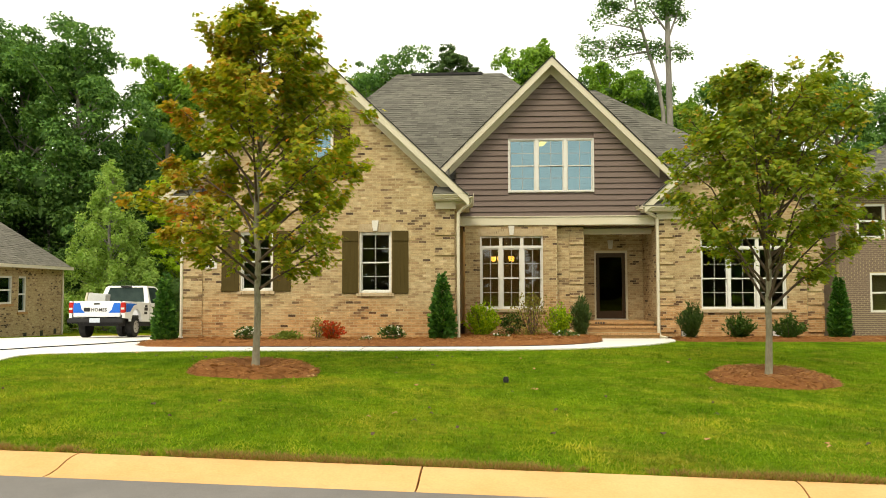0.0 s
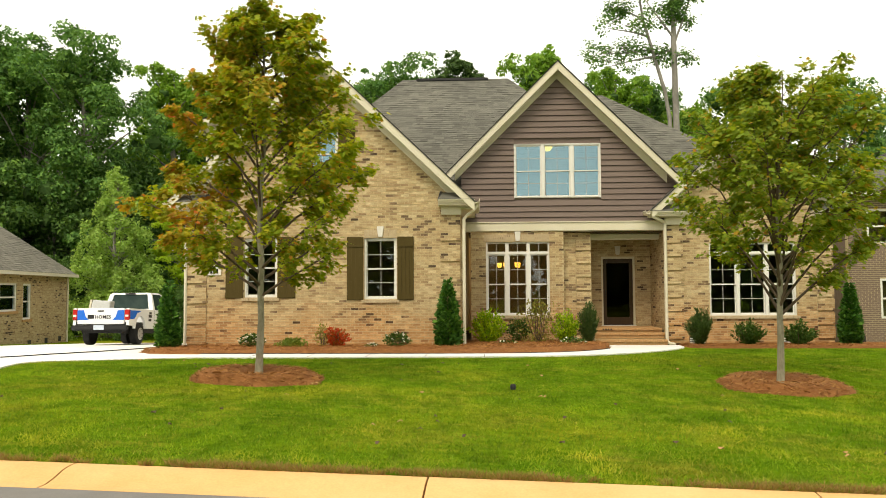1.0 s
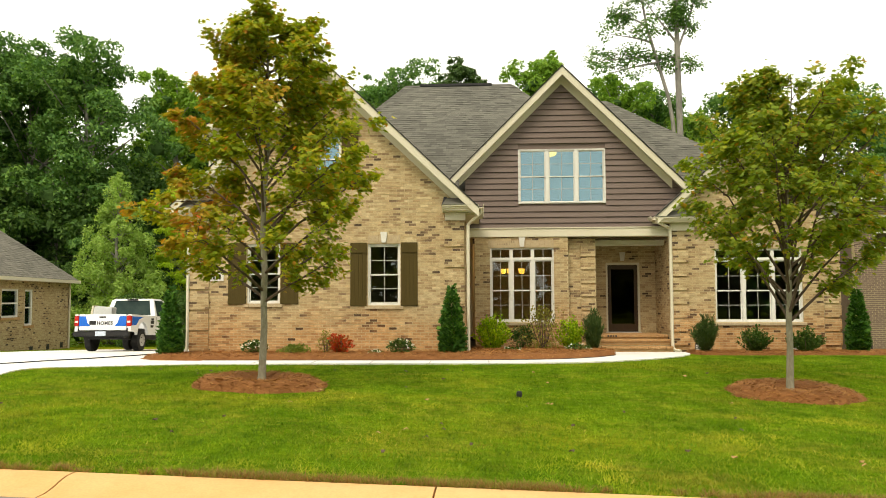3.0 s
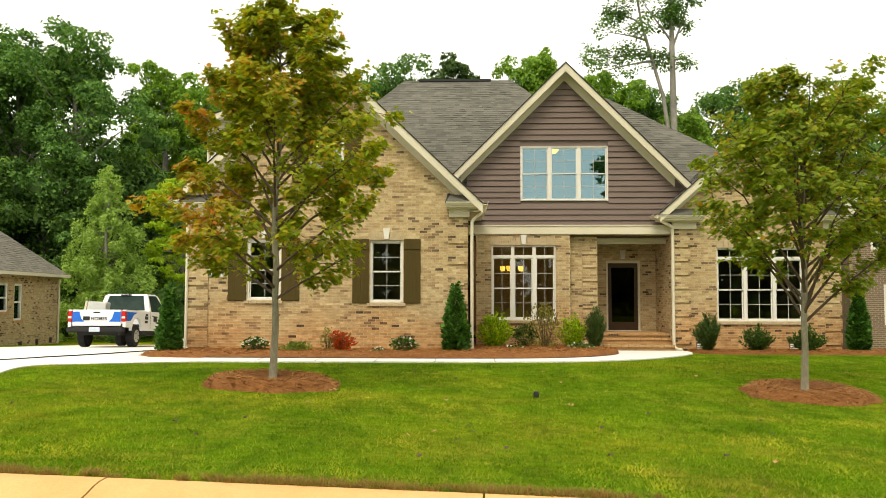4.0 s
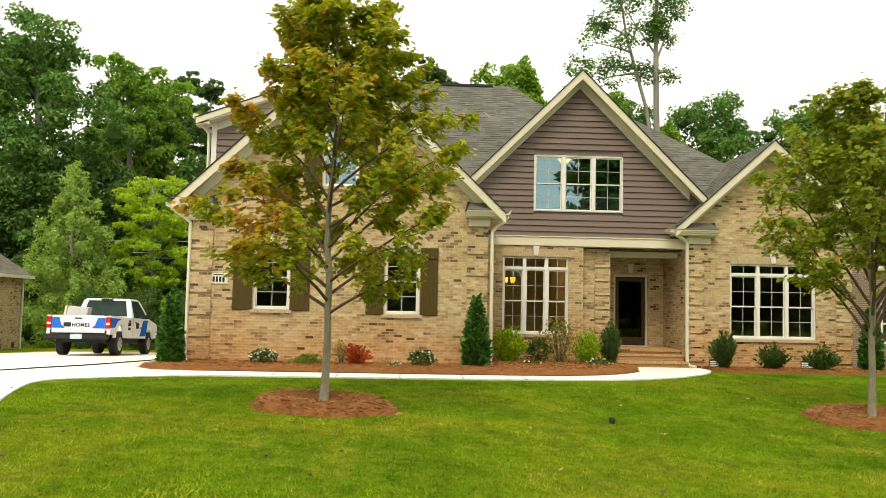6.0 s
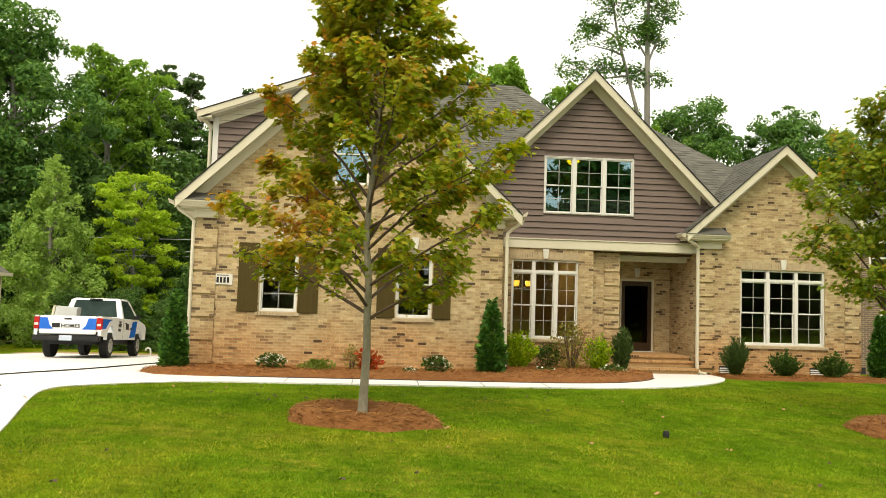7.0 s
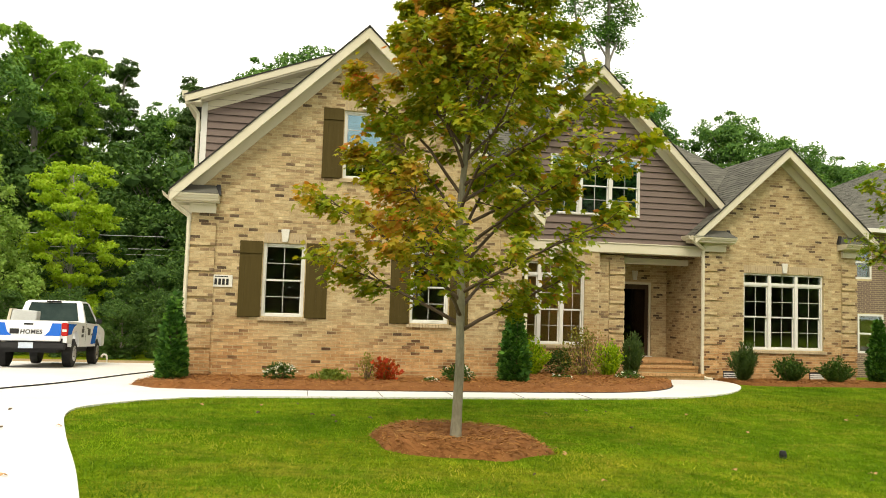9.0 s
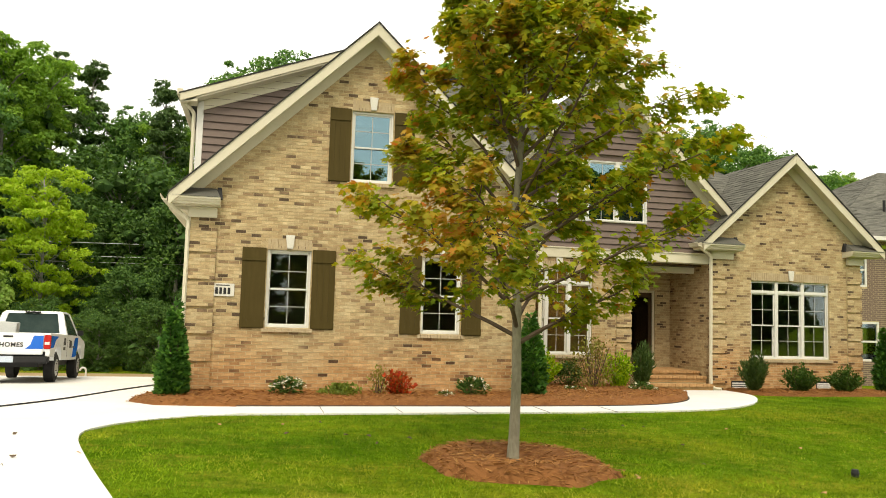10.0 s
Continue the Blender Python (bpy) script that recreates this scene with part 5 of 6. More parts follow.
maple("maple_tree", (-2.60, 12.28, ground_z(-2.6, 12.28)), 6.15, profile((1.2, 0.6), (1.6, 1.15), (2.1, 1.85), (2.7, 2.15), (3.5, 1.92), (4.4, 1.42), (5.2, 0.98), (5.8, 0.60), (6.15, 0.28)),
      profile((1.4, 0.0), (2.5, -0.12), (3.5, 0.28), (4.4, 0.26), (5.2, 0.16), (6.1, -0.08)), 1.32, 21, 33000, M_MAPLE,
      "young maple tree turning yellow and orange, in a straw ring", 0.090, nb=46)
maple("maple_tree", (5.90, 13.32, ground_z(5.9, 13.3)), 5.25, profile((1.2, 0.8), (1.5, 1.35), (2.0, 2.05), (2.7, 2.25), (3.6, 2.05), (4.6, 1.55), (5.1, 1.0), (5.4, 0.4)),
      profile((1.4, 0.0), (3.0, 0.06), (4.6, 0.2), (5.4, 0.1)), 1.22, 33, 24000, M_MAPLE2,
      "young green maple tree in a straw ring", 0.088, (0.55, 0.6), 0.80, 42)


P5 = (1 + 5 ** 0.5) / 2
ICO_V = [Vector(v).normalized() for v in ((-1, P5, 0), (1, P5, 0), (-1, -P5, 0), (1, -P5, 0), (0, -1, P5), (0, 1, P5), (0, -1, -P5), (0, 1, -P5), (P5, 0, -1), (P5, 0, 1), (-P5, 0, -1), (-P5, 0, 1))]
ICO_F = [(0, 11, 5), (0, 5, 1), (0, 1, 7), (0, 7, 10), (0, 10, 11), (1, 5, 9), (5, 11, 4), (11, 10, 2), (10, 7, 6), (7, 1, 8), (3, 9, 4), (3, 4, 2), (3, 2, 6), (3, 6, 8), (3, 8, 9), (4, 9, 5), (2, 4, 11), (6, 2, 10), (8, 6, 7), (9, 8, 1)]
TRI_LEAF = np.array([(-0.36, 0.1), (0.36, 0.0), (0.05, 1.0)])


def wood_tree(name, label, height, spread, seed, mat, n, leaf=0.30, bare=0.25, tufts=46, lean=0.0, shape="broad", girth=0.022, core=True, leaders=4, ball=1.0):
    """A tall woodland tree: trunk, limbs to the tufts, and leaves over the skin of the small clumps that make each tuft."""
    rng = np.random.default_rng(seed)
    tree = thing(name, label, "tree")
    trunk = [(lean * (k / 7) ** 1.2 + rng.normal(0, 0.08) * k / 7, rng.normal(0, 0.08) * k / 7, height * 0.93 * k / 7 - (0.5 if k == 0 else 0)) for k in range(8)]
    Geo().tube(trunk, [girth * height * (1 - k / 7.6) + 0.02 for k in range(8)], 7).part("trunk", M_FARBARK, tree, "", 0, True)
    limbs, inner = Geo(), Geo()
    T = np.array(trunk)
    flatness = {"broad": 0.78, "pine": 0.5, "layered": 0.5, "cone": 1.15}[shape]
    balls = []                      # centre, radius, inside the crown
    lobe = rng.uniform(0, 6.283, 3)
    for i in range(tufts):
        f = (i + rng.random()) / tufts
        z = height * (bare + (0.97 - bare) * f)
        a = i * 2.39996 + rng.normal(0, 0.3)
        if shape == "pine":
            rad = spread * (1.05 - f) ** 0.6
        elif shape == "cone":
            rad = spread * (1.0 - f) ** 0.75
        else:
            rad = spread * (math.sin(math.pi * min(1, 0.16 + 0.74 * f)) ** 0.62) * (1 + 0.16 * math.sin(3 * a + lobe[0] + 5 * f) + 0.10 * math.sin(5 * a + lobe[1] - 9 * f))
        rr = rad * rng.uniform(0.3, 1.0)
        cx, cy = [np.interp(z * 0.93, T[:, 2], T[:, c]) for c in (0, 1)]
        c = np.array([cx + math.cos(a) * rr, cy + math.sin(a) * rr, z + rng.normal(0, 0.3)])
        zb = max(0.3 * height * bare, z - rr * (0.8 if shape != "pine" else 0.25))
        bx, by = [np.interp(zb, T[:, 2], T[:, k]) for k in (0, 1)]
        limbs.tube([(bx, by, zb), tuple((np.array((bx, by, zb)) + c) / 2 + np.array((0, 0, 0.2))), tuple(c)], [0.19 * girth * height, 0.12 * girth * height, 0.04 * girth * height], 4)
        balls.append((c, ball * spread * rng.uniform(0.19, 0.33) * (1.15 - 0.75 * f if shape == "cone" else 1), rr < 0.8 * rad and f < 0.9))
    for i in range(leaders if shape == "broad" else 0):
        a = 6.283 * i / leaders + rng.normal(0, 0.4)
        r0, top = spread * rng.uniform(0.15, 0.5), height * rng.uniform(0.90, 1.0)
        for k in range(4):
            z = top - spread * 0.62 * (1 - k / 3)
            balls.append((np.array([math.cos(a) * r0 * (1 - 0.1 * k), math.sin(a) * r0 * (1 - 0.1 * k), z]), spread * (0.22, 0.18, 0.14, 0.09)[k], False))
    spots, outs = [], []
    total = sum(b[1] ** 2 for b in balls)
    for c, R, inside in balls:
        m = max(20, int(n * R * R / total))
        k = int(rng.integers(6, 10))
        e = rng.normal(0, 1, (k, 3))
        e[:, 2] = e[:, 2] * 0.8 + 0.25
        e /= np.linalg.norm(e, axis=1)[:, None]
        mid = c + e * R * np.array([0.72, 0.72, 0.72 * flatness])
        rad = R * rng.uniform(0.30, 0.55, k)
        w = rng.integers(0, k, m)
        q = rng.normal(0, 1, (m, 3)) + np.array([0, 0, 0.35])
        q /= np.linalg.norm(q, axis=1)[:, None]
        skin = rng.uniform(0.72, 1.12, m) * rad[w]
        spots.append(mid[w] + q * skin[:, None] * np.array([1, 1, flatness]))
        outs.append(q)
        # added dark solid, stands in for the shade deep inside the tuft
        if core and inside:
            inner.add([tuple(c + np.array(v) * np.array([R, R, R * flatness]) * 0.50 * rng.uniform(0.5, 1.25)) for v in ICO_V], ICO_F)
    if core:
        tagged(inner.part("crown_shade_core", M_INNER, tree), kind="stuff")
    tagged(limbs.part("limb_fan", M_FARBARK, tree), kind="stuff")
    spots, outs = np.concatenate(spots), np.concatenate(outs)
    lv = new("leaves", leaf_mesh("leaves", spots, outs, np.full(len(spots), leaf), TRI_LEAF, mat, rng, 0.6, 0.2, 0.25, 0.75))
    lv.parent = tree
    tagged(lv, kind="stuff")
    return tree


def far(x, y):
    return ground_z(x, y) - 0.1


stock = [
    wood_tree("woodland_tree", "tall deep green broadleaf tree behind the houses", 16.0, 4.3, 101, M_WOODS, 40000, 0.21, 0.10, 70),
    wood_tree("woodland_tree", "tall deep green broadleaf tree behind the houses", 15.0, 3.9, 102, M_WOODS, 38000, 0.20, 0.08, 66, leaders=5),
    wood_tree("woodland_tree", "mid-green broadleaf tree at the wood's edge", 14.0, 2.8, 103, M_WOODS2, 32000, 0.19, 0.12, 62, leaders=3),
    wood_tree("pine_tree", "dark pine tree among the woods", 18.0, 2.4, 104, M_PINE, 14000, 0.22, 0.45, 50, 0.0, "pine", 0.014, False),
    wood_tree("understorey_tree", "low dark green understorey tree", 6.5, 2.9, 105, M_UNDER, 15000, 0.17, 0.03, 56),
    wood_tree("woodland_tree", "open-crowned mid-green broadleaf tree", 15.5, 3.8, 106, M_WOODS2, 24000, 0.20, 0.30, 54, core=False),
    wood_tree("roadside_tree", "broadleaf tree across the street", 14.0, 4.6, 107, M_ARBOR, 7500, 0.85, 0.03, 50),
]
HEIGHTS = [16.0, 15.0, 14.0, 18.0, 6.5, 15.5, 14.0]
used = set()


def plant(kind, x, y, height):
    """A stock tree at (x, y), scaled to its height and turned by its place."""
    ob = stock[kind]
    if kind in used:
        ob = copy_thing(ob, pose(0, 0, 0))
    used.add(kind)
    ob.matrix_basis = pose(x, y, far(x, y), 0, 0, (x * 37.0 + y * 11.0) % 360) @ Matrix.Scale(height / HEIGHTS[kind], 4)


# left woods, then behind the house, then right
for kind, x, y, h in [(0, -33, 44, 16.5), (1, -28.8, 43, 16), (0, -25.4, 44, 17.5), (1, -21.8, 43.5, 16.7), (4, -19.0, 46, 9.5), (2, -19.2, 50, 17.2), (4, -12.5, 47, 10), (1, -30, 54, 15), (0, -22.3, 56, 14.5), (2, -18.2, 53, 16.7), (1, -13.6, 57, 14.9), (2, -11.4, 56, 14.0),
                       (3, -16.1, 57, 18.2), (3, -21.5, 70, 22.5), (3, -11.2, 54, 16.4), (1, -6.9, 60, 19.5), (0, -4.4, 62, 19.8), (2, -9.4, 62, 16.0), (1, -2.2, 59, 17.8), (3, -0.4, 51, 18.3), (3, 0.5, 52, 17.7), (3, -1.2, 53, 17.8), (1, 0.8, 57, 16.6), (2, 4.9, 51, 18.4), (0, 8.0, 54, 15.8), (1, 12.3, 52, 15.9), (2, 9.6, 50, 16.4), (2, 14.4, 50, 14.2), (0, 19.8, 56, 17.3),
                       (4, 21.5, 52, 10.5), (1, 25.8, 54, 16.6), (0, 31.5, 56, 15.6), (1, 37, 58, 15.0), (2, 42, 60, 15.5), (5, 47, 60, 14), (0, 53, 64, 15),
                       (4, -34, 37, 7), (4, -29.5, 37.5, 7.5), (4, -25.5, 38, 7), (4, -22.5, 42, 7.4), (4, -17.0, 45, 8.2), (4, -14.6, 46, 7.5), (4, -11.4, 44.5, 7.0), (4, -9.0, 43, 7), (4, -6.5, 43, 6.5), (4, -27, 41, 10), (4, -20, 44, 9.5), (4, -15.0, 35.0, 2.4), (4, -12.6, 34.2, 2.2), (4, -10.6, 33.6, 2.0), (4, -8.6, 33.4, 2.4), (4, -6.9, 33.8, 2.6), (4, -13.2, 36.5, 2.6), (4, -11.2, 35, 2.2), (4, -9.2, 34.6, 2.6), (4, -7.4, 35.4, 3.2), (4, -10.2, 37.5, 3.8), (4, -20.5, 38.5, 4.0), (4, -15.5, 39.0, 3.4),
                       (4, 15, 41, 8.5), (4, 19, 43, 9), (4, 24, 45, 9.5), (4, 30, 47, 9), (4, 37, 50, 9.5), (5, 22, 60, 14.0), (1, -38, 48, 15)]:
    plant(kind, x, y, h)
# woods across the street, behind the camera
for i in range(22):
    plant(6, -52.4 + 5.2 * i, -42 - 4 * (i % 2), (9.0 if -52.4 + 5.2 * i < -12 else 9.4 if -52.4 + 5.2 * i < 19 else 18.0) + 1.6 * ((i * 7) % 5) / 4)


def tall_tree(x, y):
    """Two bare grey trunks that fork high up, with thin sprays of leaves along the limbs."""
    rng = np.random.default_rng(121)
    tree = thing("tall_thin_tree", "tall thin tree with two bare grey trunks and a sparse crown", "tree", (x, y, far(x, y)))
    Geo().tube([(0.05, 0, -0.5), (0.02, 0, 6), (0.0, 0, 11), (-0.05, 0, 15.5), (-0.02, 0.1, 18), (0.15, 0.1, 21.5), (0.2, 0.1, 23.5)], [0.23, 0.20, 0.17, 0.145, 0.10, 0.06, 0.02], 8).part("trunk", M_FARBARK, tree, "", 0, True)
    Geo().tube([(-0.3, 0.1, -0.5), (-0.28, 0.1, 8), (-0.32, 0.1, 11.5), (-0.55, 0.1, 13), (-1.05, 0.1, 14.8), (-1.45, 0.15, 16.3), (-1.6, 0.2, 16.9), (-1.9, 0.3, 19), (-2.3, 0.3, 21)], [0.15, 0.13, 0.11, 0.10, 0.09, 0.085, 0.07, 0.05, 0.02], 7).part("side_trunk", M_FARBARK, tree, "second leaning grey trunk", 0, True)
    limbs = [((-0.05, 0, 15.5), (0.85, 0.2, 17.9), (1.5, 0.4, 20.6)), ((-0.05, 0, 15.9), (-0.9, -0.3, 16.9), (-1.9, -0.5, 18.2)), ((-1.6, 0.2, 16.9), (-2.1, 0.5, 17.4), (-3.3, 0.8, 17.9)),
             ((-1.35, 0.1, 16.0), (-2.3, -0.4, 16.1), (-3.7, -0.8, 16.2)), ((-1.2, 0.1, 15.3), (-2.5, 0.3, 15.2), (-4.2, 0.7, 15.3)), ((-1.1, 0.1, 14.9), (-2.4, -0.2, 14.6), (-3.9, -0.3, 14.2)),
             ((0, 0, 14.9), (0.5, -0.2, 14.9), (1.0, -0.3, 14.7)), ((0, 0, 16.8), (0.6, 0.6, 17.0), (1.15, 0.9, 17.0)), ((0, 0.1, 17.5), (-0.3, -0.7, 18.6), (-0.4, -1.1, 19.8)), ((0.1, 0.1, 19), (0.8, -0.5, 20), (1.3, -0.9, 21.4)),
             ((0.1, 0.1, 20), (-0.5, 0.6, 21), (-0.9, 0.9, 22)), ((-2.0, 0.3, 19.2), (-2.8, 0, 19.8), (-3.5, -0.2, 20.2)), ((-0.05, 0, 15.2), (-0.6, 0.3, 15.2), (-1.2, 0.6, 15.0))]
    # clumps of leaves: centre, half width, half height, leaves
    sprays = [((-3.0, 0.3, 15.35), 1.65, 0.26, 900), ((-3.3, -0.2, 14.5), 1.3, 0.36, 330), ((-2.8, -0.4, 16.45), 1.35, 0.30, 420), ((-3.1, 0.6, 17.7), 0.75, 0.35, 560), ((-0.75, 0, 17.2), 0.85, 0.6, 520),
              ((0.1, 0, 17.6), 0.50, 0.65, 900), ((0.9, 0.4, 16.9), 0.35, 0.28, 160), ((0.7, -0.2, 14.8), 0.45, 0.35, 240), ((-0.7, 0.3, 15.0), 0.6, 0.42, 520), ((0.9, 0.3, 19.0), 0.75, 0.9, 900),
              ((-0.2, -0.4, 19.6), 0.8, 0.8, 900), ((-1.9, 0, 18.8), 1.0, 0.6, 700), ((0.5, 0.1, 21.6), 1.2, 0.9, 1100), ((-2.9, 0.1, 20.2), 0.8, 0.6, 400), ((-1.6, 0.1, 20.8), 0.9, 0.7, 600)]
    for pts in limbs:
        Geo().tube(curve(pts, 3), [0.075 - 0.062 * k / 6 for k in range(7)], 5).part("limb", M_FARBARK, tree)
    twigs, spots, outs = Geo(), [], []
    for c, w, h, n in sprays:
        n = int(1.25 * n)
        k = max(6, n // 22)
        at = np.array(c) + rng.uniform(-1, 1, (k, 3)) * np.array([w, 0.75 * w, h])
        for p in at[:k // 2]:
            twigs.tube([tuple(np.array(c) + (p - np.array(c)) * 0.2), tuple(p)], [0.016, 0.006], 3)
        pick = rng.integers(0, k, n)
        q = rng.normal(0, 1, (n, 3))
        spots.append(at[pick] + q * np.array([0.15, 0.15, 0.10]))
        outs.append(q / np.linalg.norm(q, axis=1)[:, None])
    tagged(twigs.part("twig_spray", M_TWIG, tree), kind="stuff")
    spots, outs = np.concatenate(spots), np.concatenate(outs)
    lv = new("leaves", leaf_mesh("leaves", spots, outs, np.full(len(spots), 0.165), QUAD_LEAF, M_WOODS, rng, 0.4, 0.3, 0.2))
    lv.parent = tree
    tagged(lv, "sparse green leaves", kind="stuff")


tall_tree(11.52, 42.0)
young = wood_tree("young_tree", "slender bright yellow-green young tree", 8.3, 2.4, 122, M_YELLOWGREEN, 36000, 0.125, 0.12, 130, 0.0, "layered", 0.009, False, ball=0.72)
young.location = (-14.2, 40.3, far(-14, 40))
will = wood_tree("bushy_tree", "soft grey-green bushy tree at the wood's edge", 8.2, 3.0, 123, M_WILLOW, 36000, 0.135, 0.02, 130, 0.0, "cone", 0.016, False, ball=0.8)
will.location = (-17.0, 37.6, far(-17, 37.6))


def shrub(name, label, x, y, w, h, mat, n, leaf, seed, shape="round", petals=0, lift=None, leafshape=OVAL_LEAF, twiggy=0, rough=0.25):
    """A garden shrub: short stems and leaves in tufts over its form."""
    rng = np.random.default_rng(seed)
    z0 = ground_z(x, y) + (0.06 if lift is None else lift)
    ob = thing(name, label, "shrub", (x, y, z0))
    st = Geo()
    stems = 7 + twiggy
    for i in range(stems):
        a = 6.283 * i / stems + rng.normal(0, 0.3)
        e = rng.uniform(0.3, 0.85)
        st.tube([(0.02 * math.cos(a), 0.02 * math.sin(a), -0.06), (0.25 * w * e * math.cos(a), 0.25 * w * e * math.sin(a), h * 0.45), (0.46 * w * e * math.cos(a), 0.46 * w * e * math.sin(a), h * (0.9 if twiggy else 0.75))], [0.010, 0.007, 0.003], 4)
    tagged(st.part("stem_clump", M_TWIG, ob), kind="stuff")
    if shape == "cone":
        f = 1 - np.sqrt(rng.random(n)) * 0.99
        a = rng.uniform(0, 6.283, n)
        lump = 1 + 0.16 * np.sin(5 * a + 9 * f) + 0.10 * np.sin(11 * a - 21 * f)
        r = w / 2 * (np.minimum(1, (1 - f) * 1.6 + 0.03) ** 0.9) * lump * rng.uniform(0.62, 1.05, n)
        r *= np.where(f < 0.06, 0.8, 1.0)
        p = np.stack([r * np.cos(a), r * np.sin(a), f * h], 1)
        o = np.stack([np.cos(a), np.sin(a), np.full(n, 0.9)], 1)
        me = leaf_mesh("foliage", p, o, np.full(n, leaf), leafshape, mat, rng, 0.1, -0.35, 0.15)
    elif shape == "spiky":
        m = 70
        a, e = rng.uniform(0, 6.283, m), np.sqrt(rng.random(m))
        tip = np.stack([e * w / 2 * np.cos(a), e * w / 2 * np.sin(a), h * (1 - 0.45 * e * e) * rng.uniform(0.72, 1.1, m)], 1)
        k, f = rng.integers(0, m, n), rng.uniform(0.05, 1, n)
        p = tip[k] * f[:, None] ** np.array([0.75, 0.75, 1.0]) + rng.normal(0, 0.025, (n, 3)) * np.array([1, 1, 0.4])
        p[:, 2] = np.maximum(p[:, 2], 0.02)
        o = tip[k] / np.linalg.norm(tip[k], axis=1)[:, None]
        me = leaf_mesh("foliage", p, o * 1.6, np.full(n, leaf), leafshape, mat, rng, 0.1, -0.5, 0.1)
    elif shape == "upright":
        a, f = rng.uniform(0, 6.283, n), rng.uniform(0.0, 1, n) ** 0.85
        r = w / 2 * np.sin(np.pi * (0.18 + 0.68 * f)) * rng.uniform(0.1, 1.0, n) * (1 + 0.3 * np.sin(4 * a + seed) * f)
        f = f * (1 + 0.12 * np.sin(7 * a + seed))
        p = np.stack([r * np.cos(a), r * np.sin(a), f * h], 1)
        o = np.stack([np.cos(a) * 0.5, np.sin(a) * 0.5, np.full(n, 1.4)], 1)
        me = leaf_mesh("foliage", p, o, np.full(n, leaf), leafshape, mat, rng, 0.1, -0.5, 0.1)
    else:
        q = rng.normal(0, 1, (n, 3))
        q /= np.linalg.norm(q, axis=1)[:, None]
        q[:, 2] = np.abs(q[:, 2]) * np.where(rng.random(n) < 0.25, -0.7, 1)
        lump = 1 + rough * np.array([noise.noise((v[0] * 2.6 + seed, v[1] * 2.6, v[2] * 2.6)) + 0.7 * noise.noise((v[0] * 6.0, v[1] * 6.0 + seed, v[2] * 6.0)) for v in q])
        d = rng.uniform(0.2, 1.06, n) ** 0.55 * lump
        p = q * d[:, None] * np.array([w / 2, w / 2, h * 0.5]) + np.array([0, 0, h * 0.5])
        me = leaf_mesh("foliage", p, q, np.full(n, leaf), leafshape, mat, rng, 0.3, -0.1, 0.2)
    lv = new("foliage", me)
    lv.parent = ob
    tagged(lv, kind="stuff")
    if petals:
        q = rng.normal(0, 1, (petals, 3))
        q[:, 1] = -np.abs(q[:, 1])
        q[:, 2] = np.abs(q[:, 2])
        q /= np.linalg.norm(q, axis=1)[:, None]
        p = q * np.array([w / 2, w / 2, h * 0.5]) * 1.02 + np.array([0, 0, h * 0.52])
        p = np.repeat(p, 5, 0) + rng.normal(0, 0.012, (petals * 5, 3))
        fl = new("flowers", leaf_mesh("flowers", p, np.repeat(q, 5, 0), np.full(petals * 5, 0.035), OVAL_LEAF, M_PETAL, rng, 0.2, -0.2))
        fl.parent = ob
        tagged(fl, "small white flowers", kind="stuff")
    return ob


shrub("arborvitae", "tall conical dark green evergreen at the house corner", -6.74, 18.92, 0.42, 1.76, M_ARBOR, 2800, 0.125, 41, "cone", leafshape=SPRAY)
shrub("arborvitae", "tall conical dark green evergreen in the straw bed", 0.12, 19.3, 0.50, 1.74, M_ARBOR, 2900, 0.13, 42, "cone", leafshape=SPRAY)
shrub("arborvitae", "conical dark green evergreen beside the brick wing", 10.96, 21.75, 0.44, 1.72, M_ARBOR, 2800, 0.13, 43, "cone", leafshape=SPRAY)
shrub("gardenia_shrub", "low green shrub with small white flowers", -4.72, 19.15, 0.64, 0.40, M_BOX, 900, 0.055, 44, petals=26)
shrub("ground_plant", "low feathery green plant in the straw", -3.72, 19.1, 0.80, 0.24, M_FEATHER, 800, 0.07, 45, "upright")
shrub("red_shrub", "small shrub with bright red leaves", -2.62, 19.15, 0.60, 0.56, M_REDLEAF, 900, 0.07, 46, "spiky")
shrub("ground_plant", "thin dry green seedling beside the red shrub", -2.98, 19.25, 0.40, 0.55, M_DRY, 260, 0.05, 47, "upright")
shrub("ground_plant", "tiny plant with white flowers", -1.72, 19.0, 0.36, 0.16, M_BOX, 240, 0.045, 48, petals=10)
shrub("gardenia_shrub", "low green shrub with white flowers", -1.13, 19.2, 0.60, 0.42, M_BOX, 900, 0.055, 49, petals=14)
shrub("lime_shrub", "loose lime green shrub under the dining window", 1.14, 21.6, 1.10, 1.0, M_LIME, 3600, 0.062, 50, "spiky")
shrub("boxwood", "small dark green shrub under the dining window", 1.98, 21.8, 0.72, 0.70, M_BOX, 2200, 0.045, 51)
shrub("twiggy_shrub", "loose twiggy shrub with sparse dry leaves", 2.50, 21.5, 1.25, 1.15, M_DRY, 1100, 0.06, 52, "upright", twiggy=16)
shrub("lime_shrub", "yellow-green shrub beside the pier", 3.26, 21.75, 0.85, 1.0, M_LIME, 2200, 0.062, 53, "spiky")
shrub("juniper", "dark upright juniper beside the steps", 3.88, 21.7, 0.54, 1.12, M_SAGE, 5200, 0.115, 54, "spiky", leafshape=NEEDLE)
shrub("ground_plant", "low plant with white flowers at the bed's edge", 1.6, 20.6, 0.60, 0.16, M_BOX, 300, 0.05, 55, petals=6)
shrub("ground_plant", "low plant with white flowers at the bed's edge", 3.35, 20.75, 0.66, 0.24, M_BOX, 420, 0.05, 56, petals=14)
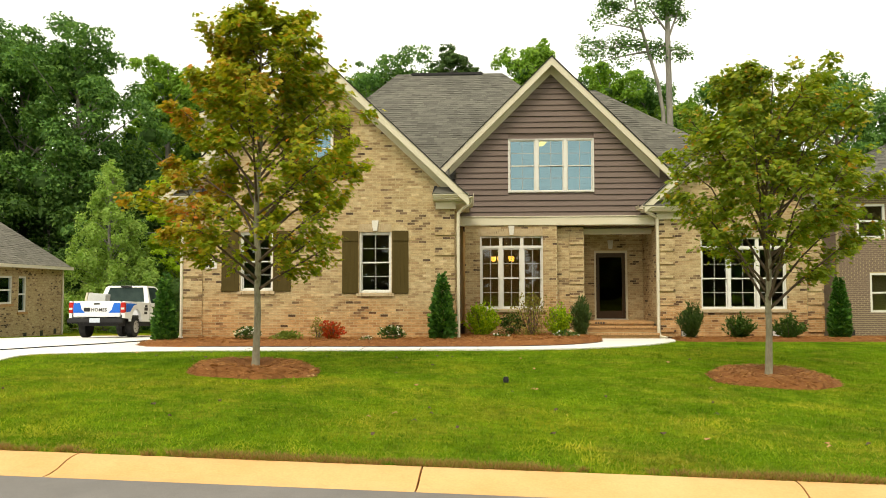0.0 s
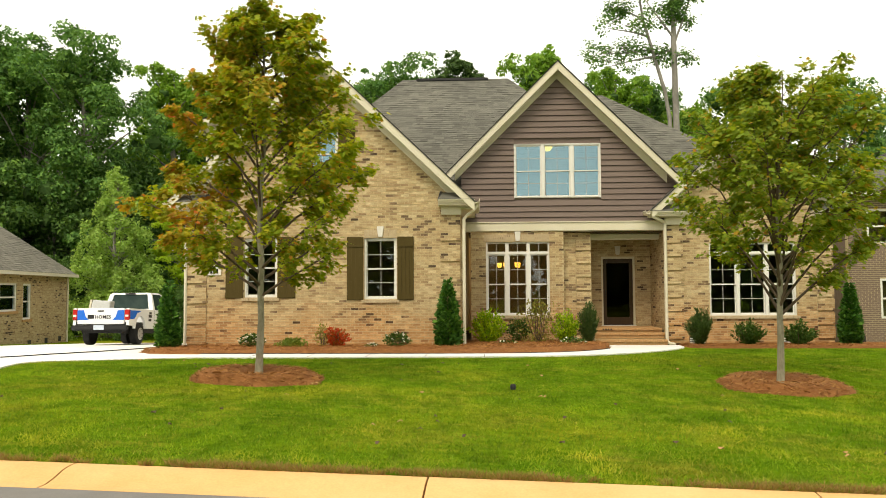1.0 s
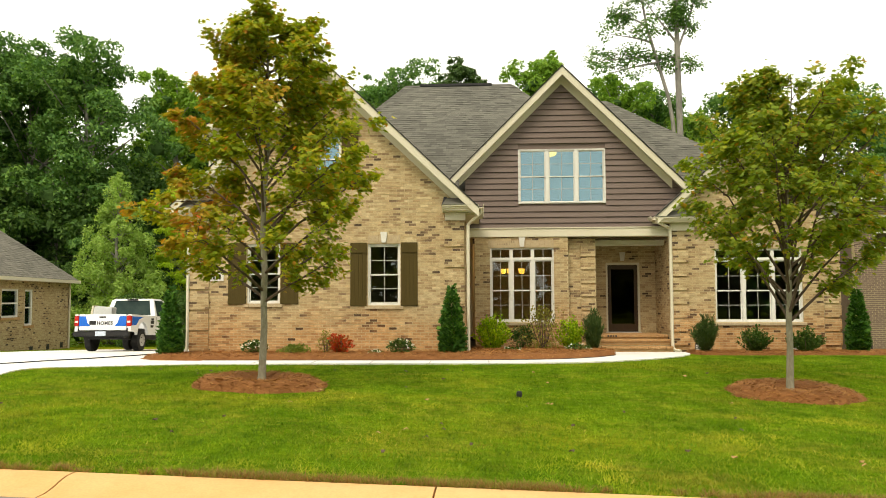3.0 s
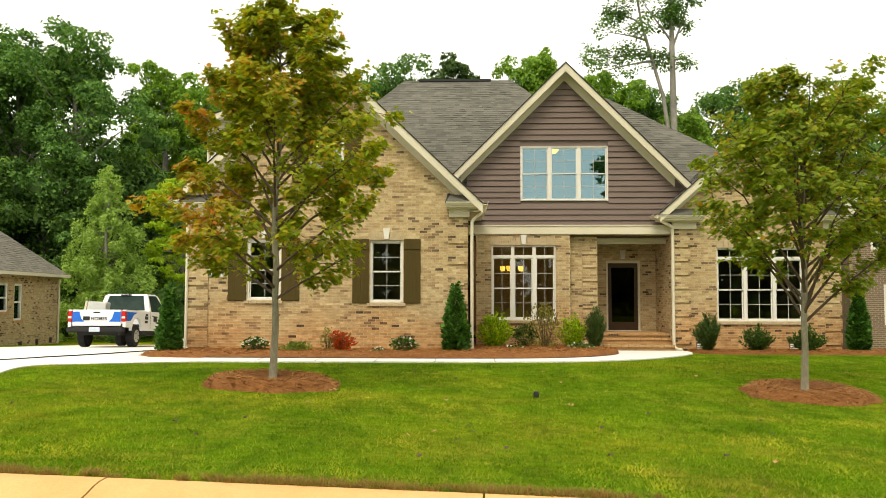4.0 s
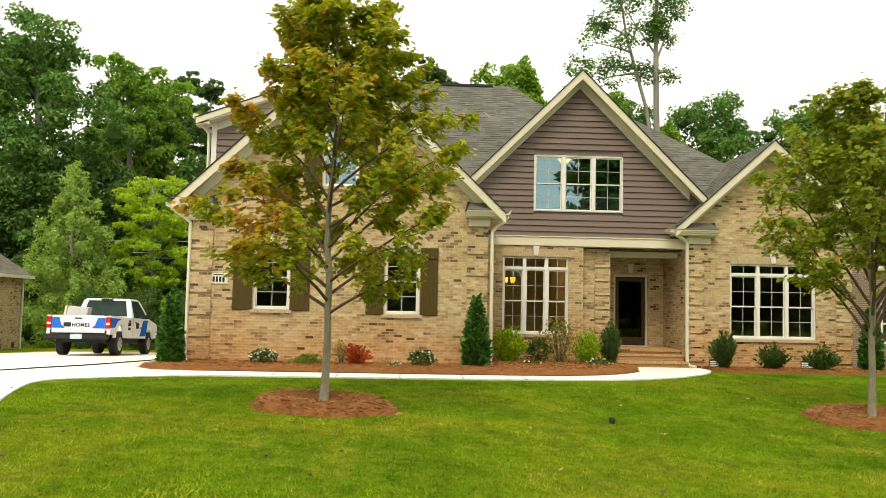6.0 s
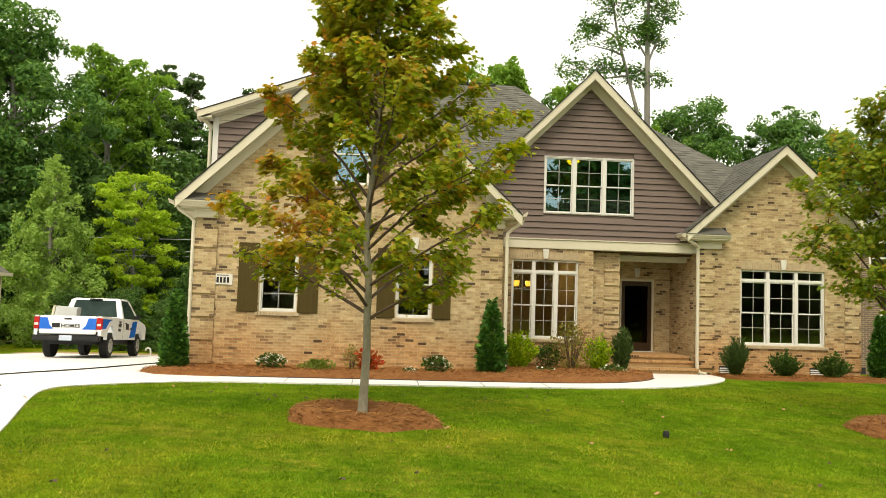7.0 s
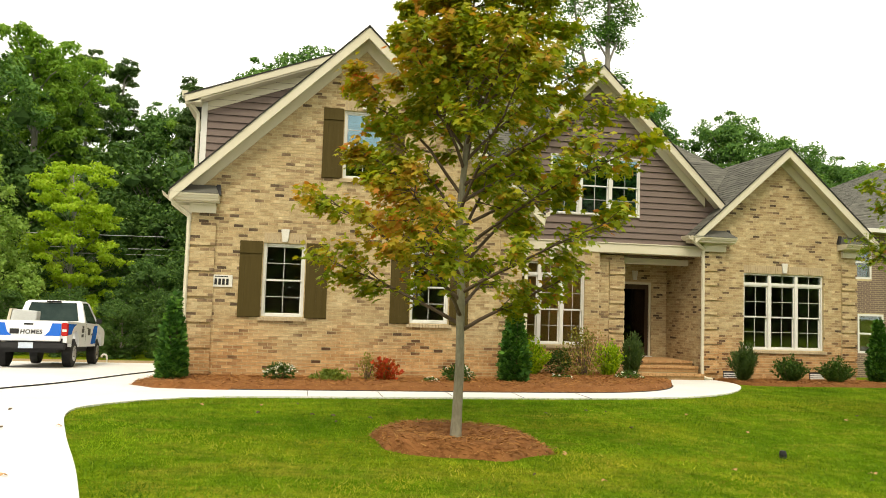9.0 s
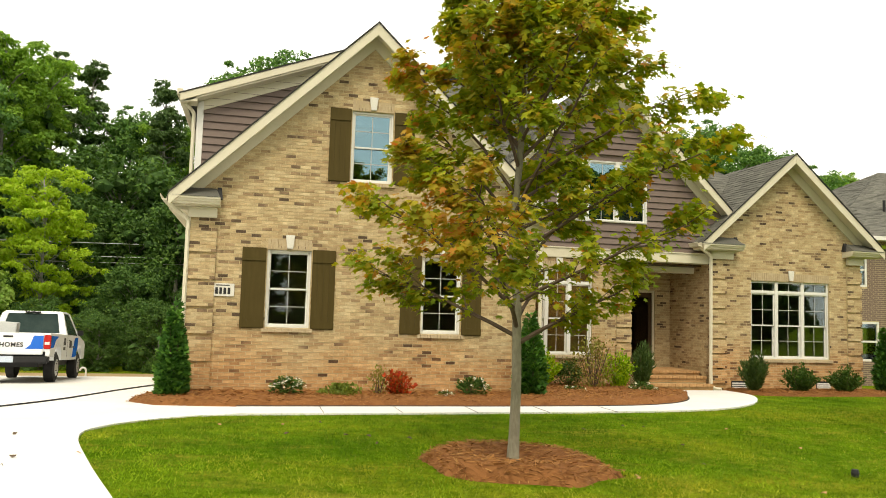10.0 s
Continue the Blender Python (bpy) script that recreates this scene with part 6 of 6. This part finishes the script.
shrub("juniper", "upright grey-green juniper beside the downspout", 6.88, 21.6, 0.72, 1.05, M_SAGE, 6000, 0.115, 57, "spiky", leafshape=NEEDLE, lift=0.03)
shrub("boxwood", "loose dark green shrub under the wide window", 8.16, 21.55, 0.95, 0.70, M_BOX, 3600, 0.052, 58, "spiky", lift=0.03)
shrub("boxwood", "loose dark green shrub under the wide window", 9.48, 21.5, 0.95, 0.66, M_BOX, 3600, 0.052, 59, "spiky", lift=0.03)

# ---- pickup truck on the drive ----
def pickup():
    t = thing("pickup_truck", "white pickup truck with blue stripes parked on the drive", "pickup truck", (-10.68, 23.45, ground_z(-10.7, 24.3) + 0.03), 2.0)
    t.matrix_world = pose(-10.68, 23.45, ground_z(-10.7, 23.5) + 0.03, -3.0, 0, 2.0)
    W = 0.86
    # lower body: sides of the bed and cab, y runs forward from the tail
    def side(sgn):
        arch = lambda yc: [(yc - 0.42 * math.cos(a), 0.50 + 0.40 * math.sin(a)) for a in [math.pi * k / 10 for k in range(11)]]
        prof = [(0.0, 0.60)] + [(0.50, 0.58)] + arch(0.93) + arch(3.76) + [(4.54, 0.52), (4.60, 0.66), (4.58, 0.90), (4.40, 1.00), (3.62, 1.12), (0.0, 1.12)]
        loop = [(sgn * W, y, z) for y, z in prof]
        return Geo().prism(loop, (-sgn * 0.09, 0, 0)).part("side_panel", M_CARWHITE, t)
    side(-1), side(1)
    Geo().box(-W + 0.09, W - 0.09, 0.02, 2.0, 0.62, 0.70).part("bed_floor", M_DARK, t)
    Geo().box(-W + 0.09, W - 0.09, 1.92, 1.98, 0.70, 1.12).part("bed_front", M_CARWHITE, t)
    tail = Geo().box(-0.72, 0.72, -0.03, 0.05, 0.63, 1.12).part("tailgate", M_CARWHITE, t, "white tailgate with blue corners", 0.015)
    Geo().box(-0.10, 0.10, -0.045, -0.028, 1.015, 1.055).part("tailgate_handle", M_DARK, tail, "", 0.006)
    for sgn in (-1, 1):
        Geo().prism([(sgn * 0.72, -0.034, 0.76), (sgn * 0.36, -0.034, 0.76), (sgn * 0.46, -0.034, 0.86), (sgn * 0.52, -0.034, 1.06), (sgn * 0.72, -0.034, 1.06)], (0, 0.005, 0)).part("stripe", M_CARBLUE, tail, "blue stripe")
        Geo().box(sgn * 0.80 - 0.07, sgn * 0.80 + 0.07, -0.03, 0.07, 0.76, 1.08).part("tail_light", M_RED, t, "red tail light", 0.015)
        Geo().box(sgn * 0.80 - 0.05, sgn * 0.80 + 0.05, -0.036, -0.028, 0.86, 0.92).part("reverse_lens", M_WHITE, t)
        Geo().prism([(sgn * (W + 0.004), 0.08, 1.06), (sgn * (W + 0.004), 0.95, 1.06), (sgn * (W + 0.004), 0.62, 0.98), (sgn * (W + 0.004), 0.40, 0.80), (sgn * (W + 0.004), 0.08, 0.78)], (-sgn * 0.003, 0, 0)).part("stripe", M_CARBLUE, t)
        Geo().prism([(sgn * (W + 0.004), 3.0, 1.05), (sgn * (W + 0.004), 3.5, 1.08), (sgn * (W + 0.004), 3.45, 0.86), (sgn * (W + 0.004), 3.3, 0.58), (sgn * (W + 0.004), 2.7, 0.56)], (-sgn * 0.003, 0, 0)).part("stripe", M_CARBLUE, t)
        for yy in (2.02, 3.22):
            Geo().box(sgn * W - 0.003, sgn * W + 0.003, yy, yy + 0.012, 0.56, 1.10).part("door_seam", M_DARK, t)
        for yy, zz, ww, hh in ((1.55, 0.86, 0.28, 0.10), (1.55, 0.74, 0.24, 0.08), (1.6, 0.97, 0.2, 0.07), (2.3, 0.80, 0.30, 0.18), (2.75, 0.80, 0.3, 0.05)):
            Geo().box(sgn * W - 0.004, sgn * W + 0.004, yy, yy + ww, zz, zz + hh).part("bar", M_DARK, t)
    # badge and word on the tailgate
    Geo().box(-0.40, -0.20, -0.04, -0.03, 0.80, 0.92).part("badge", M_DARK, tail, "dark badge")
    txt = bpy.data.curves.new("lettering", "FONT")
    txt.body, txt.size, txt.extrude, txt.offset = "HOMES", 0.14, 0.002, 0.004
    txt.space_character = 1.12
    tx = new("lettering", txt)
    dg = bpy.context.evaluated_depsgraph_get()
    me = bpy.data.meshes.new_from_object(tx.evaluated_get(dg))
    bpy.data.objects.remove(tx)
    me.materials.append(M_DARK)
    word = new("lettering", me)
    word.parent = tail
    word.matrix_basis = pose(-0.17, -0.036, 0.805, 90, 0, 0) @ Matrix.Diagonal((0.98, 1, 1, 1))
    # bumper, plate, hitch
    bp = Geo().box(-0.86, 0.86, -0.14, 0.02, 0.44, 0.60).part("bumper", M_DARK, t, "black rear bumper", 0.03)
    plate = Geo().box(-0.16, 0.16, -0.155, -0.14, 0.46, 0.60).part("number_plate", M_PLATE, bp, "pale blue number plate", 0.004)
    Geo().box(-0.62, 0.62, 0.1, 4.4, 0.36, 0.60).part("chassis", M_DARK, t)
    # cab
    lo = [(-W + 0.02, 2.0, 1.10), (W - 0.02, 2.0, 1.10), (W - 0.02, 3.75, 1.12), (-W + 0.02, 3.75, 1.12)]
    hi = [(-W + 0.17, 2.16, 1.66), (W - 0.17, 2.16, 1.66), (W - 0.17, 3.05, 1.68), (-W + 0.17, 3.05, 1.68)]
    for i in range(4):
        j = (i + 1) % 4
        a, b, c, d = Vector(lo[i]), Vector(lo[j]), Vector(hi[j]), Vector(hi[i])
        # pillars at both ends of each side
        e = 0.09
        Geo().hexa([tuple(a), tuple(a.lerp(b, e)), tuple(d.lerp(c, e)), tuple(d)], [tuple(v + Vector((0, 0, 0)) + (Vector((0, 2.7, 1.3)) - v).normalized() * 0.06) for v in (a, a.lerp(b, e), d.lerp(c, e), d)]).part("pillar", M_CARWHITE, t)
        Geo().hexa([tuple(a.lerp(b, 1 - e)), tuple(b), tuple(c), tuple(d.lerp(c, 1 - e))], [tuple(v + (Vector((0, 2.7, 1.3)) - v).normalized() * 0.06) for v in (a.lerp(b, 1 - e), b, c, d.lerp(c, 1 - e))]).part("pillar", M_CARWHITE, t)
        f = 0.03
        q = [a.lerp(b, e), a.lerp(b, 1 - e), d.lerp(c, 1 - e), d.lerp(c, e)]
        inn = [v + (Vector((0, 2.7, 1.3)) - v).normalized() * 0.02 for v in q]
        pn = Geo().hexa([tuple(v) for v in inn], [tuple(v + (Vector((0, 2.7, 1.3)) - v).normalized() * 0.012) for v in inn]).part("rear_window" if i == 0 else "side_window" if i != 2 else "windscreen", M_CARGLASS, t)
        pn.visible_shadow = False
    Geo().hexa([(x, y, z - 0.03) for x, y, z in hi], [(x * 0.93, 2.6 + (y - 2.6) * 0.93, z + 0.045) for x, y, z in hi]).part("cab_roof", M_CARWHITE, t, "", 0.02)
    Geo().box(-W + 0.03, W - 0.03, 1.98, 2.06, 0.60, 1.16).part("cab_back", M_CARWHITE, t, "", 0.01)
    Geo().box(-0.18, 0.18, 2.12, 2.18, 1.655, 1.695).part("brake_light", M_DARK, t, "", 0.008)
    Geo().box(-0.7, 0.7, 2.5, 3.0, 0.65, 1.0).part("seat", M_DARK, t, "", 0.05)
    for x in (-0.36, 0.36):
        Geo().box(x - 0.27, x + 0.27, 2.35, 2.48, 0.9, 1.38).part("seat_back", M_DARK, t, "", 0.05)
    Geo().hexa([(-W + 0.04, 3.6, 0.7), (W - 0.04, 3.6, 0.7), (W - 0.1, 4.60, 0.7), (-W + 0.1, 4.60, 0.7)], [(-W + 0.06, 3.6, 1.14), (W - 0.06, 3.6, 1.14), (W - 0.14, 4.58, 1.02), (-W + 0.14, 4.58, 1.02)]).part("bonnet", M_CARWHITE, t, "", 0.04)
    for sgn in (-1, 1):
        Geo().box(sgn * (W + 0.10) - 0.07, sgn * (W + 0.10) + 0.07, 3.1, 3.2, 1.12, 1.26).part("wing_mirror", M_DARK, t, "", 0.02)
        Geo().box(sgn * W - 0.012, sgn * W + 0.012, 2.18, 2.34, 0.97, 1.0).part("door_handle", M_DARK, t)
        for y in (0.93, 3.76):
            rim_x = sgn * (W - 0.02)
            pts = [(sgn * (W - 0.22), y, 0.335), (sgn * (W - 0.20), y, 0.335), (sgn * (W - 0.02), y, 0.335), (rim_x, y, 0.335)]
            tyre = Geo().tube([(sgn * (W - 0.24), y, 0.335), (sgn * (W - 0.22), y, 0.335), (sgn * (W - 0.03), y, 0.335), (sgn * (W - 0.01), y, 0.335)], [0.29, 0.335, 0.335, 0.29], 28).part("wheel", M_RUBBER, t, "black tyre", 0, False)
            Geo().tube([(sgn * (W - 0.03), y, 0.335), (sgn * (W - 0.004), y, 0.335), (sgn * (W + 0.004), y, 0.335)], [0.20, 0.195, 0.10], 20).part("rim", M_ALU, tyre, "grey alloy rim")
            for k in range(5):
                a = 6.283 * k / 5
                Geo().box(-0.02, 0.02, -0.02, 0.02, 0, 0.02).part("hole", M_DARK, tyre).matrix_basis = pose(sgn * (W + 0.0), y + 0.13 * math.cos(a), 0.335 + 0.13 * math.sin(a), 0, 0, 0)
    return t


pickup()
bz = ground_z(-10.7, 24.3) + 0.012
b = thing("foam_block", "pale square foam block leaning in the truck bed", "block", (-11.04, 23.95, bz + 0.62), 2)
Geo().hexa([(-0.30, 0, 0), (0.32, 0.0, 0), (0.32, 0.34, 0), (-0.30, 0.34, 0)], [(-0.20, 0.12, 0.80), (0.36, 0.12, 0.76), (0.36, 0.46, 0.76), (-0.20, 0.46, 0.80)]).part("block", M_FOAM, b, "grey-white foam", 0.015)
Geo().hexa([(-0.38, 0.0, 0), (-0.31, 0.0, 0), (-0.31, 0.36, 0), (-0.38, 0.36, 0)], [(-0.27, 0.12, 0.82), (-0.21, 0.12, 0.82), (-0.21, 0.46, 0.82), (-0.27, 0.46, 0.82)]).part("board", M_TRIM, b)
b = thing("cardboard_sheet", "cream board lying in the truck bed", "board", (-11.40, 23.7, bz + 0.68), 2)
Geo().box(-0.12, 0.28, 0, 0.5, 0.0, 0.44).part("board", M_TRIM, b, "", 0.01)

# ---- neighbour to the left: low brick house with hipped roof ----
def left_neighbour():
    n = thing("house", "low tan brick house with a brown-grey hipped roof", "house", (-17.2, 33.6, 0), 8.0)
    # local: x along its front away to the left, y towards the street is negative; the seen side runs along -y
    gz, ez = -1.2, 2.62
    at = lambda u, v, w: (-w, u, v)
    holes = [(-4.40, -3.70, 0.76, 2.14), (-6.3, -4.95, 1.1, 2.14)]
    g = Geo()
    poly = [(-13.0, gz), (0.0, gz), (0.0, ez), (-13.0, ez)]
    slab_with_holes(g, poly, holes, at, 0.2)
    wall = g.part("wall", M_MORTAR, n, "tan brick side wall", weld=True)
    body = Geo()
    rng = random.Random(5)
    for p, q, v0, v1 in brick_rows(poly, holes, gz, rng):
        body.add([at(p, v0, -0.006), at(q, v0, -0.006), at(q, v1, -0.006), at(p, v1, -0.006)], [(0, 1, 2, 3)])
    me = bpy.data.meshes.new("bricks")
    me.from_pydata(body.v, [], body.f)
    me.materials.append(M_BRICK2)
    o = new("bricks", me)
    o.parent = wall
    tagged(o, kind="stuff")
    Geo().box(-9.8, -0.21, -0.2, 0, gz, ez).part("wall", M_MORTAR, n, "brick back wall")
    for u0, u1, z0, z1 in holes:
        f = Geo()
        f.box(-0.12, -0.02, u0, u0 + 0.07, z0, z1).box(-0.12, -0.02, u1 - 0.07, u1, z0, z1).box(-0.12, -0.02, u0 + 0.07, u1 - 0.07, z1 - 0.07, z1).box(-0.12, -0.02, u0 + 0.07, u1 - 0.07, z0, z0 + 0.07).box(-0.11, -0.03, u0 + 0.07, u1 - 0.07, (z0 + z1) / 2 - 0.03, (z0 + z1) / 2 + 0.03)
        w = f.part("window", M_WHITE, n, "white double-hung window", weld=True)
        Geo().box(-0.08, -0.072, u0 + 0.07, u1 - 0.07, z0 + 0.07, z1 - 0.07).part("pane", M_GLASS, w)
        Geo().box(-0.05, 0.05, u0 - 0.08, u1 + 0.08, z0 - 0.09, z0).part("sill", M_STEPBRICK, w)
        Geo().box(-0.6, -0.55, u0 - 0.3, u1 + 0.3, z0 - 0.3, z1 + 0.3).part("blind", M_ROOM, w)
    for u in (-0.75, -2.16, -3.75):
        Geo().box(-0.05, 0.012, u - 0.14, u + 0.14, -0.28, -0.06).part("vent", M_DARK, n)
    # hipped roof
    x0, x1, y0, y1, top = -10.4, 0.28, -13.4, 0.28, ez + 4.6
    mid = (x0 + x1) / 2
    k = math.hypot(1, 4.6 / (x1 - mid))
    s = 4.6 / (x1 - mid)
    run = x1 - mid
    slope_part([(y0, 0), (y1, 0), (y1 - run, run * k), (y0 + run, run * k)], lambda u, v, w: (x1 - v / k + w * s / k, u, ez - 0.02 + s * v / k + w / k), "brown-grey shingle roof", M_SHINGLE2, 61, n)
    slope_part([(x0, 0), (x1, 0), (mid, run * k)], lambda u, v, w: (u, y1 - v / k + w * s / k, ez - 0.02 + s * v / k + w / k), "brown-grey shingle roof", M_SHINGLE2, 62, n)
    Geo().box(x1 - 0.03, x1 + 0.09, y0, y1 + 0.05, ez - 0.16, ez - 0.03).part("gutter", M_TRIM, n)
    Geo().box(0.0, x1 - 0.03, y0, y1, ez - 0.14, ez - 0.09).part("soffit", M_TRIM, n)
    Geo().tube([(0.05, -0.06, ez - 0.1), (0.05, -0.06, gz)], 0.045, 6).part("downspout", M_TRIM, n)
    return n


left_neighbour()


def right_neighbour():
    n = thing("house", "two-storey brown brick house with a dark hipped roof", "house", (13.2, 26.6, 0))
    gz, ez = -0.5, 5.0
    holes = [(0.62, 1.55, 3.28, 4.42), (1.0, 2.0, 0.78, 2.10), (4.2, 5.2, 3.28, 4.42), (4.2, 5.2, 0.78, 2.1)]
    poly = [(0, gz), (12.0, gz), (12.0, ez), (0, ez)]
    g = Geo()
    at = lambda u, v, w: (u, w, v)
    slab_with_holes(g, poly, holes, at, 0.2)
    wall = g.part("wall", M_MORTAR, n, "brown brick wall", weld=True)
    body = Geo()
    for p, q, v0, v1 in brick_rows(poly, holes, gz, random.Random(6)):
        body.add([at(p, v0, -0.006), at(q, v0, -0.006), at(q, v1, -0.006), at(p, v1, -0.006)], [(0, 1, 2, 3)])
    me = bpy.data.meshes.new("bricks")
    me.from_pydata(body.v, [], body.f)
    me.materials.append(M_BROWNBRICK)
    o = new("bricks", me)
    o.parent = wall
    tagged(o, kind="stuff")
    Geo().box(0, 0.2, 0.2, 10, gz, ez).part("wall", M_BROWNBRICK, n, "brown brick side wall")
    for u0, u1, z0, z1 in holes:
        f = Geo()
        f.box(u0, u0 + 0.07, 0.0, 0.1, z0, z1).box(u1 - 0.07, u1, 0.0, 0.1, z0, z1).box(u0 + 0.07, u1 - 0.07, 0.0, 0.1, z1 - 0.07, z1).box(u0 + 0.07, u1 - 0.07, 0.0, 0.1, z0, z0 + 0.07).box(u0 + 0.07, u1 - 0.07, 0.01, 0.09, (z0 + z1) / 2 - 0.03, (z0 + z1) / 2 + 0.03)
        w = f.part("window", M_WHITE, n, "white double-hung window", weld=True)
        Geo().box(u0 + 0.07, u1 - 0.07, 0.05, 0.058, z0 + 0.07, z1 - 0.07).part("pane", M_GLASS, w)
        Geo().box(u0 - 0.2, u1 + 0.2, 0.5, 0.54, z0 - 0.2, z1 + 0.2).part("blind", M_ROOM, w)
    for u in (0.32, 2.7):
        Geo().box(u - 0.14, u + 0.14, -0.02, 0.02, 0.0, 0.2).part("vent", M_DARK, n)
    x0, x1, y0, y1 = -0.3, 12.4, -0.4, 10.4
    run = (y1 - y0) / 2
    s, k = 0.63, math.hypot(1, 0.63)
    end = 7.0
    s2 = s * run / end
    k2 = math.hypot(1, s2)
    slope_part([(x0, 0), (x1, 0), (x1, run * k), (x0 + end, run * k)], lambda u, v, w: (u, y0 + v / k - w * s / k, ez + s * v / k + w / k), "dark grey shingle roof", M_SHINGLE, 63, n)
    slope_part([(y0, 0), (y1, 0), (y0 + run, end * k2)], lambda u, v, w: (x0 + v / k2 - w * s2 / k2, u, ez + s2 * v / k2 + w / k2), "dark grey shingle roof", M_SHINGLE, 64, n)
    Geo().box(x0 - 0.08, x1, y0 - 0.08, y0 + 0.02, ez - 0.16, ez - 0.02).part("gutter", M_WHITE, n)
    Geo().box(x0 - 0.08, x0 + 0.02, y0 + 0.02, y1, ez - 0.16, ez - 0.02).part("gutter", M_WHITE, n)
    Geo().box(x0, x1, y0 + 0.02, 0.0, ez - 0.14, ez - 0.08).part("soffit", M_WHITE, n)
    Geo().tube([(3.6, 1.4, ez + 0.9), (3.6, 1.4, ez + 1.55)], 0.05, 8).part("vent_pipe", M_DARK, n)
    return n


right_neighbour()

# ---- small things ----
for k, z in enumerate((4.76, 4.15, 3.88)):
    g = Geo().tube([(-44, 42.0, z + 0.6), (-30, 42.2, z + 0.1), (-17, 42.4, z - 0.06), (-4, 42.5, z + 0.1)], 0.016, 5)
    tagged(g.part("power_line", M_ALU), "thin pale overhead wire behind the trees", "wire", "overhead wires")
v = thing("vent_pipe", "white curved plastic vent pipe beside the drive", "pipe", (-10.15, 29.4, ground_z(-10, 29.4)))
Geo().tube(curve([(0, 0, -0.1), (0, 0, 0.16), (-0.03, 0, 0.24), (-0.10, 0, 0.26), (-0.15, 0, 0.22), (-0.16, 0, 0.17)], 4), 0.03, 8).part("pipe", M_WHITE, v, "", 0, True)
d = thing("lawn_marker", "small black irrigation marker standing in the lawn", "marker", (1.40, 11.92, ground_z(1.4, 11.92)))
Geo().tube([(0, 0, -0.03), (0, 0, 0.05), (0, 0, 0.09)], [0.035, 0.045, 0.035], 10).part("cap", M_DARK, d)
rng = random.Random(9)
for i in range(64):
    x, y = rng.uniform(-8.2, 6), rng.uniform(7.0, 15.5)
    if math.hypot(x + 2.6, y - 12.2) < 1.1 or math.hypot(x - 5.9, y - 13.3) < 1.1:
        continue
    g = Geo()
    a = rng.uniform(0, 6.28)
    r = rng.uniform(0.016, 0.036)
    pts = [(r * math.cos(a + k * 1.2566), r * 0.7 * math.sin(a + k * 1.2566), 0.05 + 0.02 * (k % 2)) for k in range(5)]
    g.prism(pts, (0, 0, 0.003))
    lf = g.part("fallen_leaf", M_TWIG if i % 3 else M_STEPBRICK)
    lf.location = (x, y, lot(x, y) - (0.0 if on_lawn(x, y) else 0.022))
    tagged(lf, "dry brown leaf fallen on the lawn", "leaf", "fallen leaves")
